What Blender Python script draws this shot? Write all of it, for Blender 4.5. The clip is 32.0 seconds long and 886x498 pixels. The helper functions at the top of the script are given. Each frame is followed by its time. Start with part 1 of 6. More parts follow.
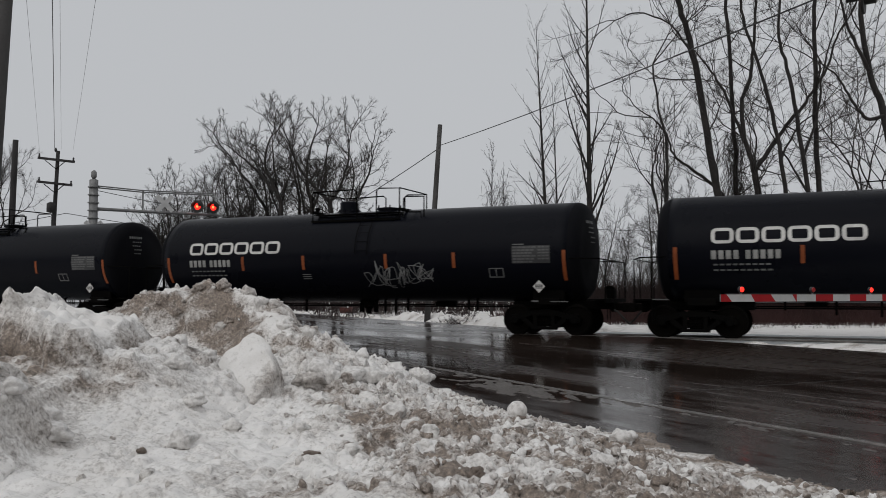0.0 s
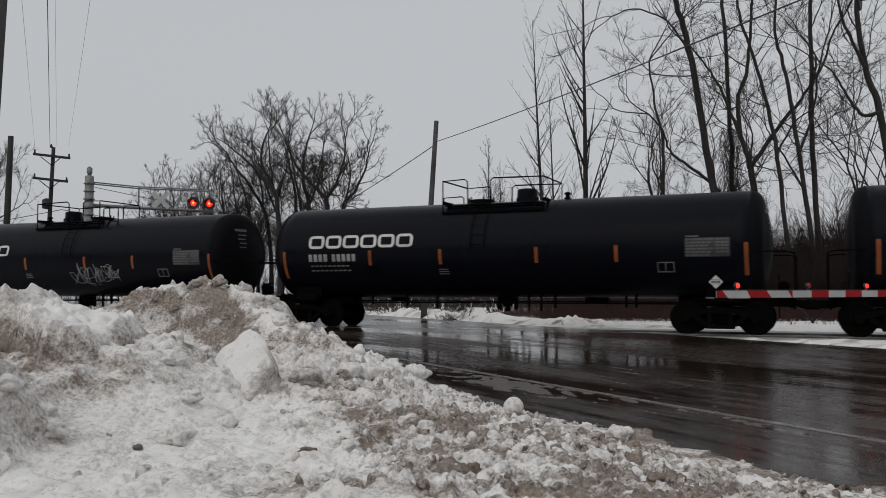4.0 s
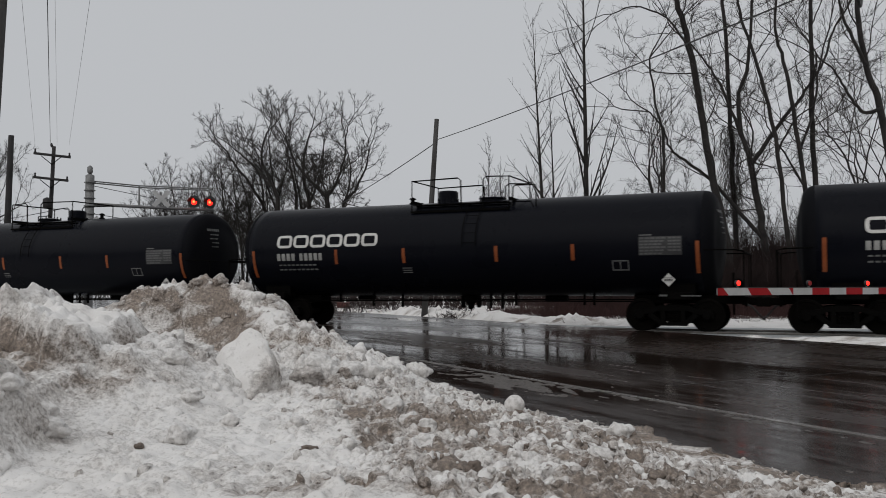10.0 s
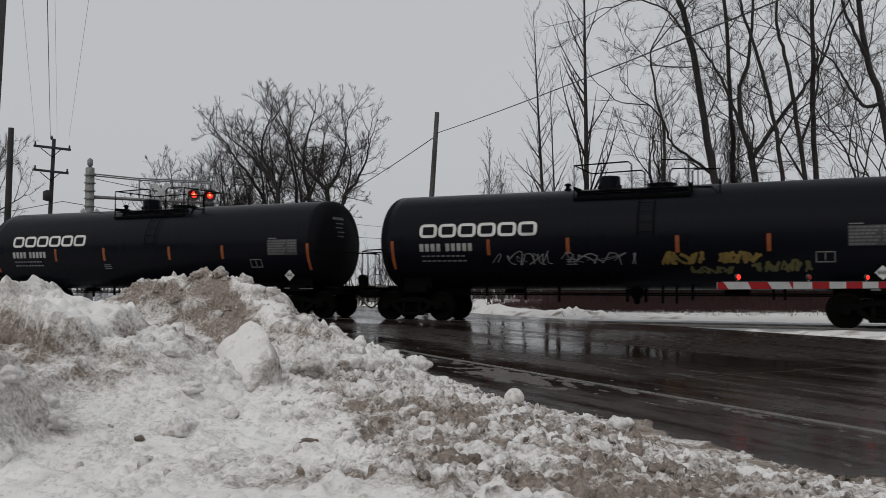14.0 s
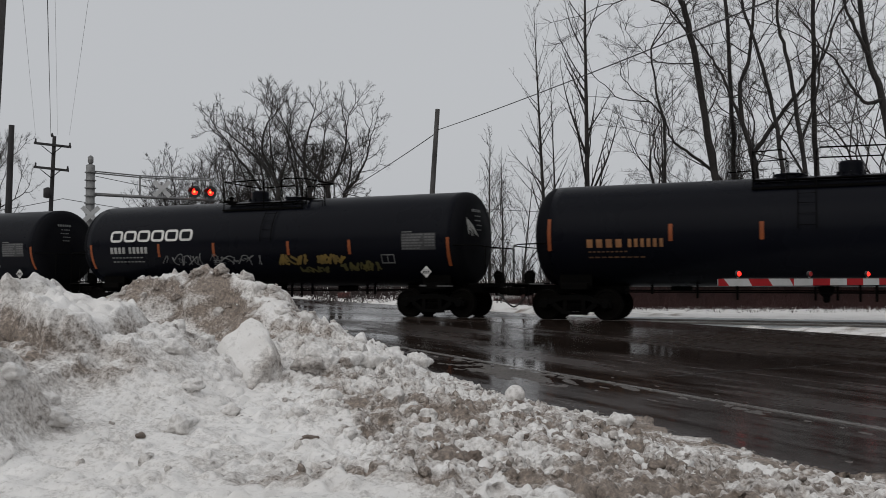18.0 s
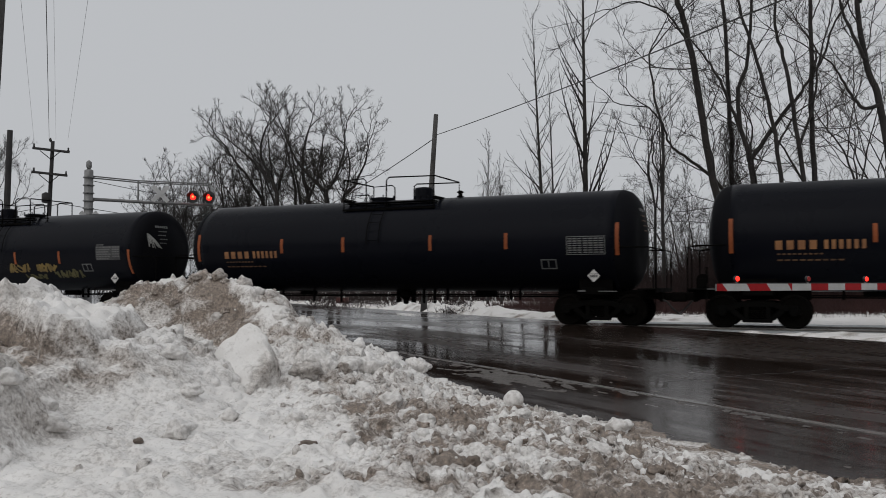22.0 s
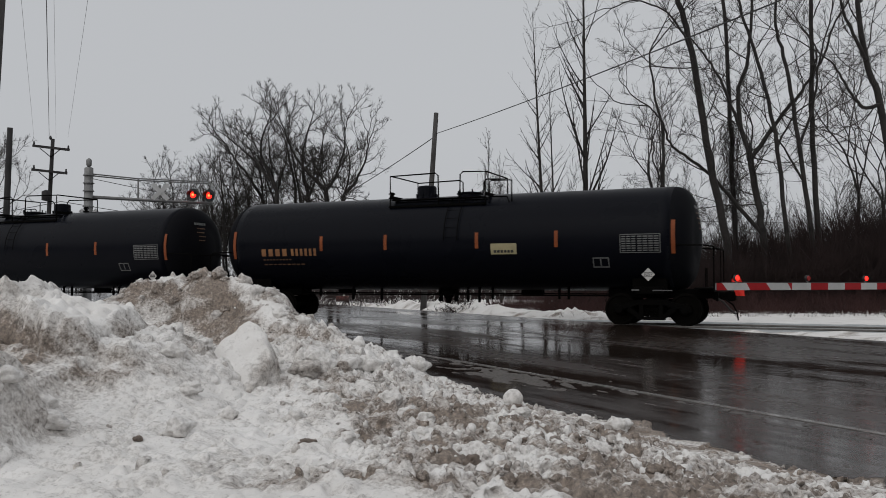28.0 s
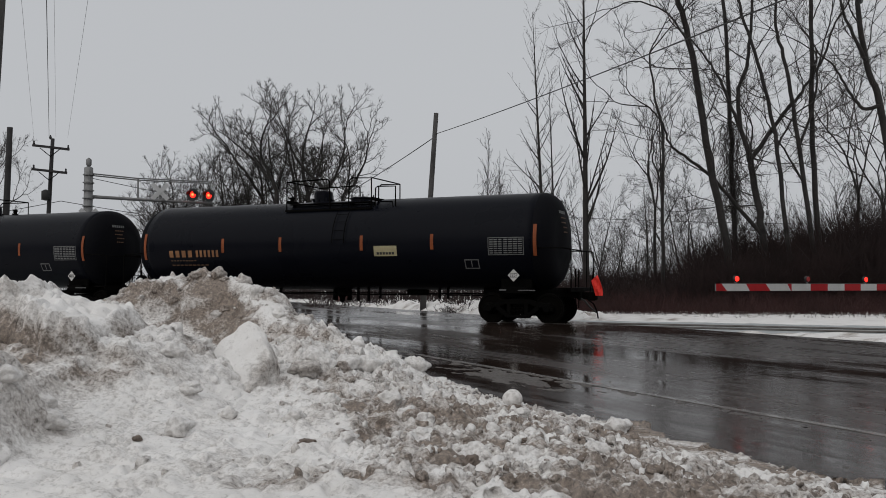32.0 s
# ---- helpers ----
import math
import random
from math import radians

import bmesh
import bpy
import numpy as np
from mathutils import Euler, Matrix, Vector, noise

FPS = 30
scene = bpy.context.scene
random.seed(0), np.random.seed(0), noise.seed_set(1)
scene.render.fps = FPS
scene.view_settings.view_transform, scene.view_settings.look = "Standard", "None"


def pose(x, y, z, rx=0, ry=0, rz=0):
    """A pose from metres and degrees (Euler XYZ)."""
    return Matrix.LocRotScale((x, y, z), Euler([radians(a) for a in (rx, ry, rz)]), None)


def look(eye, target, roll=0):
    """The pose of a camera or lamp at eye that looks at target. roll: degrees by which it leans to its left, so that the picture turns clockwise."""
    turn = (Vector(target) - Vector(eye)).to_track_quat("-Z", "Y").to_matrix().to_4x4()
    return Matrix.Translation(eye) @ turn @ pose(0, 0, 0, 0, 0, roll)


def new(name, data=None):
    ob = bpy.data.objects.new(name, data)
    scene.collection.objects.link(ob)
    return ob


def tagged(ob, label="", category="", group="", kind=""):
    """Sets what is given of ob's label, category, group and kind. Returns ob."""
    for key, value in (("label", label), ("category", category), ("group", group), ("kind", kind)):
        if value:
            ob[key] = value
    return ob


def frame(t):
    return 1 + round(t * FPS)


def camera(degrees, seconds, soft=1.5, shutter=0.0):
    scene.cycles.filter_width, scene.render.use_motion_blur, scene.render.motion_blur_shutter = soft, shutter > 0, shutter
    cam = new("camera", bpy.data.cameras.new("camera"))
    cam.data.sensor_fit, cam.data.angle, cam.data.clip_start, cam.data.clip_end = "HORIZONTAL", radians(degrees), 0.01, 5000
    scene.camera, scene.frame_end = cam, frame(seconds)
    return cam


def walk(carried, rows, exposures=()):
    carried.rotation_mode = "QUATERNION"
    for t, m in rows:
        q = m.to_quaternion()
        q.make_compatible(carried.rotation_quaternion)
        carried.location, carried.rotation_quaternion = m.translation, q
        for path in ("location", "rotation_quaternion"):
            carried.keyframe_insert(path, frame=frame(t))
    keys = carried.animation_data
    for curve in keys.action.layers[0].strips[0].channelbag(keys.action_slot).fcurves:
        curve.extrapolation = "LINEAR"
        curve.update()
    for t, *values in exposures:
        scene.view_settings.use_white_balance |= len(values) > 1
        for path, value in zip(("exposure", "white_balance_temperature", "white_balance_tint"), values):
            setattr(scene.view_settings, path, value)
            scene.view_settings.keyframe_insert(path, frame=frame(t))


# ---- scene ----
# ---- the camera: a phone on a low stand, swayed a little by the wind ----
EYE = Vector((0.0, 0.0, 1.241))


def aim(yaw, tilt, roll):
    """The camera's pose: yaw to the left, tilt upwards, roll, in degrees."""
    a, b = radians(yaw), radians(tilt)
    return look(EYE, EYE + Vector((-math.sin(a) * math.cos(b), math.cos(a) * math.cos(b), math.sin(b))), roll)


cam = camera(54.95, 32.0, soft=0.9, shutter=0.5)
walk(cam, [
    (0.0, aim(0.28, 3.025, 0.006)), (0.5, aim(0.241, 2.934, 0.011)), (1.0, aim(0.065, 2.901, -0.053)),
    (1.5, aim(0.068, 3.022, -0.046)), (2.0, aim(0.061, 2.845, -0.044)), (2.5, aim(0.081, 2.844, 0.027)),
    (3.0, aim(0.048, 2.71, 0.048)), (3.5, aim(0.037, 2.747, 0.009)), (5.5, aim(0.081, 2.859, -0.115)),
    (6.0, aim(0.085, 2.918, -0.147)), (6.5, aim(0.071, 2.895, -0.162)), (7.0, aim(0.082, 2.916, -0.216)),
    (7.5, aim(0.071, 2.789, -0.196)), (8.0, aim(0.05, 2.694, -0.215)), (8.5, aim(0.067, 2.74, -0.183)),
    (9.0, aim(0.072, 2.746, -0.212)), (9.5, aim(0.067, 2.671, -0.175)), (10.0, aim(0.081, 2.656, -0.163)),
    (10.5, aim(0.09, 2.666, -0.161)), (11.0, aim(0.116, 2.576, -0.176)), (11.5, aim(0.105, 2.396, -0.186)),
    (12.0, aim(0.09, 2.367, -0.084)), (12.5, aim(0.07, 2.364, -0.14)), (13.0, aim(0.071, 2.349, -0.11)),
    (13.5, aim(0.082, 2.307, -0.109)), (14.0, aim(0.093, 2.209, -0.053)), (14.5, aim(0.12, 2.111, -0.09)),
    (16.5, aim(0.13, 2.032, -0.021)), (17.0, aim(0.129, 1.946, -0.076)), (17.5, aim(0.123, 2.027, -0.119)),
    (18.0, aim(0.131, 2.006, -0.098)), (18.5, aim(0.108, 1.942, -0.001)), (19.0, aim(0.072, 1.983, -0.007)),
    (19.5, aim(0.058, 2.033, -0.033)), (20.0, aim(0.053, 2.106, -0.066)), (20.5, aim(-0.017, 2.164, -0.098)),
    (21.0, aim(-0.005, 2.22, -0.078)), (21.5, aim(0.002, 2.274, -0.104)), (22.0, aim(0.026, 2.342, -0.106)),
    (22.5, aim(0.029, 2.336, -0.137)), (23.0, aim(0.017, 2.248, -0.098)), (23.5, aim(0.002, 2.094, -0.043)),
    (24.0, aim(0.011, 2.088, -0.051)), (24.5, aim(-0.005, 2.154, -0.031)), (25.0, aim(0.006, 2.3, -0.05)),
    (25.5, aim(0.001, 2.251, -0.019)), (27.5, aim(0.006, 2.216, -0.012)), (28.0, aim(0.019, 2.248, 0.017)),
    (28.5, aim(0.021, 2.156, 0.035)), (29.0, aim(-0.03, 2.183, 0.077)), (29.5, aim(-0.015, 2.363, 0.057)),
    (30.0, aim(-0.004, 2.367, 0.101)), (30.5, aim(-0.028, 2.248, 0.121)), (31.0, aim(-0.01, 2.23, 0.106)),
    (31.5, aim(-0.018, 2.252, 0.074)), (32.0, aim(0.0, 2.267, 0.119)),
], exposures=[(0.0, 0.0), (32.0, 0.0)])

# ---- overcast daylight ----
world = bpy.data.worlds.new("overcast_sky")
scene.world = world
world.use_nodes = True
wn, wl = world.node_tree.nodes, world.node_tree.links
wn.clear()
w_out, w_bg = wn.new("ShaderNodeOutputWorld"), wn.new("ShaderNodeBackground")
sky = wn.new("ShaderNodeTexSky")
sky.sky_type, sky.sun_disc = "NISHITA", False
sky.sun_elevation, sky.sun_rotation = radians(43), radians(210)
sky.air_density, sky.dust_density = 1.0, 6.0
grey = wn.new("ShaderNodeHueSaturation")
grey.inputs["Saturation"].default_value = 0.12
cloud = wn.new("ShaderNodeMix")
cloud.data_type = "RGBA"
cloud.inputs["Factor"].default_value = 0.88
cloud.inputs["B"].default_value = (4.72, 4.86, 5.08, 1)
wl.new(sky.outputs["Color"], grey.inputs["Color"])
wl.new(grey.outputs["Color"], cloud.inputs["A"])
wl.new(cloud.outputs["Result"], w_bg.inputs["Color"])
w_bg.inputs["Strength"].default_value = 0.11
wl.new(w_bg.outputs["Background"], w_out.inputs["Surface"])
sun_data = bpy.data.lights.new("sun", "SUN")
sun_data.energy, sun_data.angle, sun_data.color = 0.85, radians(100), (1.0, 0.98, 0.95)
sun = new("sun", sun_data)
sun.matrix_world = look((-14, -24, 26), (0, 0, 0))


# ---- materials ----
def mat(name, c1, c2=None, rough=0.7, metal=0.0, scale=3.0, fine=40.0, bump=0.0, contrast=0.5, rough_var=0.1, spec=0.5, coord="Object"):
    """A surface of two colours mixed by noise at a coarse and a fine scale, with relief and uneven gloss."""
    m = bpy.data.materials.new(name)
    m.use_nodes = True
    n, l = m.node_tree.nodes, m.node_tree.links
    b = n["Principled BSDF"]
    b.inputs["Metallic"].default_value = metal
    b.inputs["Specular IOR Level"].default_value = spec
    c2 = c2 or tuple(c * 0.7 for c in c1)
    tc = n.new("ShaderNodeTexCoord")
    big, small = n.new("ShaderNodeTexNoise"), n.new("ShaderNodeTexNoise")
    big.inputs["Scale"].default_value, small.inputs["Scale"].default_value = scale, fine
    big.inputs["Detail"].default_value, small.inputs["Detail"].default_value = 5, 4
    big.name, small.name = "big", "small"
    for t in (big, small):
        l.new(tc.outputs[coord], t.inputs["Vector"])
    add = n.new("ShaderNodeMath")
    add.operation = "MULTIPLY_ADD"
    add.inputs[1].default_value = 0.4
    l.new(small.outputs["Fac"], add.inputs[0])
    l.new(big.outputs["Fac"], add.inputs[2])
    ramp = n.new("ShaderNodeMapRange")
    ramp.inputs["From Min"].default_value, ramp.inputs["From Max"].default_value = 0.7 - contrast * 0.5, 0.7 + contrast * 0.5
    l.new(add.outputs[0], ramp.inputs["Value"])
    mix = n.new("ShaderNodeMix")
    mix.data_type, mix.name = "RGBA", "paint"
    mix.inputs["A"].default_value, mix.inputs["B"].default_value = (*c1, 1), (*c2, 1)
    l.new(ramp.outputs["Result"], mix.inputs["Factor"])
    l.new(mix.outputs["Result"], b.inputs["Base Color"])
    rr = n.new("ShaderNodeMapRange")
    rr.name = "gloss"
    rr.inputs["From Min"].default_value, rr.inputs["From Max"].default_value = 0.3, 0.7
    rr.inputs["To Min"].default_value, rr.inputs["To Max"].default_value = max(0.02, rough - rough_var), min(1, rough + rough_var)
    l.new(big.outputs["Fac"], rr.inputs["Value"])
    l.new(rr.outputs["Result"], b.inputs["Roughness"])
    if bump:
        bp = n.new("ShaderNodeBump")
        bp.inputs["Strength"].default_value, bp.inputs["Distance"].default_value = 1.0, bump
        l.new(small.outputs["Fac"], bp.inputs["Height"])
        l.new(bp.outputs["Normal"], b.inputs["Normal"])
    return m


def glow(name, colour, strength):
    m = mat(name, colour, rough=0.3)
    b = m.node_tree.nodes["Principled BSDF"]
    b.inputs["Emission Color"].default_value, b.inputs["Emission Strength"].default_value = (*colour, 1), strength
    return m


TANK = mat("black_tank_paint", (0.0025, 0.003, 0.0054), (0.0046, 0.005, 0.0078), rough=0.3, scale=0.7, fine=9, rough_var=0.06, contrast=0.9, spec=0.06)
HEADPAINT = mat("sooty_black_head_paint", (0.0032, 0.0036, 0.0055), (0.0062, 0.0062, 0.0072), rough=0.62, scale=1.1, fine=9, contrast=0.6, spec=0.035)
STEEL = mat("black_underframe_steel", (0.002, 0.002, 0.002), (0.004, 0.0036, 0.0032), rough=0.85, scale=3, fine=30, bump=0.002, spec=0.03)
GRIME = mat("oily_wheel_steel", (0.0024, 0.0022, 0.002), (0.005, 0.0043, 0.0036), rough=0.85, scale=4, fine=30, spec=0.03)
WHITE = mat("dull_white_lettering", (0.62, 0.61, 0.58), (0.42, 0.41, 0.4), rough=0.6, scale=2, fine=30)
NUMWHITE = mat("worn_white_number", (0.34, 0.335, 0.32), (0.2, 0.2, 0.19), rough=0.6, scale=2, fine=30)
NUMOCHRE = mat("worn_ochre_number", (0.3, 0.135, 0.045), (0.18, 0.075, 0.028), rough=0.6, scale=2, fine=30)
PANELGREY = mat("dull_grey_panel_paint", (0.1, 0.1, 0.1), (0.055, 0.055, 0.055), rough=0.65, scale=3, fine=25)
PANELFIELD = mat("faint_grey_panel_field", (0.03, 0.03, 0.031), (0.018, 0.018, 0.019), rough=0.65, scale=3, fine=25)
GREYWHITE = mat("faded_grey_stencil", (0.15, 0.15, 0.148), (0.085, 0.085, 0.085), rough=0.65, scale=3, fine=25)
ORANGE = mat("orange_reflective_tape", (0.26, 0.068, 0.02), (0.17, 0.043, 0.014), rough=0.5, scale=2, fine=20, spec=0.2)
DULLOCHRE = mat("worn_ochre_stencil", (0.12, 0.055, 0.02), (0.05, 0.025, 0.012), rough=0.65, scale=2, fine=30)
YELLOW = mat("faded_yellow_sign", (0.4, 0.35, 0.2), (0.27, 0.23, 0.13), rough=0.5, scale=3, fine=20)
SPRAYW = mat("white_spray_paint", (0.22, 0.22, 0.22), (0.09, 0.09, 0.09), rough=0.6, scale=4, fine=20)
SPRAYY = mat("yellow_spray_paint", (0.186, 0.116, 0.018), (0.093, 0.066, 0.018), rough=0.6, scale=3, fine=14)
SPRAYG = mat("olive_spray_paint", (0.0936, 0.077, 0.018), (0.0432, 0.0413, 0.012), rough=0.6, scale=3, fine=14)
RED = mat("red_reflective_sheet", (0.36, 0.014, 0.018), (0.28, 0.012, 0.015), rough=0.5, scale=3, fine=20, spec=0.15)
ARMWHITE = mat("white_reflective_sheet", (0.5, 0.5, 0.5), (0.4, 0.4, 0.39), rough=0.45, scale=3, fine=20)
FLAG = mat("fluorescent_red_cloth", (0.9, 0.05, 0.03), (0.75, 0.04, 0.03), rough=0.8, scale=5, fine=50)
LIT = glow("lit_red_lens", (1.0, 0.02, 0.012), 2.4)
BULB = glow("hot_red_bulb", (1.0, 0.2, 0.05), 3.0)
DIMLIT = glow("half_lit_red_lens", (0.22, 0.008, 0.008), 0.18)
HOOD = mat("matt_black_hood", (0.012, 0.012, 0.013), (0.02, 0.02, 0.02), rough=0.6)
SIGNGREY = mat("dull_white_sign_sheet", (0.46, 0.46, 0.46), (0.36, 0.36, 0.36), rough=0.6)
ALU = mat("weathered_aluminium_mast", (0.2, 0.2, 0.2), (0.12, 0.12, 0.12), rough=0.5, metal=0.3, scale=2, fine=15)
DARKPOLE = mat("tarred_pole_wood", (0.026, 0.024, 0.025), (0.014, 0.013, 0.013), rough=0.9, scale=1.2, fine=25, bump=0.006)
WOODPOLE = mat("weathered_pole_wood", (0.07, 0.067, 0.066), (0.035, 0.033, 0.032), rough=0.9, scale=1.2, fine=25, bump=0.006)
CABLE = mat("black_cable_sheath", (0.02, 0.02, 0.02), rough=0.6)
BARK = mat("grey_brown_bark", (0.027, 0.023, 0.021), (0.013, 0.0115, 0.011), rough=0.95, scale=2, fine=14, bump=0.02)
TWIG = mat("dark_twig_bark", (0.03, 0.025, 0.022), (0.016, 0.013, 0.012), rough=0.95, scale=1, fine=8)
BRUSH = mat("red_brown_brush_stems", (0.024, 0.0105, 0.0092), (0.0105, 0.0048, 0.0043), rough=0.95, scale=0.5, fine=6)
REDGRASS = mat("red_brown_dead_grass", (0.05, 0.0165, 0.0145), (0.024, 0.009, 0.008), rough=0.95, scale=0.5, fine=6)
STRAW = mat("dead_straw_grass", (0.09, 0.06, 0.045), (0.04, 0.028, 0.022), rough=0.95, scale=1, fine=9)
RAIL = mat("rusty_rail_steel", (0.2, 0.19, 0.18), (0.1, 0.09, 0.08), rough=0.5, metal=0.3, scale=3, fine=20)
BALLAST = mat("wet_icy_gravel", (0.42, 0.44, 0.45), (0.28, 0.29, 0.295), rough=0.45, scale=2.2, fine=22, bump=0.02)
BRICKRED = mat("far_red_siding", (0.12, 0.035, 0.028), (0.08, 0.027, 0.022), rough=0.8)
PAINTLINE = mat("worn_white_road_paint", (0.21, 0.2, 0.19), (0.07, 0.065, 0.06), rough=0.25, scale=2.6, fine=30, contrast=0.3)
SOIL = mat("frozen_brown_soil", (0.2, 0.16, 0.135), (0.1, 0.08, 0.066), rough=0.85, scale=14, fine=60, bump=0.01)


def snow_material(name="old_grainy_snow", grain=0.019, lumps=0.055, clean=(0.8, 0.787, 0.774), worn=(0.66, 0.638, 0.615), dark=(0.042, 0.03, 0.022), light=(0.325, 0.253, 0.199)):
    """Old snow: clean and dirty by the 'dirt' value of the ground, with grit and crumbly relief."""
    m = mat(name, clean, worn, rough=0.75, scale=1.6, fine=55, bump=grain, contrast=0.6)
    n, l = m.node_tree.nodes, m.node_tree.links
    b, paint = n["Principled BSDF"], n["paint"]
    at = n.new("ShaderNodeAttribute")
    at.attribute_name = "dirt"
    tc = n.new("ShaderNodeTexCoord")
    grit = n.new("ShaderNodeTexNoise")
    grit.inputs["Scale"].default_value, grit.inputs["Detail"].default_value, grit.inputs["Roughness"].default_value = 27, 8, 0.74
    l.new(tc.outputs["Object"], grit.inputs["Vector"])
    s = n.new("ShaderNodeMath")
    s.operation = "MULTIPLY_ADD"
    s.inputs[1].default_value = 2.2
    l.new(grit.outputs["Fac"], s.inputs[0])
    bits = n.new("ShaderNodeMath")
    bits.operation = "MULTIPLY_ADD"
    bits.inputs[1].default_value = -0.7
    l.new(n["small"].outputs["Fac"], bits.inputs[0])
    l.new(at.outputs["Fac"], bits.inputs[2])
    l.new(bits.outputs[0], s.inputs[2])
    r = n.new("ShaderNodeMapRange")
    r.inputs["From Min"].default_value, r.inputs["From Max"].default_value, r.inputs["To Max"].default_value = 0.62, 1.48, 0.92
    l.new(s.outputs[0], r.inputs["Value"])
    mx = n.new("ShaderNodeMix")
    mx.data_type = "RGBA"
    soil = n.new("ShaderNodeMix")
    soil.data_type = "RGBA"
    soil.inputs["A"].default_value, soil.inputs["B"].default_value = (*light, 1), (*dark, 1)
    sr = n.new("ShaderNodeMapRange")
    sr.inputs["From Min"].default_value, sr.inputs["From Max"].default_value = 0.36, 0.66
    l.new(grit.outputs["Fac"], sr.inputs["Value"])
    l.new(sr.outputs["Result"], soil.inputs["Factor"])
    l.new(soil.outputs["Result"], mx.inputs["B"])
    l.new(paint.outputs["Result"], mx.inputs["A"])
    l.new(r.outputs["Result"], mx.inputs["Factor"])
    l.new(mx.outputs["Result"], b.inputs["Base Color"])
    bp = n.new("ShaderNodeBump")
    bp.inputs["Distance"].default_value = lumps
    # grit stands out of the dirty snow, clean snow stays soft
    st = n.new("ShaderNodeMath")
    st.operation = "MULTIPLY_ADD"
    st.inputs[1].default_value, st.inputs[2].default_value = 0.6, 0.35
    l.new(r.outputs["Result"], st.inputs[0])
    l.new(st.outputs[0], bp.inputs["Strength"])
    l.new(grit.outputs["Fac"], bp.inputs["Height"])
    l.new(bp.outputs["Normal"], n["Bump"].inputs["Normal"])
    return m


SNOW = snow_material(grain=0.0035, lumps=0.016)
SLUSH = snow_material("wet_grey_slush", 0.008, 0.02, (0.36, 0.345, 0.33), (0.2, 0.185, 0.17), (0.022, 0.019, 0.017), (0.11, 0.097, 0.088))
PACKED = snow_material("packed_clean_snow", 0.006, 0.02)


def road_material():
    """Wet asphalt: puddles of still water between slightly rougher, damp patches."""
    m = mat("wet_asphalt", (0.036, 0.0245, 0.0195), (0.019, 0.0135, 0.0108), rough=0.2, scale=0.35, fine=60, contrast=0.5, spec=0.36)
    n, l = m.node_tree.nodes, m.node_tree.links
    b = n["Principled BSDF"]
    tc = n.new("ShaderNodeTexCoord")
    mp = n.new("ShaderNodeMapping")
    mp.inputs["Scale"].default_value = (0.9, 0.16, 1)
    l.new(tc.outputs["Object"], mp.inputs["Vector"])
    p = n.new("ShaderNodeTexNoise")
    p.inputs["Scale"].default_value, p.inputs["Detail"].default_value, p.inputs["Distortion"].default_value = 0.8, 5, 0.4
    l.new(mp.outputs["Vector"], p.inputs["Vector"])
    mp2 = n.new("ShaderNodeMapping")
    mp2.inputs["Scale"].default_value = (5.0, 0.7, 1)
    l.new(tc.outputs["Object"], mp2.inputs["Vector"])
    streak = n.new("ShaderNodeTexNoise")
    streak.inputs["Scale"].default_value, streak.inputs["Detail"].default_value, streak.inputs["Roughness"].default_value = 1.0, 6, 0.6
    l.new(mp2.outputs["Vector"], streak.inputs["Vector"])
    both = n.new("ShaderNodeMath")
    both.operation = "MULTIPLY_ADD"
    both.inputs[1].default_value = 0.4
    l.new(streak.outputs["Fac"], both.inputs[0])
    l.new(p.outputs["Fac"], both.inputs[2])
    r = n.new("ShaderNodeMapRange")
    r.inputs["From Min"].default_value, r.inputs["From Max"].default_value = 0.62, 0.8
    r.inputs["To Min"].default_value, r.inputs["To Max"].default_value = 0.07, 0.28
    l.new(both.outputs[0], r.inputs["Value"])
    l.new(r.outputs["Result"], b.inputs["Roughness"])
    wv = n.new("ShaderNodeTexNoise")
    wv.inputs["Scale"].default_value, wv.inputs["Detail"].default_value, wv.inputs["Roughness"].default_value = 2.6, 8, 0.62
    l.new(tc.outputs["Object"], wv.inputs["Vector"])
    bp = n.new("ShaderNodeBump")
    bp.inputs["Strength"].default_value, bp.inputs["Distance"].default_value = 0.22, 0.012
    l.new(wv.outputs["Fac"], bp.inputs["Height"])
    l.new(bp.outputs["Normal"], b.inputs["Normal"])
    return m


ROAD = road_material()


# ---- mesh helpers ----
def link_mesh(name, verts, faces, material, parent=None, smooth=False):
    me = bpy.data.meshes.new(name)
    me.from_pydata(verts, [], faces)
    me.materials.append(material)
    if smooth:
        me.polygons.foreach_set("use_smooth", [True] * len(me.polygons))
    me.update()
    ob = new(name, me)
    ob.parent = parent
    return ob


def part(name, bm, material, parent=None, label="", smooth=False, at=None):
    """Links a bmesh as one mesh object under a thing or a part."""
    me = bpy.data.meshes.new(name)
    bm.to_mesh(me)
    bm.free()
    me.materials.append(material)
    if smooth:
        me.polygons.foreach_set("use_smooth", [True] * len(me.polygons))
    ob = new(name, me)
    ob.parent = parent
    if at is not None:
        ob.matrix_basis = at
    if label:
        tagged(ob, label)
    return ob


def share(name, me, parent, at=None, label=""):
    ob = new(name, me)
    ob.parent = parent
    if at is not None:
        ob.matrix_basis = at
    if label:
        tagged(ob, label)
    return ob


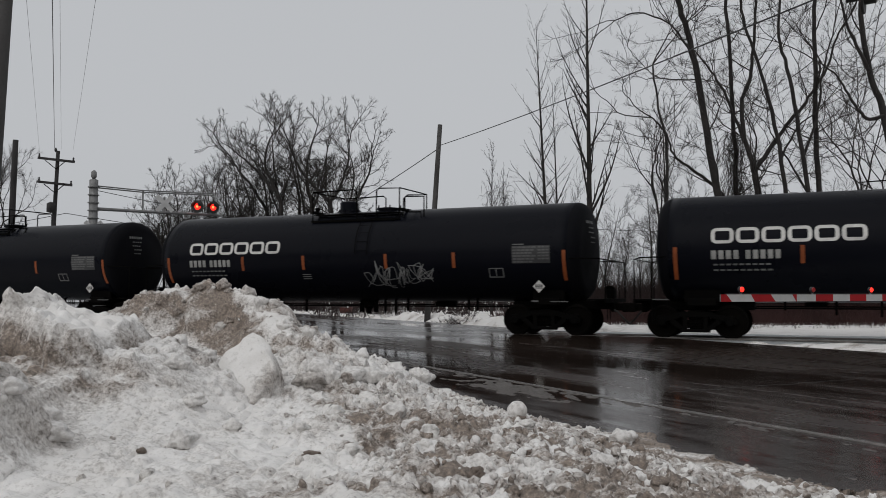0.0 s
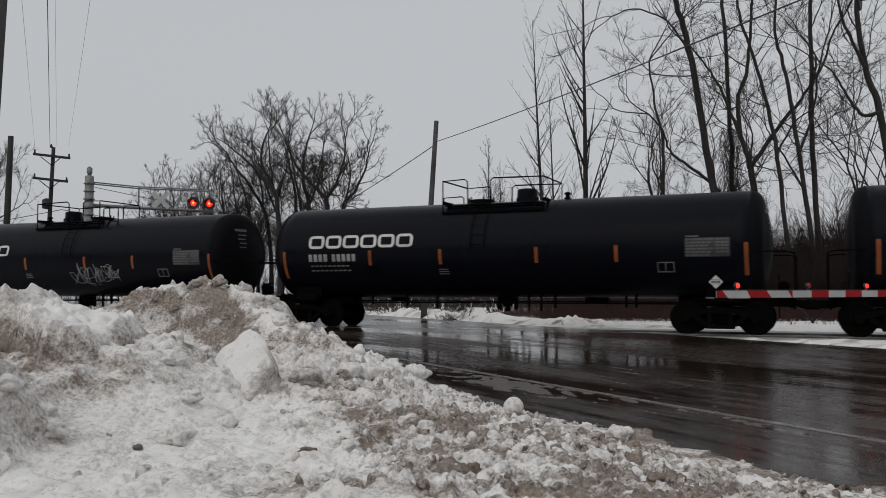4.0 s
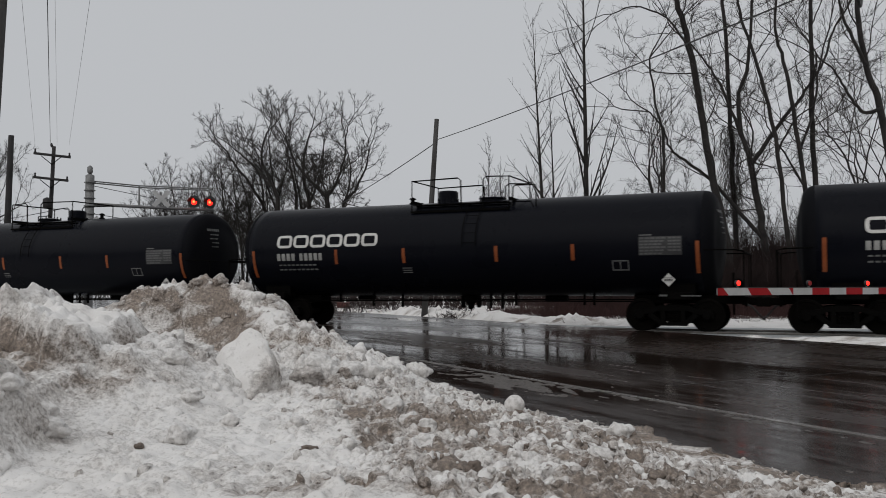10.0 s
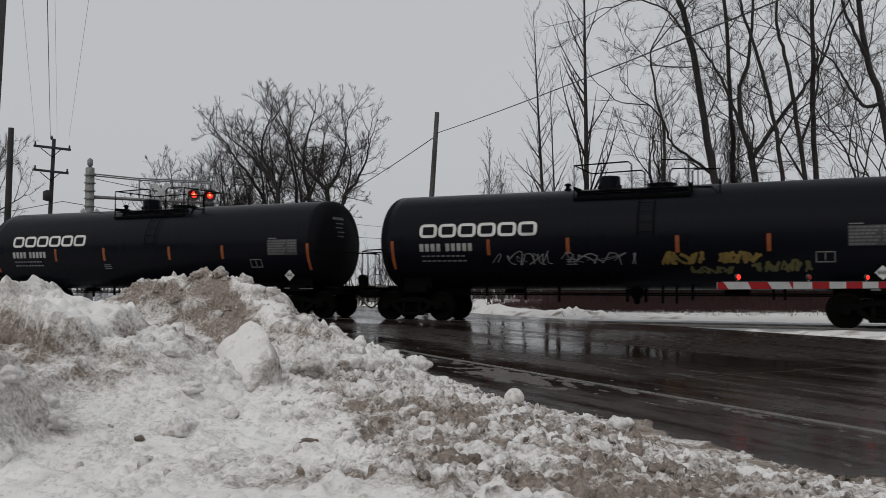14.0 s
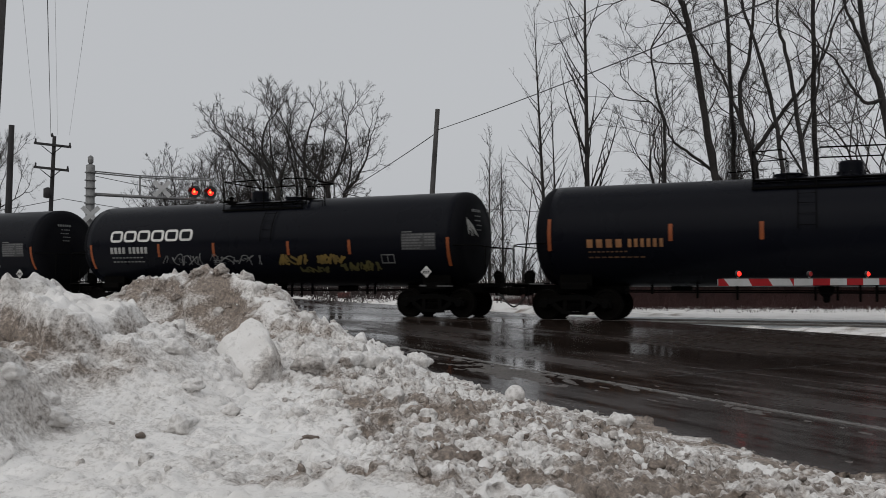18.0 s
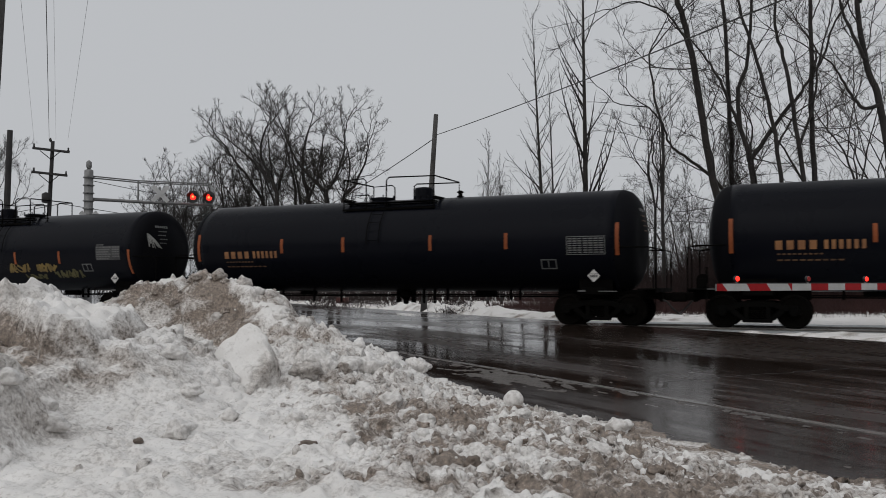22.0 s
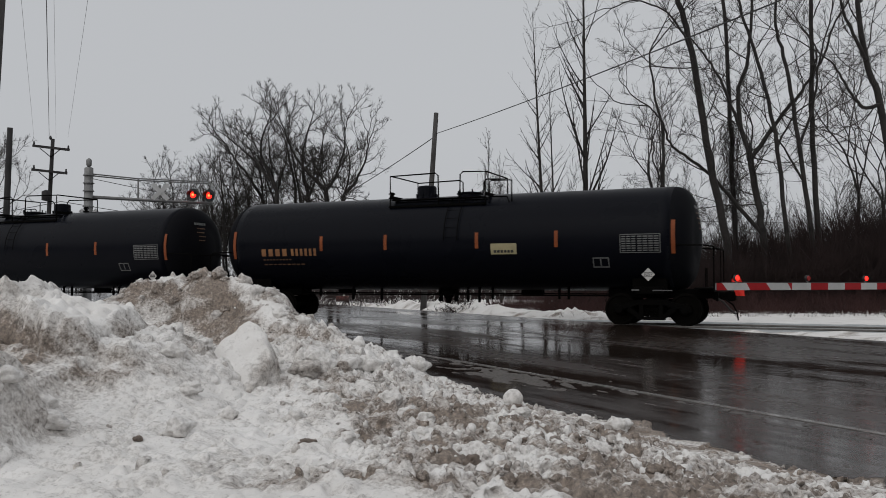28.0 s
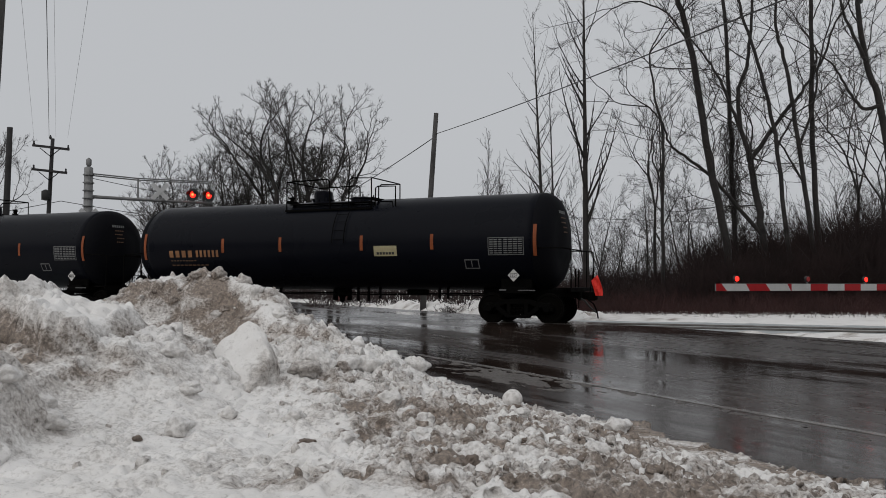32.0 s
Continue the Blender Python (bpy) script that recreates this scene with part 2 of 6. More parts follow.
def box(bm, x0, x1, y0, y1, z0, z1, bevel=0.0, m=None):
    r = bmesh.ops.create_cube(bm, size=1)
    vs = r["verts"]
    bmesh.ops.scale(bm, vec=(x1 - x0, y1 - y0, z1 - z0), verts=vs)
    bmesh.ops.translate(bm, vec=((x0 + x1) / 2, (y0 + y1) / 2, (z0 + z1) / 2), verts=vs)
    if bevel:
        es = list({e for v in vs for e in v.link_edges})
        vs = bmesh.ops.bevel(bm, geom=es, offset=bevel, segments=1, affect="EDGES")["verts"]
    if m is not None:
        bmesh.ops.transform(bm, matrix=m, verts=vs)
    return bm


def rod(bm, pts, r, sides=6, r2=None):
    """A round bar along the points, tapering from r to r2."""
    pts = [Vector(p) for p in pts]
    r2 = r if r2 is None else r2
    rings = []
    for i, p in enumerate(pts):
        d = (pts[min(i + 1, len(pts) - 1)] - pts[max(i - 1, 0)]).normalized()
        u = d.orthogonal().normalized()
        if i and rings:
            u = (last - d * last.dot(d)).normalized()
        last = u
        w = d.cross(u)
        q = r + (r2 - r) * i / max(1, len(pts) - 1)
        rings.append([bm.verts.new(p + (u * math.cos(a) + w * math.sin(a)) * q) for a in (2 * math.pi * k / sides for k in range(sides))])
    for a, b in zip(rings, rings[1:]):
        for k in range(sides):
            bm.faces.new((a[k], a[(k + 1) % sides], b[(k + 1) % sides], b[k]))
    bm.faces.new(rings[0][::-1])
    bm.faces.new(rings[-1])
    return bm


def lathe(bm, profile, axis="X", sides=32, centre=(0, 0, 0)):
    """Turns (along, radius) pairs about an axis."""
    rings = []
    c = Vector(centre)
    for a, r in profile:
        ring = []
        for k in range(sides):
            q = 2 * math.pi * k / sides
            u, w = r * math.cos(q), r * math.sin(q)
            v = (a, u, w) if axis == "X" else ((u, a, w) if axis == "Y" else (u, w, a))
            ring.append(bm.verts.new(c + Vector(v)))
        rings.append(ring)
    for a, b in zip(rings, rings[1:]):
        for k in range(sides):
            bm.faces.new((a[k], a[(k + 1) % sides], b[(k + 1) % sides], b[k]))
    bm.faces.new(rings[0][::-1])
    bm.faces.new(rings[-1])
    bmesh.ops.recalc_face_normals(bm, faces=bm.faces)
    return bm


def smoothstep(a, b, x):
    t = min(1.0, max(0.0, (x - a) / (b - a)))
    return t * t * (3 - 2 * t)


# ---- plan: the road heads to the front left, the railway crosses it at a skew ----
ROAD_TURN = 27.5
RD = Vector((-math.sin(radians(ROAD_TURN)), math.cos(radians(ROAD_TURN)), 0))
RR = Vector((RD.y, -RD.x, 0))
ROAD_M = Matrix.Rotation(radians(ROAD_TURN), 4, "Z")
TRACK_TURN = 23.617
TRACK_M = Matrix.Translation((0, 28.381, 0)) @ Matrix.Rotation(radians(-TRACK_TURN), 4, "Z")


def edge_off(y):
    """How far the snow of the near verge reaches over the road's side."""
    return 4.62 + 0.09 * max(0.0, y - 8.2) + 0.09 * math.sin(y * 1.9) + 0.05 * math.sin(y * 5.3)


# the ground: one sheet of old snow to the horizon
def build_ground():
    n = 90
    def warp(t):
        return 12 * t + 1500 * abs(t) ** 5 * (1 if t > 0 else -1)
    ax = [warp(-1 + 2 * i / n) for i in range(n + 1)]
    verts = []
    for j in ax:
        for i in ax:
            x, y = i, j + 20
            q = RR.x * x + RR.y * y
            d = -0.22 + 0.05 * noise.noise((x * 0.3, y * 0.3, 3))
            verge = (1 - smoothstep(3.0, 4.4, q)) * (1 - smoothstep(14, 20, (TRACK_M.inverted() @ Vector((x, y, 0))).y + 24)) * max(1 - smoothstep(2.3, 3.0, y), 1 - smoothstep(-8.2, -7.3, x))
            verts.append((x, y, d + 0.36 * verge))
    faces = [(r * (n + 1) + c, r * (n + 1) + c + 1, (r + 1) * (n + 1) + c + 1, (r + 1) * (n + 1) + c) for r in range(n) for c in range(n)]
    ob = link_mesh("ground", verts, faces, SNOW, smooth=True)
    tagged(ob, "flat snow-covered ground reaching to the horizon", "ground", kind="structure")


build_ground()

bm = bmesh.new()
box(bm, 3.2, 16.7, -40, 200, -0.35, -0.004)
road = part("road", bm, ROAD, at=ROAD_M)
tagged(road, "wet dark asphalt road with puddles and slush", "road", kind="structure")


def build_lines():
    bm = bmesh.new()
    box(bm, 6.42, 6.52, -8, 17.5, -0.004, 0.002)
    box(bm, 6.42, 6.52, 38, 150, -0.004, 0.002)
    tagged(part("road_line", bm, PAINTLINE, at=ROAD_M), "worn white edge line on the wet road", "road line", kind="structure")



build_lines()


def build_slush():
    """Thin ragged patches of slush and ice along the near edge of the road."""
    verts, faces, idx = [], [], {}
    u0, v0, st = 4.3, 2.0, 0.034
    nu, nv = 84, 520

    def h(i, j):
        q, a = u0 + i * st, v0 + j * st
        e = noise.fractal((q * 6.5, a * 3.2, 1.3), 0.75, 2.1, 6)
        ridge = 0.3 * math.exp(-((q - 6.3 - 0.06 * math.sin(a)) / 0.12) ** 2)
        patch = 0.72 * math.exp(-((q - 5.95) / 0.36) ** 2 - ((a - 9.4) / 1.5) ** 2)
        near = 0.5 * math.exp(-((q - 4.55) / 0.3) ** 2)
        far = 0.45 * math.exp(-((q - 6.5) / 0.6) ** 2 - ((a - 16.5) / 2.5) ** 2)
        return (e * 0.5 - 0.5 + ridge + patch + near + far) * 0.05
    zs = [[h(i, j) for i in range(nu)] for j in range(nv)]
    dirt = []
    for j in range(nv - 1):
        for i in range(nu - 1):
            c = [(i, j), (i + 1, j), (i + 1, j + 1), (i, j + 1)]
            if max(zs[b][a] for a, b in c) <= 0:
                continue
            f = []
            for a, b in c:
                if (a, b) not in idx:
                    idx[(a, b)] = len(verts)
                    z = zs[b][a]
                    verts.append((u0 + a * st, v0 + b * st, max(-0.012, min(z, 0.03)) + 0.006 * noise.noise((a * 0.6, b * 0.6, 0)) * (z > 0)))
                    dirt.append(1.35 - 22 * max(0, z))
                f.append(idx[(a, b)])
            faces.append(f)
    ob = link_mesh("slush", verts, faces, SLUSH, smooth=True)
    ob.matrix_basis = ROAD_M
    ob.data.attributes.new("dirt", "FLOAT", "POINT").data.foreach_set("value", dirt)
    tagged(ob, "thin dirty slush and ice along the road edge", "slush", kind="structure")


build_slush()


def build_crack():
    rng = random.Random(2)
    bm = bmesh.new()
    a, b = Vector((2.78, 10.88, 0)), Vector((5.9, 12.5, 0))
    pts = [a.lerp(b, k / 30) + Vector((rng.gauss(0, 0.012), rng.gauss(0, 0.03), 0)) for k in range(31)]
    for p, q in zip(pts, pts[1:]):
        w = Vector((0, 0.011, 0))
        vs = [bm.verts.new(v + Vector((0, 0, 0.001))) for v in (p - w, q - w, q + w, p + w)]
        bm.faces.new(vs)
    tagged(part("road_crack", bm, HOOD), "thin dark crack across the wet asphalt", "crack", kind="structure")


build_crack()


# the railway: bed, ties, rails
def build_track():
    bm = bmesh.new()
    box(bm, -90, 90, -2.4, 3.9, -0.3, -0.06)
    bed = part("track_bed", bm, BALLAST, at=TRACK_M)
    tagged(bed, "icy grey gravel bed of the railway", "track bed", kind="structure")
    for y in (-0.76, 0.76):
        bm = bmesh.new()
        box(bm, -90, 90, y - 0.035, y + 0.035, -0.04, 0.0, bevel=0.008)
        box(bm, -90, 90, y - 0.01, y + 0.01, -0.13, -0.039)
        box(bm, -90, 90, y - 0.07, y + 0.07, -0.15, -0.129)
        tagged(part("rail", bm, RAIL, at=TRACK_M), "rusty steel rail with a worn bright head", "rail", group="rails of the railway", kind="structure")
    bm = bmesh.new()
    box(bm, -0.12, 0.12, -1.3, 1.3, -0.2, -0.085, bevel=0.01)
    tie = part("tie", bm, WOODPOLE, bed)
    for k in range(60):
        x = 9.5 + k * 0.5
        if k == 0:
            tie.matrix_basis = pose(x, 0, 0)
        else:
            share("tie", tie.data, bed, pose(x, 0, 0))


build_track()


# the near verge: ploughed snow banks
def lattice(i, j, k, seed):
    """A fixed random value in 0..1 for each place of a lattice."""
    h = (i.astype(np.int64) * 374761393 + j.astype(np.int64) * 668265263 + k.astype(np.int64) * 2147483647 + seed * 144269504) & 0xFFFFFFFF
    h = ((h ^ (h >> 13)) * 1274126177) & 0xFFFFFFFF
    h = ((h ^ (h >> 16)) * 2246822519) & 0xFFFFFFFF
    return ((h ^ (h >> 15)) & 0xFFFF) / 65535.0


def soft_noise(x, y, z, seed=0):
    """Smooth noise from -1 to 1 over whole arrays."""
    i, j, k = np.floor(x), np.floor(y), np.floor(z)
    u, v, w = x - i, y - j, z - k
    u, v, w = (t * t * t * (t * (t * 6 - 15) + 10) for t in (u, v, w))
    total = 0.0
    for a in (0, 1):
        for b in (0, 1):
            for c in (0, 1):
                total = total + (u if a else 1 - u) * (v if b else 1 - v) * (w if c else 1 - w) * lattice(i + a, j + b, k + c, seed)
    return 2 * total - 1


def layered(x, y, z, octaves, seed, gain=0.5):
    total, amp = 0.0, 1.0
    for o in range(octaves):
        f = 2.03 ** o
        total = total + amp * soft_noise(x * f + 3.1 * o, y * f, z * f, seed + o)
        amp *= gain
    return total


def crumbs(x, y, seed, reach=0.62):
    """Rounded grains, one to a cell, each of its own size: dome height and the grain's own random value."""
    i, j = np.floor(x), np.floor(y)
    zero = np.zeros_like(i)
    best, own = np.zeros_like(x), np.zeros_like(x)
    for a in (-1, 0, 1):
        for b in (-1, 0, 1):
            r1, r2, r3 = (lattice(i + a, j + b, zero, seed + s) for s in (0, 1, 2))
            r4 = lattice(i + a, j + b, zero, seed + 3)
            size = reach * (0.35 + 0.65 * r3)
            dx, dy = x - (i + a + r1), y - (j + b + r2)
            ca, sa = np.cos(6.28 * r4), np.sin(6.28 * r4)
            p, q = (dx * ca + dy * sa) / size, (dy * ca - dx * sa) / (size * (0.6 + 0.4 * r3))
            d = np.sqrt(np.clip(1 - np.maximum(np.abs(p), np.abs(q)) ** 1.5 * 0.55 - (p * p + q * q) * 0.45, 0, 1)) * size
            own = np.where(d > best, r4, own)
            best = np.maximum(best, d)
    return best, own


def steps(a, b, x):
    t = np.clip((x - a) / (b - a), 0.0, 1.0)
    return t * t * (3 - 2 * t)


HEAPS = ((-2.85, 5.0, 0.36, 0.5, 0.4, 5), (-3.3, 5.2, 0.5, 0.8, 0.45, 3),
         (-2.95, 9.6, 0.45, 0.5, 0.26, 3), (-2.0, 9.9, 0.6, 0.5, 0.28, 3), (-1.2, 10.0, 0.5, 0.6, 0.24, 2), (-0.9, 11.3, 0.5, 0.7, 0.26, 3), (-0.55, 9.0, 0.35, 0.5, 0.14, 2),
         (-2.4, 8.0, 0.8, 0.7, 0.18, 2), (-1.3, 8.3, 0.7, 0.8, 0.12, 2), (-2.2, 6.6, 0.6, 0.5, 0.1, 2))
CREST = ((-7.5, 0.3), (-5.8, 0.5), (-5.35, 0.78), (-5.0, 1.0), (-4.7, 1.13), (-4.3, 1.2), (-3.6, 1.33), (-3.2, 1.26), (-2.9, 1.12), (-2.6, 1.0), (-2.1, 0.75), (-1.6, 0.68), (-1.3, 0.42), (-0.9, 0.26), (-0.4, 0.14), (0.4, 0.0))
SIDE_HEAP = ((-7.2, 0.5), (-4.4, 0.78), (-3.8, 0.82), (-3.62, 1.0), (-3.48, 0.85), (-3.15, 0.74), (-2.86, 0.66), (-2.77, 0.46), (-2.52, 0.42), (-2.3, 0.26), (-2.0, 0.08), (-1.75, 0.0))


def snow_field(x, y):
    """Height and dirt of the near verge's snow, for arrays of places."""
    zero = np.zeros_like(x)
    q = RR.x * x + RR.y * y
    inside = 4.62 + 0.09 * np.maximum(0.0, y - 8.2) + 0.09 * np.sin(y * 1.9) + 0.05 * np.sin(y * 5.3) - q
    inside = inside + 0.07 * layered(x * 5, y * 5, zero, 3, 91)
    z = 0.015 + 0.2 * steps(-0.06, 1.5, inside) + 0.05 * steps(0.5, 3.5, inside)
    # the long bank, cut steeply by the plough on its near side
    crest = 13.0 + 0.35 * np.sin(x * 1.3) - 0.25 * (x + 3.6)
    front = crest - 0.75 - 0.25 * soft_noise(x * 1.1, zero + 4.2, zero, 1) - 0.12 * soft_noise(x * 3.7, zero + 1.7, zero, 2)
    top = np.interp(x, [a for a, _ in CREST], [b for _, b in CREST])
    rise = steps(front - 0.35, crest - 0.1, y) * 0.85 + 0.15 * steps(front - 2.6, crest, y)
    bank = np.maximum(0.0, top - 0.2) * np.where(y < crest, rise, 1 - steps(crest + 0.2, crest + 2.2, y))
    # the heap beside it: a clean cap over a steep face and a sloping apron
    ys = y + 0.24 * soft_noise(x * 1.6, y * 0.4, zero, 3) + 0.1 * soft_noise(x * 4.3, y * 0.8, zero, 4) + 0.04 * soft_noise(x * 10, y, zero, 5)
    side = np.interp(x + 0.07 * soft_noise(y * 3, zero, zero, 6), [a for a, _ in SIDE_HEAP], [b for _, b in SIDE_HEAP])
    face = 0.45 * steps(6.9, 7.06, ys) + 0.55 * (0.5 * np.clip((ys - 5.65) / 1.25, 0, 1) + 0.5 * steps(5.65, 6.9, ys))
    bank = bank + side * np.where(ys < 7.5, face, 1 - steps(7.7, 9.2, ys))
    for cx, cy, rx, ry, h, p in HEAPS:
        bank = bank + h * np.exp(-(np.abs(x - cx) / rx) ** p - (np.abs(y - cy) / ry) ** p)
    z = z + bank
    # broken surface: lumps with creases between, finer and finer
    rough = np.minimum(1.0, 0.27 + bank * 1.2)
    s = y + 0.9 * z
    wx, wy = x + 0.06 * soft_noise(x * 3.3, s * 3.3, zero, 11), s + 0.06 * soft_noise(x * 3.3, s * 3.3, zero, 12)
    cut = steps(front - 0.5, front + 0.1, y) * (1 - steps(crest - 0.12, crest + 0.1, y)) * steps(0.45, 0.9, top)
    heapface = steps(5.9, 6.5, ys) * (1 - steps(6.97, 7.03, ys)) * steps(0.25, 0.6, side)
    smooth = np.maximum(cut * 0.45, heapface * 0.35)
    calm = 1 - 0.8 * steps(0.1, 0.4, side) * steps(5.9, 6.4, y) * (1 - steps(8.6, 9.3, y))
    talus = steps(7.0, 8.6, y + 0.6 * soft_noise(x * 1.2, y * 1.2, zero, 13)) * (1 - cut)
    grain = 1 - steps(1.7, 2.9, inside - 0.7 * (1 - steps(4.5, 7.0, y)) + 0.5 * soft_noise(x * 0.9, y * 0.9, zero, 14))
    patch = steps(-0.3, 0.35, soft_noise(x * 1.1, y * 1.1, zero, 15))
    lumps = (np.abs(soft_noise(wx * 2.1, wy * 2.1, zero, 16)) - 0.3) * 0.2 * rough ** 1.3 * calm
    lumps = lumps + (np.abs(soft_noise(wx * 4.6, wy * 4.6, zero, 17)) - 0.3) * 0.13 * rough * (1 - smooth) * calm
    lumps = lumps + (np.abs(soft_noise(wx * 9.7, wy * 9.7, zero, 18)) - 0.3) * 0.075 * (0.5 + 0.5 * np.maximum(rough, grain)) * (1 - 0.6 * smooth)
    lumps = lumps + layered(wx * 17, wy * 17, zero, 1, 19) * (0.004 + 0.008 * np.maximum(rough, grain))
    low = 1 - 0.75 * smooth
    big, own1 = crumbs(wx * 6.6, wy * 6.6, 30)
    mid, own2 = crumbs(wx * 14.5, wy * 14.5, 40)
    fine, own3 = crumbs(wx * 24, wy * 24, 50)
    keep1 = (own1 > 0.68) * np.maximum(talus, 0.25 * patch)
    keep2 = (own2 > 0.36) * np.clip(np.maximum(talus, grain) + 0.2 * patch, 0, 1)
    keep3 = (own3 > 0.1) * np.clip(0.08 + np.maximum(talus, grain), 0, 1)
    lumps = lumps + low * (big / 6.6 * 0.6 * keep1 + mid / 14.5 * 0.62 * keep2 + fine / 24 * 0.7 * keep3)
    lumps = lumps - 0.035 * rough - 0.012
    swell = soft_noise(x * 1.3, y * 1.3, zero, 22)
    # frozen ripples near the road, worn smooth by slush
    lumps = lumps * (0.5 + 0.5 * steps(0.0, 1.0, (inside - 0.05) / (0.45 + 0.6 * (1 - steps(5.8, 7.6, y)))))
    z = z + (lumps + swell * 0.07 * np.minimum(1.0, 0.35 + bank)) * steps(-0.04, 0.35, inside)
    grit = layered(x * 0.9, y * 0.9, zero, 3, 60)
    spots = layered(x * 4.1, s * 4.1, zero, 4, 70, 0.55)
    dirt = -0.1 + 0.16 * grit + 0.13 * spots
    dirt = dirt + (0.55 + 0.34 * spots + 0.2 * grit) * cut
    cap = steps(6.95, 7.03, ys + 0.05 * spots) * steps(0.35, 0.7, side) * (1 - steps(8.4, 9.2, y))
    dirt = dirt + ((0.24 + 0.5 * spots) * steps(6.2, 6.8, ys) + 0.22) * heapface * (1 - cap) - 0.4 * cap + 0.3 * steps(0.35, 0.7, side) * steps(5.2, 5.7, ys) * (1 - steps(6.4, 6.8, ys)) + 0.2 * steps(0.3, 0.6, bank) * (1 - cut)
    # value higher in the gaps between grains, lower on some loose ones
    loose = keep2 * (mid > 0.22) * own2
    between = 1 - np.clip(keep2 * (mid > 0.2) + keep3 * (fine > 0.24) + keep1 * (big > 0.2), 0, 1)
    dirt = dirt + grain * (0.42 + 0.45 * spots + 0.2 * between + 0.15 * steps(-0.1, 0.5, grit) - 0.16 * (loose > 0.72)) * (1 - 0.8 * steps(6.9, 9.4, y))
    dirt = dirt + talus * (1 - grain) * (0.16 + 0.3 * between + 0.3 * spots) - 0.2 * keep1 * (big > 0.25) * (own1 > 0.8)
    dirt = dirt + 0.12 * (1 - steps(0.1, 0.7, inside)) * (1 - steps(8.5, 11, y))
    fade = steps(-7.6, -6.9, x) * steps(2.2, 2.5, y) * (1 - steps(22.5, 23.8, y))
    z = -0.26 + (z + 0.26) * fade
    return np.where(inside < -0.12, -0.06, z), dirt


def snow_height(x, y):
    z, d = snow_field(np.array([float(x)]), np.array([float(y)]))
    return float(z[0]), float(d[0])


def build_banks():
    for y0, y1, dx in ((2.2, 8.0, 0.0125), (7.97, 24.0, 0.021)):
        xs = np.arange(-7.6 if dx > 0.02 else -4.9, 4.0 if dx > 0.02 else 3.9, dx)
        if dx < 0.02:
            xs = np.concatenate([np.arange(-7.6, -4.9, 0.045), xs])
        ys, y = [], y0
        while y < y1:
            ys.append(y)
            y += (0.006 if dx < 0.02 else 0.008) + 0.0019 * y
        gx, gy = np.meshgrid(xs, np.array(ys))
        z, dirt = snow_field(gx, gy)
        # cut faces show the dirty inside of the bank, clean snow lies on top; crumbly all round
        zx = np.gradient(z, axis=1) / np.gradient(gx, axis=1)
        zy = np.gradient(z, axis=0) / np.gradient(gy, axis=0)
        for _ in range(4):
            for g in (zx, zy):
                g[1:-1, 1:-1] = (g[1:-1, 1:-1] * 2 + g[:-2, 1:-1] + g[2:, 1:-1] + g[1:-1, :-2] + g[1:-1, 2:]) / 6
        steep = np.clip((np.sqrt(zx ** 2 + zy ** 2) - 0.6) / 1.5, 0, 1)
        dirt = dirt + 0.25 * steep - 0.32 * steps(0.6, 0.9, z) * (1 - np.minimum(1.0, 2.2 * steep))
        moved = []
        for c in (0, 1, 2):
            o = 0.13 * soft_noise(gx * 2.4, gy * 2.4, z * 2.4, 80 + c) + 0.055 * soft_noise(gx * 7, gy * 7, z * 7, 84 + c) + 0.025 * soft_noise(gx * 19, gy * 19, z * 19, 88 + c)
            moved.append(o * steep * (0.5 if c == 2 else 1.0) * (1 - 0.45 * steps(-2.2, -2.7, gx) * steps(9.0, 8.4, gy)))
        pts = np.stack([gx + moved[0], gy + moved[1], z + moved[2]], -1).reshape(-1, 3)
        w, rows = len(xs), len(ys)
        a = (np.arange(rows - 1)[:, None] * w + np.arange(w - 1)[None, :]).reshape(-1)
        quads = np.stack([a, a + 1, a + w + 1, a + w], -1)
        quads = quads[pts[:, 2][quads].max(axis=1) > -0.05]
        ob = link_mesh("snow_bank", pts.tolist(), quads.tolist(), SNOW, smooth=True)
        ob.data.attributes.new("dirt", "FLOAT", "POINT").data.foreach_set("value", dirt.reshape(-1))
        tagged(ob, "trampled grey-white snow of the verge with clods" if dx < 0.02 else "ploughed bank of crumbly old snow, brown with road grit", "snow bank", kind="structure")


build_banks()


def clod(name, at, size, seed, rough=0.4, sub=4, turn=0.0):
    """A lump of snow, uneven at three scales."""
    bm = bmesh.new()
    bmesh.ops.create_icosphere(bm, subdivisions=sub, radius=1.0)
    o = Vector((seed * 7.1, seed * 3.3, 0))
    m = Matrix.Rotation(radians(turn), 3, "Z")
    for v in bm.verts:
        p = v.co.copy()
        q = 1 + rough * noise.noise(p * 1.2 + o) + rough * 0.5 * noise.noise(p * 2.9 + o) + rough * 0.22 * noise.noise(p * 7 + o)
        v.co = m @ Vector((p.x * q * size[0], p.y * q * size[1], p.z * q * size[2]))
    ob = part(name, bm, SNOW if name == "snow_chunk" else PACKED, smooth=True)
    ob.matrix_basis = pose(*at)
    return ob


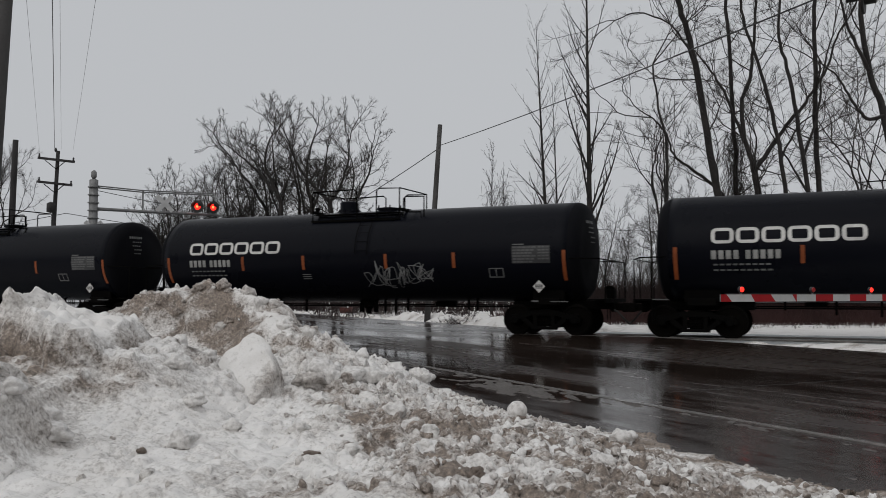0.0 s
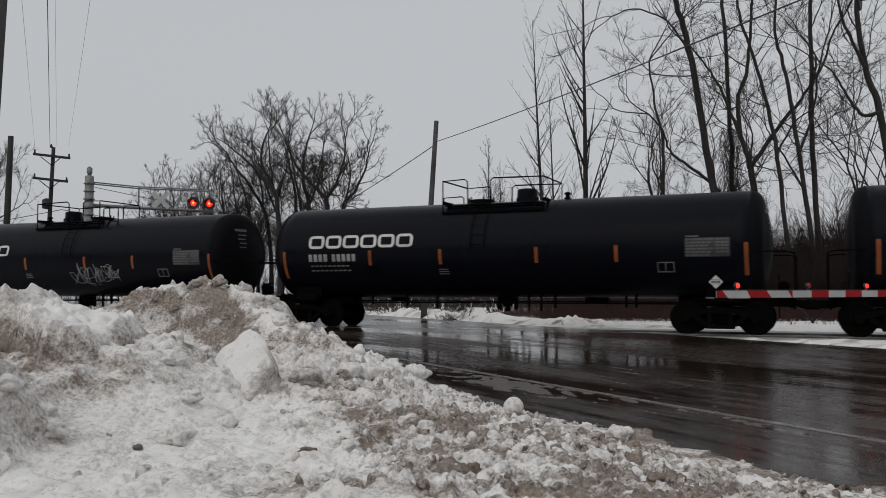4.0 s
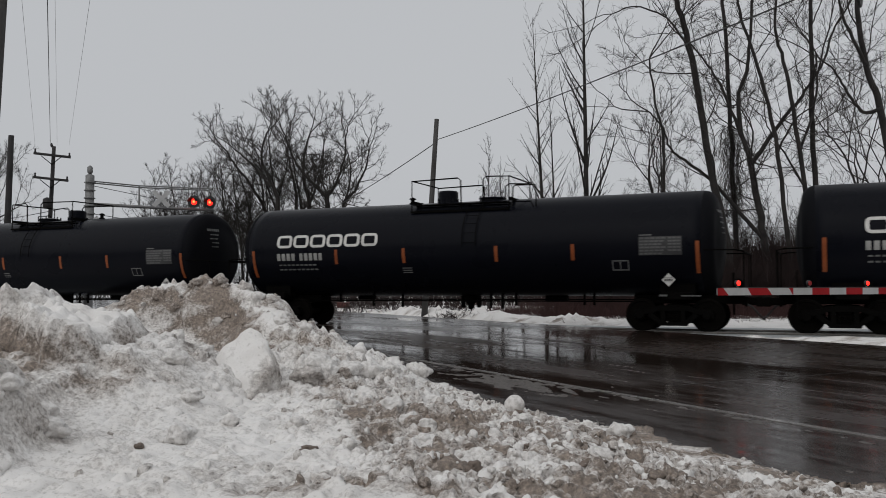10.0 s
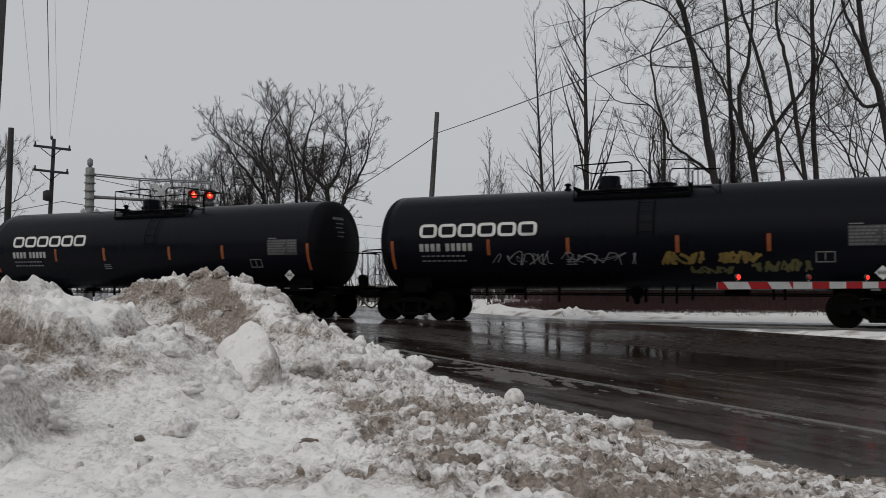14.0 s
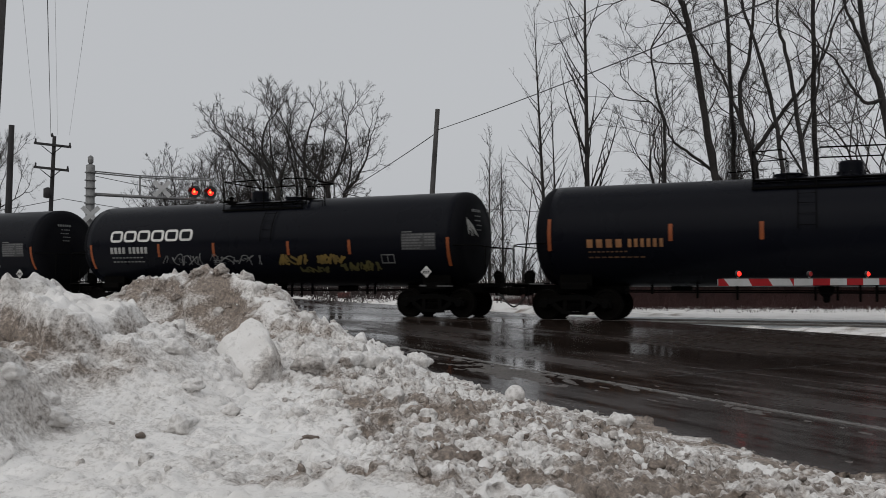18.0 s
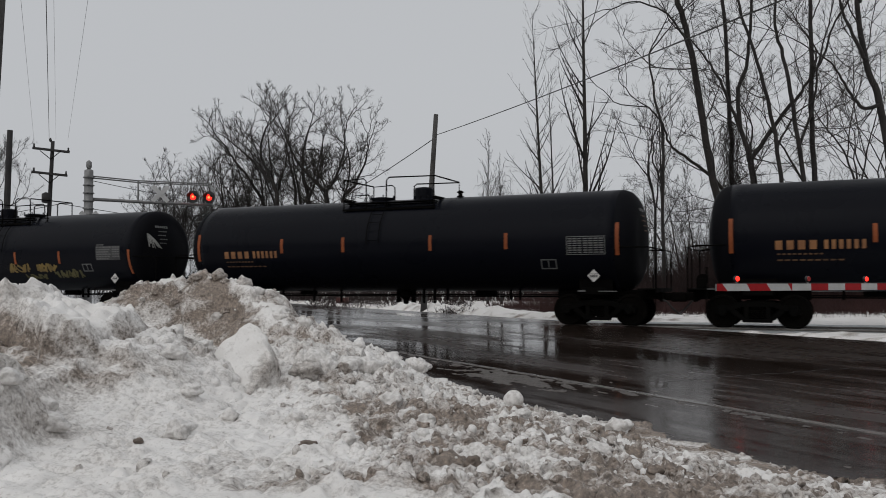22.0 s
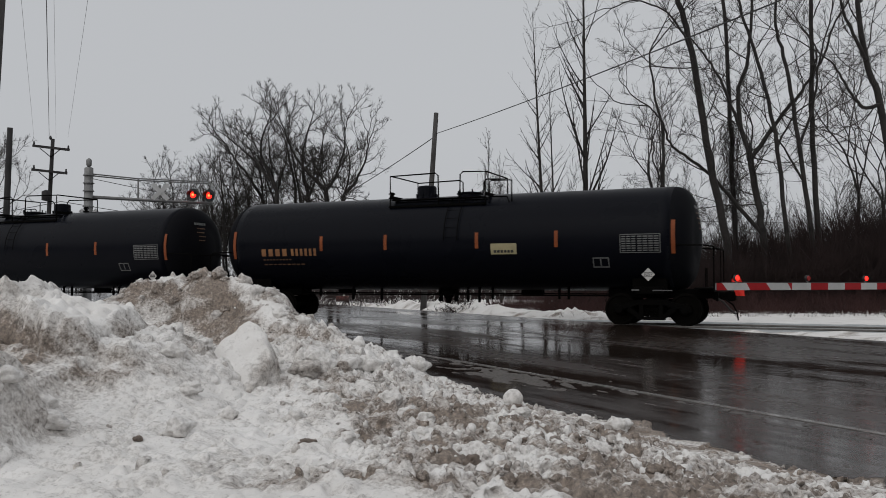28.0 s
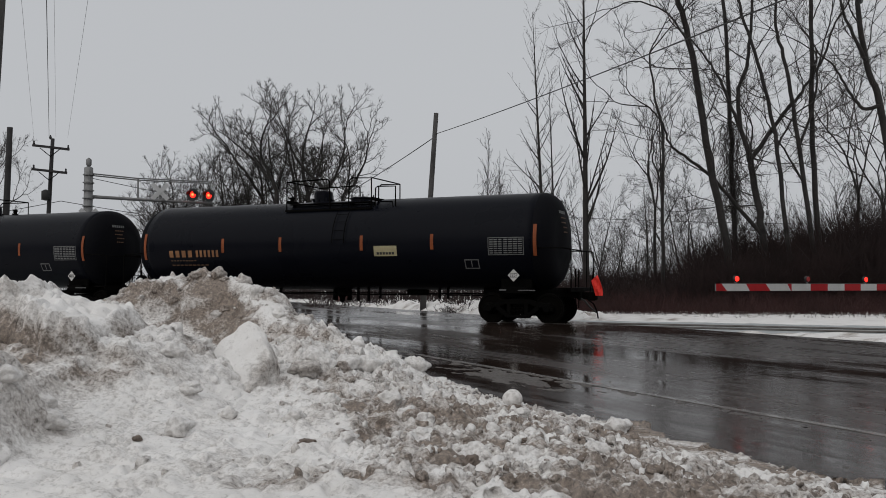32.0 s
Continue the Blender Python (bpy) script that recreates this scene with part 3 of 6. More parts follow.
def build_lumps():
    ball = clod("snowball", (0.68, 8.35, snow_height(0.68, 8.35)[0] + 0.1), (0.098, 0.098, 0.092), 3, 0.07)
    tagged(ball, "round white snowball on the road's slushy edge", "snowball")
    rng = random.Random(5)
    spots = [(1.43, 7.05, 0.1), (1.52, 7.25, 0.06), (1.25, 7.6, 0.05), (-0.42, 6.9, 0.09), (-0.28, 6.55, 0.065), (-0.92, 7.0, 0.06), (-1.72, 5.6, 0.09),
             (-0.12, 6.15, 0.055), (0.35, 6.0, 0.05), (-1.15, 8.4, 0.1), (-0.75, 8.9, 0.14), (-1.0, 8.7, 0.13), (-2.3, 7.3, 0.1), (-2.75, 5.9, 0.08), (0.95, 5.3, 0.08), (0.2, 5.2, 0.07),
             (1.0, 7.9, 0.04), (-2.75, 8.6, 0.2), (-2.35, 8.7, 0.16), (-1.35, 9.3, 0.15), (-0.7, 10.2, 0.14), (-0.35, 11.2, 0.16), (-3.02, 9.4, 0.2), (-1.95, 6.6, 0.07), (-1.05, 6.1, 0.07), (0.62, 6.6, 0.05), (-1.6, 6.4, 0.06), (-0.6, 5.4, 0.05)]
    for k, (x, y, r) in enumerate(spots):
        ob = clod("snow_lump", (x, y, snow_height(x, y)[0] + r * 0.3), (r * rng.uniform(0.95, 1.35), r, r * 0.8), 10 + k, 0.5, 4, rng.uniform(0, 360))
        tagged(ob, "loose lump of white snow on the verge", "snow lump", group="snow lumps on the verge")
    heaped = []
    for _ in range(70):
        x = rng.uniform(-5.3, -1.0)
        heaped.append((x, 13.0 + 0.35 * math.sin(x * 1.3) - 0.25 * (x + 3.6) + rng.gauss(-0.08, 0.22)))
    for _ in range(10):
        heaped.append((rng.uniform(-4.3, -2.7), rng.uniform(6.3, 7.0)))
    for _ in range(14):
        heaped.append((rng.uniform(-3.4, -2.4), rng.uniform(4.5, 5.4)))
    for _ in range(60):
        y = rng.uniform(8.0, 11.8)
        heaped.append((rng.uniform(-3.2, (edge_off(y) - 0.5 - RR.y * y) / RR.x), y))
    for k, (x, y) in enumerate(heaped):
        r = 0.025 + (0.075 if k < 80 else 0.1) * rng.random() ** 2.2
        z, d = snow_height(x, y)
        ob = clod("snow_chunk", (x, y, z + r * 0.1), (r * rng.uniform(0.9, 1.5), r, r * rng.uniform(0.6, 1.0)), 60 + k, 0.6, 3 if r < 0.1 else 4, rng.uniform(0, 360))
        n = len(ob.data.vertices)
        d = (d * 0.6 if k < 70 else d * 0.9) + rng.uniform(-0.1, 0.2)
        ob.data.attributes.new("dirt", "FLOAT", "POINT").data.foreach_set("value", [d] * n)
        tagged(ob, "frozen chunk of dirty snow in the ploughed bank" if d > 0.05 else "frozen chunk of clean snow in the ploughed bank", "snow chunk", group="snow chunks of the banks")
    # the angular block thrown up by the plough
    bm = bmesh.new()
    for c in ((0.02, 0.12, 0.62), (-0.06, 0.06, 0.56), (-0.37, -0.02, 0.12), (-0.24, 0.1, 0.3), (-0.17, -0.3, -0.04), (0.1, -0.34, -0.12), (0.28, -0.08, 0.34), (0.25, -0.16, -0.08), (0.16, 0.08, 0.52), (0.0, 0.42, 0.1), (0.3, 0.3, 0.0), (-0.3, 0.3, 0.0), (-0.35, 0.0, -0.1)):
        bm.verts.new(c)
    bmesh.ops.convex_hull(bm, input=bm.verts[:])
    bmesh.ops.subdivide_edges(bm, edges=bm.edges[:], cuts=11, use_grid_fill=True)
    for _ in range(3):
        bmesh.ops.smooth_vert(bm, verts=bm.verts[:], factor=0.5, use_axis_x=True, use_axis_y=True, use_axis_z=True)
    bm.normal_update()
    for v in bm.verts:
        v.co += v.normal * (0.035 * noise.noise(v.co * 6) + 0.022 * noise.noise(v.co * 15) + 0.01 * noise.noise(v.co * 34))
    soil = [0.7 * smoothstep(0.05, 0.28, v.co.x - 0.25 * (v.co.z - 0.2)) + 0.3 * smoothstep(0.02, -0.1, v.co.z) * smoothstep(-0.1, 0.2, v.co.x) - 0.3 + 0.35 * noise.fractal(v.co * 5, 1.0, 2.0, 4) for v in bm.verts]
    block = part("snow_block", bm, PACKED, smooth=True)
    block.data.attributes.new("dirt", "FLOAT", "POINT").data.foreach_set("value", soil)
    block.matrix_basis = pose(-1.88, 7.8, snow_height(-1.85, 7.9)[0] - 0.28, -8, 0, -12) @ Matrix.Diagonal((1.3, 1.15, 1.18, 1))
    tagged(block, "large angular block of packed white snow", "snow block")
    for k, (x, y, a, b, h, turn) in enumerate(((-0.84, 5.3, 0.048, 0.032, 0.02, 10), (-1.85, 5.2, 0.028, 0.026, 0.02, 10), (0.86, 5.05, 0.085, 0.05, 0.032, 35), (0.16, 4.75, 0.055, 0.045, 0.04, 70), (0.62, 7.3, 0.05, 0.04, 0.03, 50), (0.55, 5.6, 0.035, 0.03, 0.025, 15))):
        ob = clod("dirt_clod", (x, y, snow_height(x, y)[0] + h * 0.35), (a, b, h), 300 + k, 0.55, 4, turn)
        ob.data.materials[0] = SOIL
        tagged(ob, "dark brown frozen clod of soil on the snow", "dirt clod", group="dirt clods on the verge")
    # countless crumbs
    shapes = []
    np.random.seed(7)
    for sub in (1, 2):
        # grains of 20 and of 80 faces
        tmpl = bmesh.new()
        bmesh.ops.create_icosphere(tmpl, subdivisions=sub, radius=1.0)
        shapes.append((np.array([v.co[:] for v in tmpl.verts]), [[v.index for v in f.verts] for f in tmpl.faces]))
        tmpl.free()
    V, F, D = [], [], []
    y = 4.2 + 11 * np.random.rand(8500) ** 1.6
    q = 4.75 + 0.09 * np.maximum(0.0, y - 8.2) - np.abs(np.random.normal(0, 1.5, len(y)))
    x = (q - RR.y * y) / RR.x
    z, d = snow_field(x, y)
    for k in range(len(x)):
        if x[k] < -6 or (y[k] < 7.2 and RR.x * x[k] + RR.y * y[k] > 4.1 and k % 3):
            continue
        r = 0.005 + 0.028 * rng.random() ** 4.5
        tv, tf = shapes[1 if r > 0.015 else 0]
        s = tv * (1 + 0.6 * (np.random.rand(len(tv), 1) - 0.5)) * r * np.random.uniform(0.6, 1.5, (1, 3))
        base = len(V)
        V += (s + np.array([x[k], y[k], max(z[k], 0) - r * 0.05])).tolist()
        F += [tuple(base + i for i in f) for f in tf]
        D += [(-0.1 if rng.random() < 0.25 else 0.3 + 0.7 * float(d[k]))] * len(tv)
    ob = link_mesh("snow_crumbs", V, F, SNOW, smooth=True)
    ob.data.attributes.new("dirt", "FLOAT", "POINT").data.foreach_set("value", D)
    tagged(ob, "scattered crumbs of snow and grit along the verge", "snow crumbs", kind="stuff")


build_lumps()


def build_far_snow():
    """Snow beyond the road's far side and across the railway."""
    def sheet(name, label, f, x0, x1, y0, y1, nx, ny, m):
        verts, dirt = [], []
        for j in range(ny + 1):
            for i in range(nx + 1):
                x, y = x0 + (x1 - x0) * i / nx, y0 + (y1 - y0) * j / ny
                verts.append((x, y, f(x, y)))
                # heap mottled darker: brown dirt and shadows between its lumps, both in the colour
                dirt.append(-0.2 + 0.3 * noise.noise((x * 0.8, y * 0.8, 2)) + 1.2 * noise.fractal((x * 1.7, y * 1.7, 4), 0.8, 2.0, 3) * smoothstep(15.0, 16.5, RR.dot(m @ Vector((x, y, 0)))) * (1 - smoothstep(20, 23, RR.dot(m @ Vector((x, y, 0))))))
        w = nx + 1
        faces = [(r * w + c, r * w + c + 1, (r + 1) * w + c + 1, (r + 1) * w + c) for r in range(ny) for c in range(nx)]
        ob = link_mesh(name, verts, faces, SNOW, smooth=True)
        ob.matrix_basis = m
        ob.data.attributes.new("dirt", "FLOAT", "POINT").data.foreach_set("value", dirt)
        tagged(ob, label, "snow", kind="structure")

    def behind(x, y):
        # track space: x along the rails, y beyond them
        p = TRACK_M @ Vector((x, y, 0))
        q = RR.dot(p)
        side = smoothstep(17.0, 17.8, q)
        side = max(side, 1 - smoothstep(2.2, 3.2, q))
        h = -0.1 + 0.1 * smoothstep(3.0, 3.8, y + 0.5 * noise.noise((x * 0.5, 0, 8)) + 0.25 * noise.noise((x * 2.1, y, 8)))
        heap = 0.5 * math.exp(-((q - 18.4) / 1.2) ** 2) * smoothstep(2.4, 4.0, y) * float(np.interp(RD.dot(p), (20, 24, 26, 28.4, 30, 33, 39, 41, 60), (0.5, 1, 1, 0.35, 0.6, 0.8, 0.75, 0.2, 0.1)))
        return -0.3 + side * (0.3 + h + heap * smoothstep(2.8, 4.2, y) * (0.75 + 0.7 * noise.noise((x * 0.6, y * 0.6, 1)) + 0.5 * noise.noise((x * 1.9, y * 1.9, 6)) + 0.4 * noise.noise((x * 4.5, y * 4.5, 6)) - 0.6 * noise.voronoi((x * 1.5, y * 1.5, 0))[0][0] - 0.3 * noise.voronoi((x * 3.6, y * 3.6, 3))[0][0] + 0.2) + 0.05 * noise.noise((x * 1.7, y * 1.7, 0)) + 0.03 * noise.noise((x * 5, y * 5, 0)))
    sheet("far_snow", "white snow beyond the railway", behind, -45, 45, 2.1, 32, 420, 130, TRACK_M)

    def corner(x, y):
        p = TRACK_M @ Vector((x, y, 0))
        q = RR.dot(p)
        side = smoothstep(16.5, 17.4, q + 0.9 * noise.noise((x * 0.7, y * 0.7, 4)) + 0.4 * noise.noise((x * 2.6, y * 2.6, 4)))
        return -0.2 + side * (0.2 + 0.03 + 0.07 * noise.noise((x * 1.5, y * 1.5, 0)) - 0.12 * smoothstep(-2.9, -2.3, y))
    sheet("corner_snow", "trodden snow between road and railway", corner, 3, 40, -16, -2.2, 240, 90, TRACK_M)


build_far_snow()


# ---- bare trees ----
class Wood:
    """Collects tapered limbs and turns them into one mesh."""
    def __init__(self):
        self.v, self.f, self.n = [], [], 0

    def limb(self, pts, radii):
        pts, radii = np.asarray(pts, float), np.asarray(radii, float)
        k = 9 if radii[0] > 0.09 else (5 if radii[0] > 0.03 else 3)
        d = np.gradient(pts, axis=0)
        d /= np.linalg.norm(d, axis=1)[:, None] + 1e-9
        ref = np.array([0.0, 1.0, 0.0]) if abs(d[0][2]) > 0.6 else np.array([0.0, 0.0, 1.0])
        u = np.cross(d, ref)
        u /= np.linalg.norm(u, axis=1)[:, None] + 1e-9
        w = np.cross(d, u)
        a = 2 * np.pi * np.arange(k) / k
        ring = pts[:, None, :] + radii[:, None, None] * (u[:, None, :] * np.cos(a)[None, :, None] + w[:, None, :] * np.sin(a)[None, :, None])
        self.v.append(ring.reshape(-1, 3))
        n, b = len(pts), self.n
        i = np.arange(n - 1)[:, None] * k + b
        j = np.arange(k)[None, :]
        j2 = (j + 1) % k
        self.f.append(np.stack([i + j, i + j2, i + k + j2, i + k + j], -1).reshape(-1, 4))
        self.n += n * k

    def build(self, name, material, parent):
        me = bpy.data.meshes.new(name)
        v, f = np.concatenate(self.v), np.concatenate(self.f)
        me.vertices.add(len(v))
        me.vertices.foreach_set("co", v.ravel())
        me.loops.add(f.size)
        me.loops.foreach_set("vertex_index", f.ravel().astype(np.int32))
        me.polygons.add(len(f))
        me.polygons.foreach_set("loop_start", np.arange(0, f.size, 4, dtype=np.int32))
        me.polygons.foreach_set("use_smooth", np.ones(len(f), bool))
        me.materials.append(material)
        me.update(calc_edges=True)
        ob = new(name, me)
        ob.parent = parent
        return ob


def grow(rng, big, small, p, d, length, r, level, o):
    """One limb and, from it, the next finer ones."""
    n = 2 if level == o["levels"] else max(3, min(9, int(length / o["step"]) + 2))
    pts, rad = [np.array(p, float)], [r]
    d = np.array(d, float)
    for i in range(1, n + 1):
        wob = o["wob"] * (0.14 if level == 0 else 1.0)
        d = d + np.array([rng.gauss(0, wob), rng.gauss(0, wob), rng.gauss(0, wob * 0.6) + (o["up"] * 0.35 if level else 0.0)])
        d /= np.linalg.norm(d)
        pts.append(pts[-1] + d * length / n)
        rad.append(r * (1 - o["taper"] * i / n) if level == 0 else r * (1 - 0.8 * i / n))
    (big if r > 0.035 else small).limb(pts, rad)
    if level >= o["levels"] or r < o["thin"]:
        return
    count = o["kids"][min(level, len(o["kids"]) - 1)]
    for k in range(count):
        t = o["bare"] + (1 - o["bare"]) * (k + rng.random()) / count if level == 0 else 0.15 + 0.85 * (k + rng.random()) / count
        t = min(t, 0.985)
        i = min(int(t * n), n - 1)
        a = pts[i] + (pts[i + 1] - pts[i]) * (t * n - i)
        axis = pts[i + 1] - pts[i]
        axis /= np.linalg.norm(axis)
        q = np.cross(axis, [rng.gauss(0, 1), rng.gauss(0, 1), rng.gauss(0, 1)])
        q /= np.linalg.norm(q) + 1e-9
        ang = radians(rng.uniform(*o["spread"]))
        nd = axis * math.cos(ang) + q * math.sin(ang)
        if level and nd[2] < -0.25:
            nd[2] *= -0.4
        rr = rad[i] * rng.uniform(0.28, 0.52) if level == 0 else rad[i] * rng.uniform(0.42, 0.72)
        ll = length * rng.uniform(*o["ratio"]) * (1.15 - 0.6 * t if level == 0 else 1.0 - 0.3 * t)
        grow(rng, big, small, a, nd, ll, max(rr, o["thin"]), level + 1, o)


def tree(seed, at, height, r, label, lean=(0, 0), levels=4, kids=(11, 6, 5, 4), spread=(22, 50), ratio=(0.28, 0.45), bare=0.3, wob=0.09, up=0.12, stems=1, step=0.6, thin=0.007, vines=None, taper=0.93, group=""):
    rng = random.Random(seed)
    big, small = Wood(), Wood()
    o = dict(levels=levels, kids=kids, spread=spread, ratio=ratio, bare=bare, wob=wob, up=up, step=step, thin=thin, taper=taper)
    for s in range(stems):
        a = 2 * math.pi * s / stems + rng.random()
        sp = 0.0 if stems == 1 else rng.uniform(0.12, 0.34)
        d = np.array([lean[0] + sp * math.cos(a), lean[1] + sp * math.sin(a), 1.0])
        d /= np.linalg.norm(d)
        grow(rng, big, small, (0.12 * sp * math.cos(a), 0.12 * sp * math.sin(a), -0.3), d, height * (1 if stems == 1 else rng.uniform(0.75, 1.0)), r, 0, o)
    if vines:
        for _ in range(vines[2]):
            z = rng.uniform(vines[0], vines[1])
            q = np.array([lean[0] * z + rng.gauss(0, 0.28), lean[1] * z + rng.gauss(0, 0.28), z])
            e = np.array([rng.gauss(0, 0.5), rng.gauss(0, 0.5), rng.gauss(-0.5, 0.5)])
            small.limb([q, q + e * 0.4, q + e * 0.7 + np.array([0, 0, -0.3])], [0.014, 0.011, 0.006])
    root = new("bare_tree")
    root.matrix_basis = pose(at[0], at[1], -0.05)
    if big.n:
        big.build("trunk", BARK, root)
    if small.n:
        small.build("crown", TWIG, root)
    tagged(root, label, "tree", group=group)
    return root


def turned(rng, d, lo, hi, az=None):
    """A direction at an angle between lo and hi degrees to d."""
    a = np.cross(d, [0.3, 0.2, 1.0] if abs(d[2]) < 0.95 else [1.0, 0.2, 0.1])
    a /= np.linalg.norm(a) + 1e-9
    b = np.cross(d, a)
    t, az = radians(rng.uniform(lo, hi)), rng.uniform(0, 2 * math.pi) if az is None else az
    return d * math.cos(t) + (a * math.cos(az) + b * math.sin(az)) * math.sin(t)


def twig(rng, small, p, d, length, r, sub):
    """A short shoot with finer ones on it."""
    d = d + np.array([0, 0, 0.15])
    d /= np.linalg.norm(d)
    e = turned(rng, d, 5, 25)
    m, q = p + d * length * 0.5, p + d * length * 0.5 + e * length * 0.5
    small.limb([p, m, q], [r, r * 0.75, r * 0.35])
    for k in range(sub):
        a = p + (m - p) * rng.uniform(0.3, 1.0) if k % 2 else m + (q - m) * rng.random()
        f = turned(rng, d, 25, 55) * length * rng.uniform(0.35, 0.6)
        small.limb([a, a + f], [r * 0.6, r * 0.3])


def ramify(rng, big, small, p, d, length, r, o):
    """A limb that curves, carries shoots and forks again at its end."""
    n = 7 if r > 0.06 else (4 if r > 0.02 else 3)
    pts, rad = [np.array(p, float)], [r]
    for i in range(1, n + 1):
        d = d + np.array([rng.gauss(0, o["wob"]), rng.gauss(0, o["wob"]), rng.gauss(0, o["wob"] * 0.5) + o["up"]])
        d = d / np.linalg.norm(d)
        pts.append(pts[-1] + d * length / n)
        rad.append(r * (1 - 0.24 * i / n))
    (big if r > 0.045 else small).limb(pts, rad)
    if r < 0.14:
        for k in range(o["shoots"]):
            i = rng.randint(0, n - 1)
            a = pts[i] + (pts[i + 1] - pts[i]) * rng.random()
            twig(rng, small, a, turned(rng, d, 30, 70), min(1.0, length * rng.uniform(0.25, 0.6)), max(o["thin"] * 0.62, r * 0.16), 3)
    if r * 0.72 < o["thin"]:
        for k in range(4):
            twig(rng, small, pts[-1], turned(rng, d, 8, 42), length * rng.uniform(0.35, 0.65), o["thin"] * 0.7, 3)
        return
    az = rng.uniform(0, 2 * math.pi)
    for k in range(3 if rng.random() < o["three"] else 2):
        f = rng.uniform(0.78, 0.9) if k == 0 else rng.uniform(0.6, 0.76)
        nd = turned(rng, d, *((8, 24) if k == 0 else (24, o["open"])), az + k * 2.6 + rng.gauss(0, 0.3))
        ramify(rng, big, small, pts[-1], nd, length * rng.uniform(0.74, 0.92), r * 0.74 * f / 0.84, o)


def forked_tree(seed, at, trunk, crown, r, label, lean=(0, 0), side=4, side_from=0.5, up=0.05, wob=0.09, shoots=2, thin=0.012, three=0.25, vines=None, group=""):
    """A tree whose trunk forks into crooked limbs; crown: length of the first limbs."""
    rng = random.Random(seed)
    big, small = Wood(), Wood()
    o = dict(up=up, wob=wob, shoots=shoots, thin=thin, three=three, open=46)
    d = np.array([lean[0], lean[1], 1.0])
    d /= np.linalg.norm(d)
    n, pts, rad = 7, [np.array([0, 0, -0.3])], [r * 1.15]
    for i in range(1, n + 1):
        d = d + np.array([rng.gauss(0, 0.008), rng.gauss(0, 0.02), 0])
        d /= np.linalg.norm(d)
        pts.append(pts[-1] + d * trunk / n)
        rad.append(r * (1 - 0.42 * i / n))
    big.limb(pts, rad)
    for k in range(side):
        t = side_from + (1 - side_from) * (k + rng.random()) / side
        i = min(n - 1, int(t * n))
        ramify(rng, big, small, pts[i] + (pts[i + 1] - pts[i]) * (t * n - i), turned(rng, d, 45, 80), crown * rng.uniform(0.55, 0.9), rad[i] * rng.uniform(0.17, 0.28), dict(o, up=up * 0.4))
    heads = ((-0.3, 0.1, 1.0), (0.32, -0.1, 1.0), (0.0, 0.25, 1.0))
    for k, h in enumerate(heads):
        h = np.array(h) / np.linalg.norm(h)
        ramify(rng, big, small, pts[-1] - d * 0.05, h + d * 0.4, crown, rad[-1] * (0.95 if k == 0 else 0.72), o)
    if vines:
        for _ in range(vines[2]):
            z = rng.uniform(vines[0], vines[1])
            q = np.array([lean[0] * z + rng.gauss(0, 0.28), lean[1] * z + rng.gauss(0, 0.28), z])
            e = np.array([rng.gauss(0, 0.5), rng.gauss(0, 0.5), rng.gauss(-0.5, 0.5)])
            small.limb([q, q + e * 0.4, q + e * 0.7 + np.array([0, 0, -0.3])], [0.014, 0.011, 0.006])
    root = new("bare_tree")
    root.matrix_basis = pose(at[0], at[1], -0.05)
    big.build("trunk", BARK, root)
    small.build("crown", TWIG, root)
    tagged(root, label, "tree", group=group)


def eased(points, n=5):
    """A smooth line through a few (x, z) points."""
    p = [np.array(points[0])] + [np.array(q) for q in points] + [np.array(points[-1])]
    line = []
    for a, b, c, d in zip(p, p[1:], p[2:], p[3:]):
        for t in (k / n for k in range(n)):
            line.append(0.5 * (2 * b + (c - a) * t + (2 * a - 5 * b + 4 * c - d) * t * t + (3 * b - a - 3 * c + d) * t ** 3))
    return line + [p[-1]]


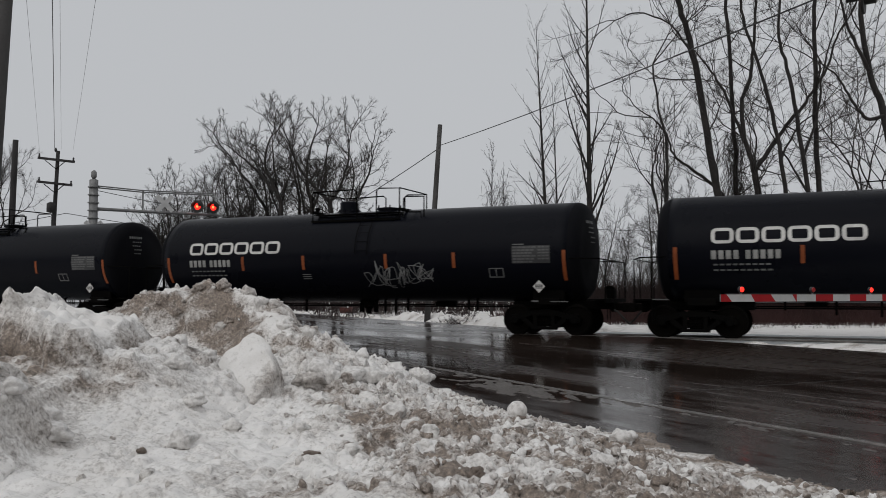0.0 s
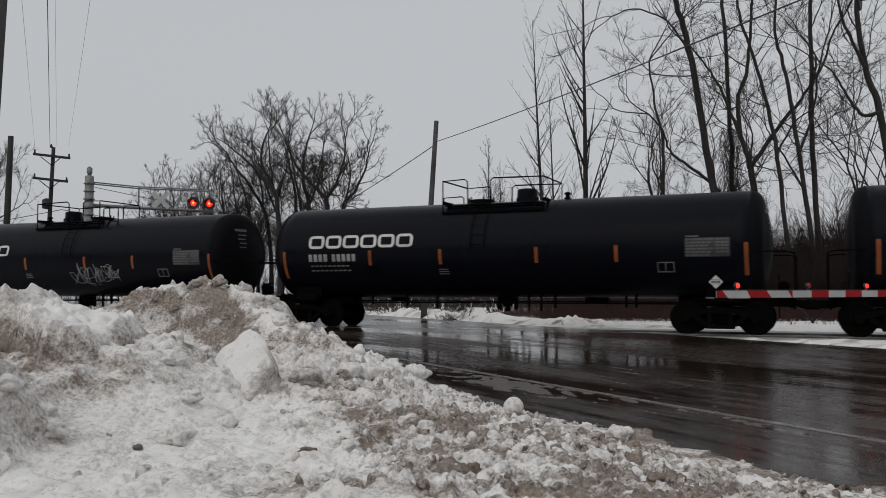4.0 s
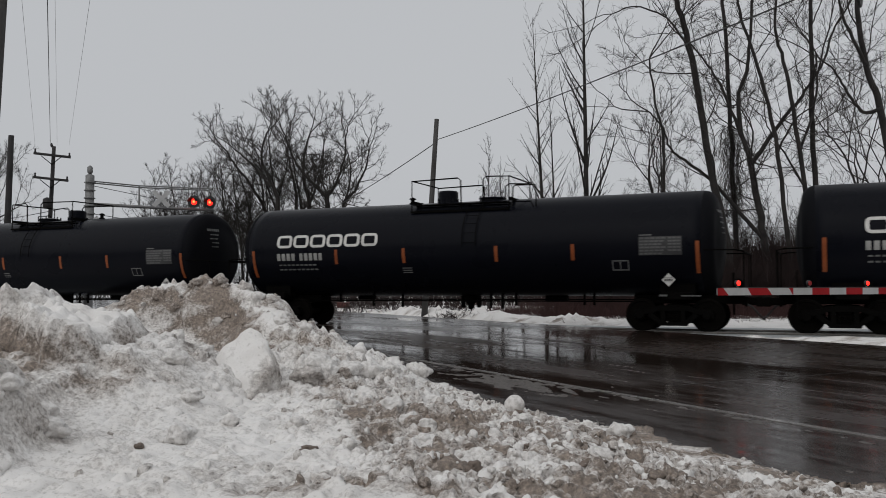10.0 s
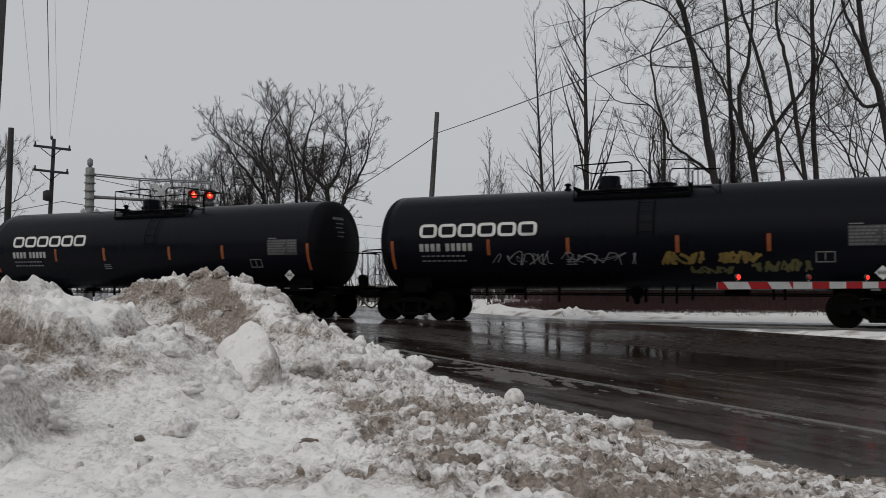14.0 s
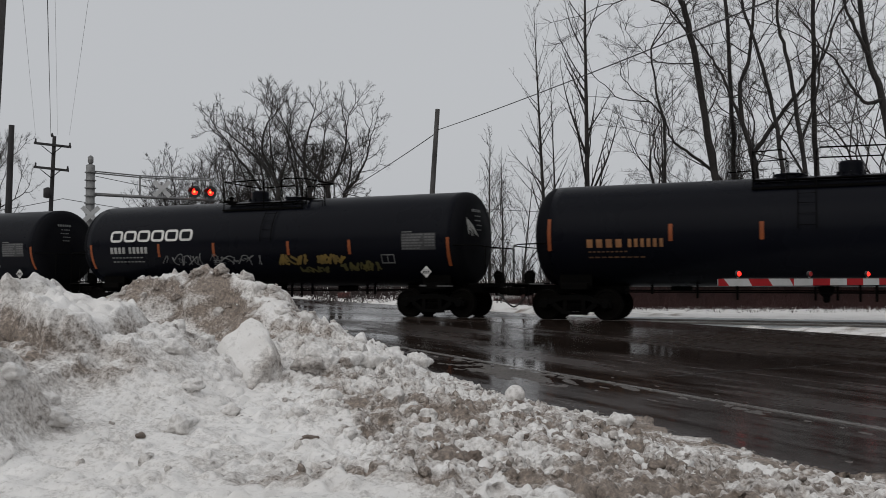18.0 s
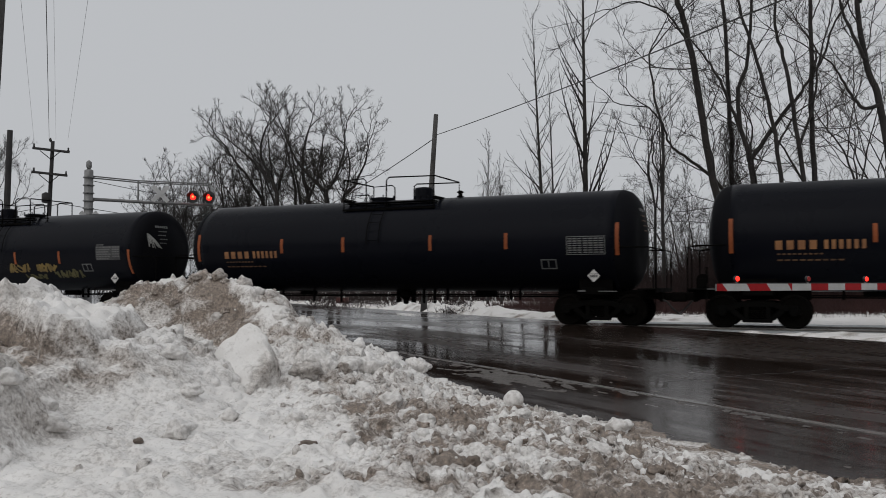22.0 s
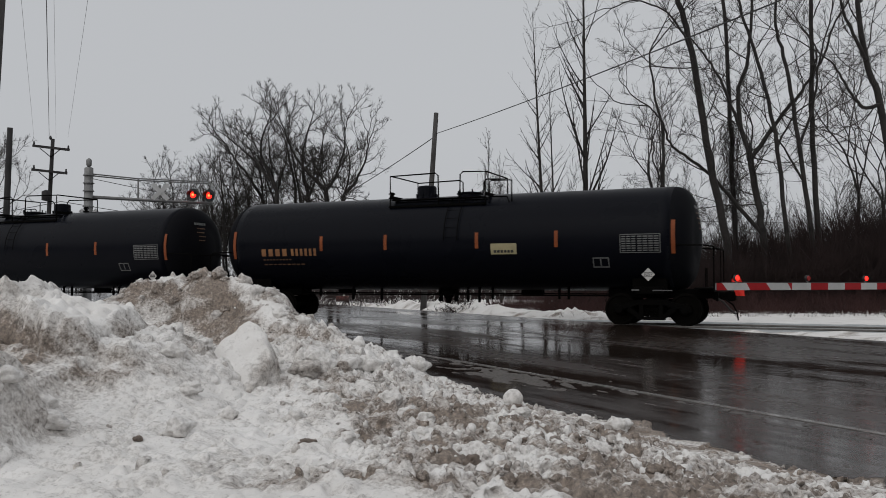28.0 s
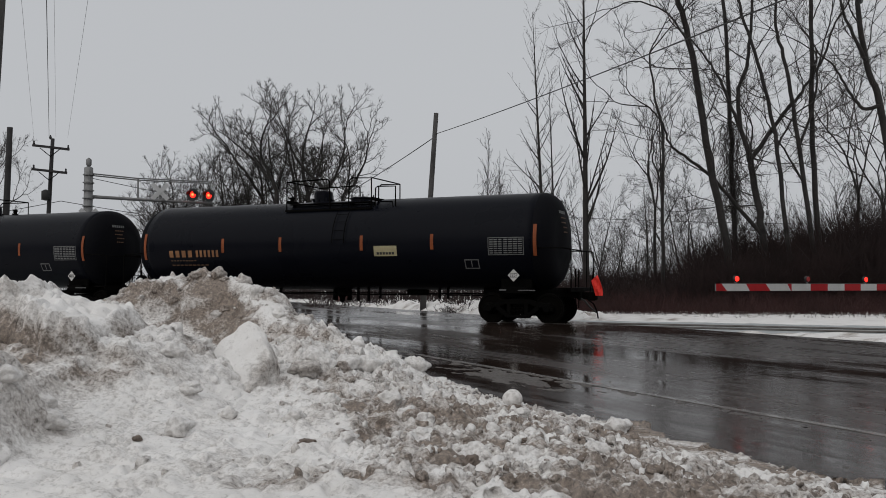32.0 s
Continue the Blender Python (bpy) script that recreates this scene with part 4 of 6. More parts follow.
def crooked_tree(seed, at, stems, label, side=6, reach=1.9, from_z=5.0, thin=0.0125, limb=(0.024, 0.04), up=0.03, shoots=3, vines=None, group=""):
    """A tree with a given run of its trunk and main limbs: stems of (radius, end radius, (x, z) points)."""
    rng = random.Random(seed)
    big, small = Wood(), Wood()
    o = dict(up=up, wob=0.16, shoots=shoots, thin=thin, three=0.1, open=58)
    for k, (r0, r1, points) in enumerate(stems):
        line = eased(points)
        drift, pts = 0.0, []
        for x, z in line:
            drift += rng.gauss(0, 0.05)
            pts.append(np.array([x + rng.gauss(0, 0.025), drift * (1 if k else 0.4), z]))
        n = len(pts) - 1
        rad = [0.86 * (r0 + (r1 - r0) * (i / n) ** 0.85) for i in range(n + 1)]
        big.limb(pts, rad)
        reachable = [i for i in range(1, n) if pts[i][2] > (from_z if k == 0 else 0)]
        for j in range(side if k == 0 else max(3, side - 2)):
            if not reachable:
                break
            i = reachable[min(len(reachable) - 1, int(len(reachable) * (j + rng.random()) / side))]
            d = pts[i + 1] - pts[i]
            d = d / np.linalg.norm(d)
            ramify(rng, big, small, pts[i], turned(rng, d, 35, 78), reach * rng.uniform(0.55, 1.0), min(rad[i] * 0.4, rng.uniform(*limb)), o)
        d = pts[-1] - pts[-2]
        d = d / np.linalg.norm(d)
        for j in range(2):
            ramify(rng, big, small, pts[-1], turned(rng, d, 5, 30), reach * 0.9, min(0.05, r1 * 0.8), o)
    if vines:
        run = eased(stems[0][2])
        for _ in range(vines[2]):
            z = rng.uniform(vines[0], vines[1])
            x = float(np.interp(z, [p[1] for p in run], [p[0] for p in run]))
            p = np.array([x + rng.gauss(0, 0.28), rng.gauss(0, 0.28), z])
            e = np.array([rng.gauss(0, 0.5), rng.gauss(0, 0.5), rng.gauss(-0.5, 0.5)])
            small.limb([p, p + e * 0.4, p + e * 0.7 + np.array([0, 0, -0.3])], [0.014, 0.011, 0.006])
    root = new("bare_tree")
    root.matrix_basis = pose(at[0], at[1], -0.05)
    big.build("trunk", BARK, root)
    small.build("crown", TWIG, root)
    tagged(root, label, "tree", group=group)


def spot(px, depth):
    """Place on the ground at a depth, by its sideways slope in hundredths."""
    return (px / 100 * depth, depth)


def build_trees():
    T = "bare grey-brown deciduous tree with fine twigs in winter"
    row = "bare trees beyond the railway"
    # two slim trees and a straight one
    tree(11, spot(12.2, 43), 15.4, 0.13, "slim bare tree with short upright twigs", lean=(-0.035, 0), kids=(44, 7, 5), levels=3, spread=(25, 52), ratio=(0.1, 0.22), bare=0.22, up=0.2, wob=0.03, group=row)
    tree(12, spot(13.4, 44), 12.6, 0.09, "slim bare tree with short upright twigs", lean=(-0.03, 0), kids=(36, 7, 4), levels=3, ratio=(0.1, 0.21), bare=0.25, up=0.2, wob=0.03, group=row)
    tree(13, spot(16.8, 42), 19.5, 0.18, "straight bare tree with steep rising branches", lean=(0.0, 0), kids=(30, 8, 6), levels=3, ratio=(0.13, 0.26), spread=(22, 42), bare=0.2, up=0.26, wob=0.03, group=row)
    tree(14, spot(26.0, 43), 10.5, 0.12, "slender bare tree among the brush", lean=(-0.01, 0), kids=(16, 7, 5, 3), ratio=(0.18, 0.32), bare=0.3, wob=0.08, group=row)
    crooked_tree(15, (13.95, 40), ((0.25, 0.13, ((0, -0.3), (-0.6, 3.2), (-1.5, 8.0), (-2.12, 12.2), (-2.75, 14.6), (-3.1, 16.0))), (0.075, 0.03, ((-2.1, 12.0), (-2.7, 13.2), (-3.6, 14.2), (-4.9, 14.6), (-6.0, 14.2)))),
                 "tall leaning bare tree with wide crooked branches", side=9, from_z=6.0, group=row)
    crooked_tree(17, (15.75, 40.5), ((0.23, 0.17, ((0, -0.3), (-0.48, 3.2), (-0.8, 5.4), (-1.1, 7.2))), (0.15, 0.07, ((-1.1, 7.1), (-1.55, 8.7), (-1.7, 10.3), (-1.3, 11.6), (-1.1, 13.4), (-1.0, 15.4))), (0.14, 0.05, ((-1.1, 7.1), (-0.3, 8.3), (0.7, 9.6), (1.6, 10.7), (2.6, 12.2), (3.3, 14.0))),
                                     (0.1, 0.04, ((-1.55, 8.6), (-2.4, 10.7), (-3.1, 12.0), (-4.0, 13.0))), (0.13, 0.04, ((-0.55, 3.6), (-1.7, 4.9), (-2.9, 6.3), (-4.1, 7.2), (-5.0, 7.9), (-5.5, 9.0), (-6.1, 9.6)))),
                 "forked bare tree with two rising limbs and a long leaning one", side=6, group=row)
    crooked_tree(16, (14.5, 42), ((0.17, 0.08, ((0, -0.3), (-0.15, 5.0), (-0.3, 10.4), (-0.55, 15.5), (-0.6, 17.0))),), "tall bare tree wrapped in dead vines", side=8, reach=1.8, vines=(5.0, 9.4, 620), group=row)
    crooked_tree(18, (16.5, 40), ((0.15, 0.06, ((0, -0.3), (-0.3, 3.2), (-0.85, 8.4), (-1.6, 11.8), (-2.3, 14.0), (-2.6, 15.8))), (0.07, 0.03, ((-0.75, 7.6), (0.1, 9.2), (1.2, 10.0)))), "slender leaning bare tree with crooked limbs", reach=2.0, group=row)
    crooked_tree(19, (17.75, 40), ((0.17, 0.06, ((0, -0.3), (-0.35, 2.5), (-1.05, 8.0), (-1.5, 11.5), (-2.0, 13.5), (-1.9, 15.5))), (0.09, 0.035, ((-1.0, 7.6), (-0.2, 9.6), (0.2, 11.8), (0.9, 14.0))), (0.07, 0.03, ((-0.8, 6.0), (-1.9, 8.0), (-2.6, 9.0)))), T, reach=2.1, group=row)
    crooked_tree(20, (17.95, 40.5), ((0.18, 0.09, ((0, -0.3), (-0.1, 3.2), (-0.3, 9.0), (-0.25, 12.0), (-0.2, 15.0), (-0.1, 17.0))),), "straight tall bare tree with many side limbs", side=10, reach=1.7, from_z=4.5, group=row)
    crooked_tree(21, (21.6, 40), ((0.24, 0.12, ((0, -0.3), (-0.2, 4.0), (-0.9, 9.8), (-1.4, 11.3), (-1.75, 13.6), (-1.8, 16.0))), (0.12, 0.04, ((-0.95, 9.7), (-1.7, 9.6), (-2.3, 10.4), (-2.9, 11.4), (-3.8, 12.2))), (0.12, 0.05, ((-1.5, 11.8), (-2.4, 13.4), (-3.0, 15.5)))), "thick crooked bare tree with wide limbs", reach=2.1, group=row)
    crooked_tree(32, (10.3, 40), ((0.11, 0.045, ((0, -0.3), (0.05, 5.0), (0.1, 8.4), (-0.3, 10.2), (-0.5, 12.2))), (0.06, 0.03, ((0.1, 5.8), (-0.35, 7.0), (-0.45, 8.2)))), "slender bare tree among the brush", reach=1.7, from_z=4.0, group=row)
    forked_tree(22, spot(48.5, 47), 6.5, 2.2, 0.13, T, side=4, side_from=0.4, thin=0.016, three=0.1, vines=(3, 7, 250), group=row)
    forked_tree(23, spot(51.5, 50), 6.0, 2.2, 0.13, T, side=4, side_from=0.4, thin=0.016, three=0.1, vines=(3, 7, 250), group=row)
    forked_tree(30, spot(24.9, 44), 5.5, 1.8, 0.11, T, side=4, side_from=0.4, thin=0.015, three=0.1, group=row)
    for k, (sx, hh) in enumerate(((5.2, 10.4), (6.8, 8.8))):
        tree(24 + 70 * k, spot(sx, 52), hh, 0.1, "bushy bare tree with dense upright twigs", kids=(40, 9, 6), levels=3, ratio=(0.13, 0.26), bare=0.06, wob=0.08, up=0.15, thin=0.01, vines=(2.0, 8.0, 160), group=row)
    tree(25, spot(9.0, 48), 7.5, 0.09, T, kids=(15, 7, 5), levels=3, ratio=(0.3, 0.5), bare=0.2, wob=0.14, up=0.0, group=row)
    tree(26, spot(24.0, 52), 8.0, 0.1, T, kids=(15, 7, 5, 3), ratio=(0.3, 0.45), bare=0.2, wob=0.1, group=row)
    for k, (s, dp, h) in enumerate(((19.5, 54, 8), (22.0, 58, 7), (28.5, 50, 8), (31.0, 48, 8), (36.5, 47, 6), (40.0, 50, 7), (47, 46, 7), (17.5, 50, 8), (1.0, 60, 6.5), (51, 43, 7), (33, 45, 5.5), (25.5, 49, 6))):
        tree(40 + k, spot(s, dp), h, 0.08, "low bushy bare tree in the brush", kids=(13, 8, 6), levels=3, ratio=(0.35, 0.55), bare=0.08, wob=0.13, stems=2, thin=0.009, group=row)
    # the clump beyond the crossing
    clump = "clump of bare trees beyond the crossing"
    big = dict(side=15, shoots=4, reach=1.35, from_z=5.5, thin=0.017, limb=(0.042, 0.062), up=0.06, group=clump)
    crooked_tree(60, (-8.9, 68), ((0.3, 0.22, ((0, -0.3), (-0.2, 5.0), (-0.5, 8.73))), (0.19, 0.06, ((-0.5, 8.66), (-1.7, 9.8), (-2.8, 11.09), (-3.6, 12.68), (-4.0, 13.82))), (0.17, 0.06, ((-0.5, 8.66), (0.3, 9.8), (0.9, 11.92), (1.0, 13.37)))), "bare tree forking into two wide limbs", **big)
    crooked_tree(61, (-8.7, 70), ((0.2, 0.06, ((0, -0.3), (0.3, 7.6), (1.3, 9.34), (2.2, 11.09), (2.5, 12.53))), (0.12, 0.05, ((0.4, 7.9), (1.0, 10.63), (0.7, 12.61)))), T, **big)
    crooked_tree(62, (-11.0, 70), ((0.28, 0.07, ((0, -0.3), (-0.1, 7.9), (-0.5, 9.8), (-0.6, 11.92), (-0.1, 14.13))), (0.14, 0.05, ((-0.2, 8.0), (0.7, 10.33), (1.1, 12.84)))), T, **big)
    crooked_tree(63, (-13.2, 69), ((0.28, 0.07, ((0, -0.3), (-0.3, 7.9), (-1.0, 10.1), (-1.7, 11.92), (-1.3, 13.98))), (0.15, 0.05, ((-0.9, 9.57), (-2.2, 11.24), (-3.4, 12.3), (-4.3, 13.06)))), T, **big)
    crooked_tree(64, (-12.4, 72), ((0.22, 0.06, ((0, -0.3), (-0.1, 8.28), (-0.6, 11.39), (-1.1, 13.52))),), T, **big)
    crooked_tree(65, (-14.4, 72), ((0.24, 0.06, ((0, -0.3), (-0.5, 7.0), (-1.9, 9.95), (-3.3, 11.77), (-4.1, 13.06))), (0.12, 0.05, ((-0.9, 8.0), (-1.2, 10.71), (-2.2, 12.76)))), T, **big)
    crooked_tree(66, (-13.4, 71), ((0.2, 0.06, ((0, -0.3), (-0.3, 7.0), (-0.9, 10.4), (-1.3, 13.6))), (0.11, 0.05, ((-0.4, 7.4), (-1.6, 10.2), (-2.4, 12.9))), (0.1, 0.05, ((-0.6, 8.6), (0.2, 11.2), (0.3, 13.4)))), T, **big)
    crooked_tree(67, (-11.9, 73), ((0.18, 0.06, ((0, -0.3), (-0.3, 7.4), (-0.9, 11.0), (-1.5, 14.2))), (0.1, 0.05, ((-0.3, 7.6), (0.9, 10.8), (1.6, 13.9)))), T, **big)
    crooked_tree(68, (-15.2, 70), ((0.16, 0.05, ((0, -0.3), (-0.3, 5.0), (-1.0, 8.4), (-1.9, 11.4))), (0.1, 0.04, ((-0.2, 4.4), (0.6, 7.0), (0.5, 10.2))), (0.09, 0.04, ((-0.4, 5.6), (-1.8, 8.0), (-3.2, 9.8)))), T, **big)
    low = dict(big, side=13, reach=1.25, from_z=3.0, limb=(0.034, 0.05), thin=0.0155)
    for k, (x, top, lean) in enumerate(((-16.4, 12.6, -0.1), (-18.2, 11.8, -0.06), (-19.6, 11.4, -0.05), (-20.8, 10.8, -0.04), (-22.0, 10.6, -0.03), (-23.2, 10.0, -0.05), (-24.4, 9.2, -0.03), (-17.4, 11.0, 0.02), (-21.4, 9.6, 0.03), (-18.9, 9.4, 0.04), (-22.6, 8.8, 0.02), (-20.2, 8.6, -0.02), (-24.0, 8.0, 0.03), (-15.6, 9.0, 0.03), (-13.9, 8.2, -0.02), (-16.8, 9.2, -0.03), (-18.0, 10.4, -0.02), (-12.6, 7.6, 0.02))):
        crooked_tree(70 + k, (x, 70 + 1.7 * (k % 4)), ((0.15, 0.05, ((0, -0.3), (lean * 2.5, 4.0), (lean * 6, 7.0), (lean * 11, top - 1.6))), (0.09, 0.04, ((lean * 2.5, 4.0), (0.7 + lean * 4, 6.6), (1.2 + lean * 5, top - 2.6))), (0.08, 0.04, ((lean * 2.0, 3.2), (-0.8 + lean * 3, 5.6), (-1.3 + lean * 5, top - 3.0)))), "bushy bare tree with dense twigs", **low)
    forked_tree(80, spot(-53.2, 66), 5.6, 1.8, 0.2, T, side=6, side_from=0.3, thin=0.013, shoots=3, three=0.2, group=clump)


build_trees()


def build_brush():
    """Tangled brush and dead grass along the far side of the railway."""
    rng = random.Random(8)

    def thicket(name, label, material, n, place, hmin, hmax, r, twigs, lean=0.25):
        w = Wood()
        for _ in range(n):
            x, y, k = place()
            h = rng.uniform(hmin, hmax) * k
            d = np.array([rng.gauss(0, lean), rng.gauss(0, lean), 1.0])
            p = np.array([x, y, -0.15])
            pts = [p]
            for i in range(3):
                d = d + np.array([rng.gauss(0, 0.18), rng.gauss(0, 0.18), 0])
                pts.append(pts[-1] + d / np.linalg.norm(d) * h / 3)
            w.limb(pts, [r, r * 0.8, r * 0.55, r * 0.2])
            for _ in range(twigs):
                i = rng.randint(1, 2)
                e = d + np.array([rng.gauss(0, 0.7), rng.gauss(0, 0.7), rng.gauss(0, 0.3)])
                e /= np.linalg.norm(e)
                q = pts[i]
                l = h * rng.uniform(0.2, 0.5)
                w.limb([q, q + e * l + np.array([0, 0, 0.1 * l])], [r * 0.6, r * 0.15])
        ob = w.build(name, material, None)
        tagged(ob, label, "brush", kind="stuff")

    def right_side():
        t = rng.random()
        s, dp = 13 + 44 * t ** 0.85, 37.8 + 9 * rng.random() ** 1.6
        return s / 100 * dp, dp, (0.55 + 0.5 * smoothstep(25, 34, s) + 0.3 * smoothstep(38, 47, s)) * (0.62 + 0.38 * smoothstep(38, 42, dp))
    thicket("brush", "dense red-brown leafless brush beyond the railway", BRUSH, 8600, right_side, 1.7, 4.4, 0.021, 4)

    def grass_side():
        s = rng.uniform(5.5, 58)
        dp = 40 - 6.4 * rng.random() ** 1.3 + 5 * (1 - smoothstep(9, 13, s))
        return s / 100 * dp, dp, 0.55 + 0.45 * smoothstep(6, 13, s)
    thicket("dead_grass", "dead brown grass standing out of the snow", REDGRASS, 6600, grass_side, 0.4, 1.3, 0.01, 2, 0.5)

    def straw_side():
        while True:
            s, dp = rng.uniform(12, 58), 34.6 - 4.2 * rng.random() ** 1.5
            if noise.noise((s * 0.5, dp * 0.9, 3)) + 0.4 * smoothstep(22, 36, s) + 0.5 * smoothstep(33.2, 34.4, dp) > 0.3:
                return s / 100 * dp, dp, 1.0
    thicket("dry_grass", "tufts of dry grass poking out of the snow", STRAW, 1700, straw_side, 0.1, 0.36, 0.009, 4, 1.1)

    def hedge_side():
        s, dp = rng.uniform(-28, 14), rng.uniform(58, 74)
        return s / 100 * dp, dp, 1.0
    thicket("hedge", "low dark leafless hedge across the far snow", BRUSH, 1500, hedge_side, 0.6, 1.5, 0.028, 5)

    def roadside():
        s, dp = rng.uniform(-16, 3), rng.uniform(44, 57)
        return s / 100 * dp, dp, 1.0
    thicket("low_scrub", "low dark scrub standing in the far snow", BRUSH, 520, roadside, 0.3, 0.85, 0.022, 4, 0.5)

    def heap_side():
        return 0.45 + rng.gauss(0, 0.45), 36.9 + rng.gauss(0, 0.25), 1.0
    thicket("brushwood", "dark broken twigs lying on the ploughed heap", BRUSH, 70, heap_side, 0.3, 0.7, 0.012, 4, 1.2)

    def far_side():
        s, dp = rng.uniform(-60, 60), rng.uniform(95, 130)
        return s / 100 * dp, dp, 1.0
    thicket("far_woods", "grey line of far leafless woods", TWIG, 1100, far_side, 2.5, 7.5, 0.04, 4)


build_brush()


def build_backdrop():
    """Woods added unseen behind the camera: an uneven dark band at the edge of the place."""
    # there to darken what the tank sides reflect
    verts, faces = [], []
    n = 160
    for k in range(n + 1):
        a = radians(170 + 200 * k / n)
        top = 13 + 3.5 * noise.noise((k * 0.21, 0, 0)) + 2.5 * noise.noise((k * 0.9, 3, 0)) + 1.5 * noise.noise((k * 2.7, 5, 0))
        for r, z in ((85, -0.4), (85, top), (88, top), (88, -0.4)):
            verts.append((r * math.cos(a), r * math.sin(a), z))
    for k in range(n):
        b = 4 * k
        for i in range(3):
            faces.append((b + i, b + 4 + i, b + 5 + i, b + 1 + i))
    tagged(link_mesh("backdrop", verts, faces, BRUSH), "unseen dark band behind the road, standing in for woods", "woods", kind="structure")


build_backdrop()


def build_far_things():
    fence = new("far_fence")
    fence.matrix_basis = pose(-14, 62, -0.1, 0, 0, 4)
    for k in range(9):
        bm = bmesh.new()
        box(bm, k * 1.6 - 0.07, k * 1.6 + 0.07, -0.07, 0.07, 0, 1.15)
        part("post", bm, WOODPOLE, fence)
    bm = bmesh.new()
    box(bm, -0.1, 12.9, -0.1, -0.07, 0.75, 0.98)
    part("rail", bm, WOODPOLE, fence)
    tagged(fence, "low dark wooden fence across the snow", "fence")
    chest = new("grit_box")
    chest.matrix_basis = pose(-6.4, 54, -0.1)
    part("body", box(bmesh.new(), -0.36, 0.36, -0.3, 0.3, 0, 0.42, bevel=0.03), BRICKRED, chest)
    part("lid", box(bmesh.new(), -0.4, 0.4, -0.34, 0.34, 0.42, 0.48, bevel=0.02), BRICKRED, chest)
    tagged(chest, "small dull red box standing in the far snow", "box")


build_far_things()


# ---- poles, wires, signals ----
def build_pole(at, top, r, lean, label, arms=(), wood=WOODPOLE):
    root = new("utility_pole")
    root.matrix_basis = pose(at[0], at[1], -0.2)
    bm = bmesh.new()
    rod(bm, [(lean[0] * t * top, lean[1] * t * top, t * top + 0.0) for t in (0, 0.33, 0.66, 1)], r, 10, r * 0.72)
    part("shaft", bm, wood, root, smooth=True)
    for z, half, turn, brace in arms:
        c, s = math.cos(radians(turn)), math.sin(radians(turn))
        bm = bmesh.new()
        box(bm, -half, half, -0.06, 0.06, -0.07, 0.07, bevel=0.01, m=pose(lean[0] * z, lean[1] * z - r - 0.02, z, 0, 6, turn))
        part("crossarm", bm, wood, root)
        for q in (-1, 1):
            bm = bmesh.new()
            rod(bm, [(lean[0] * z, lean[1] * z - r - 0.04, z - 0.55), (lean[0] * z + q * 0.6 * c, lean[1] * z + q * 0.6 * s - r - 0.08, z - 0.05)], 0.025, 5)
            part("brace", bm, STEEL, root)
            bm = bmesh.new()
            lathe(bm, ((0.05, 0.03), (0.11, 0.07), (0.17, 0.04), (0.22, 0.06), (0.27, 0.02)), "Z", 8, (lean[0] * z + q * (half - 0.08) * c, lean[1] * z + q * (half - 0.08) * s - r, z - q * half * 0.105))
            part("insulator", bm, HOOD, root)
    tagged(root, label, "utility pole")
    return root


def build_poles():
    p = build_pole((-23.4, 50), 9.9, 0.15, (0.035, 0), "wooden utility pole with two crossarms and insulators", ((9.35, 1.05, 6, 1), (7.95, 1.0, 4, 1)), DARKPOLE)
    bm = bmesh.new()
    lathe(bm, ((6.2, 0.05), (6.25, 0.24), (6.75, 0.24), (6.85, 0.05)), "Z", 12, (0.12, -0.25, 0))
    part("transformer", bm, DARKPOLE, p, smooth=True)
    bm = bmesh.new()
    lathe(bm, ((9.85, 0.05), (9.95, 0.09), (10.1, 0.03)), "Z", 8, (0.21, 0, 0))
    part("insulator", bm, HOOD, p)
    build_pole((-21.7, 42), 9.1, 0.19, (0.022, 0), "dark weathered wooden pole", (), DARKPOLE)
    build_pole((-0.95, 40), 9.45, 0.15, (0.065, 0), "leaning grey wooden pole without crossarms")
    build_pole((-6.75, 12.2), 9.5, 0.17, (0.045, 0), "thick dark wooden pole beside the snow bank")

    def wire(a, b, sag, r, label="thin black cable hung between poles"):
        a, b = Vector(a), Vector(b)
        bm = bmesh.new()
        rod(bm, [a.lerp(b, t / 24) - Vector((0, 0, sag * 4 * (t / 24) * (1 - t / 24))) for t in range(25)], r, 5)
        tagged(part("overhead_wire", bm, CABLE), label, "overhead wire", group="overhead wires")
    wire((-0.34, 39.9, 8.25), (7.3, 12.0, 6.3), 0.12, 0.017)
    wire((-0.34, 39.9, 8.15), (-12, 64, 5.5), 0.3, 0.022)
    for far, near, r in ((-24.1, -11.53, 0.0045), (-23.2, -10.85, 0.012), (-22.8, -10.64, 0.004), (-22.1, -9.73, 0.0045)):
        a, b = Vector((far, 49.85, 9.75)), Vector((near, 23, 8.88))
        wire(a, a + (b - a) * 1.6, 0.0, r)
    wire((-22.5, 50, 6.0), (-5, 74, 5.0), 0.4, 0.02)
    wire((-22.5, 50, 6.0), (-45, 55, 4.0), 0.4, 0.02)
    wire((-15.8, 38, 5.9), (-5, 74, 6.0), 0.3, 0.015)
    wire((5, 95, 9.0), (60, 95, 8.0), 0.5, 0.03)


build_poles()


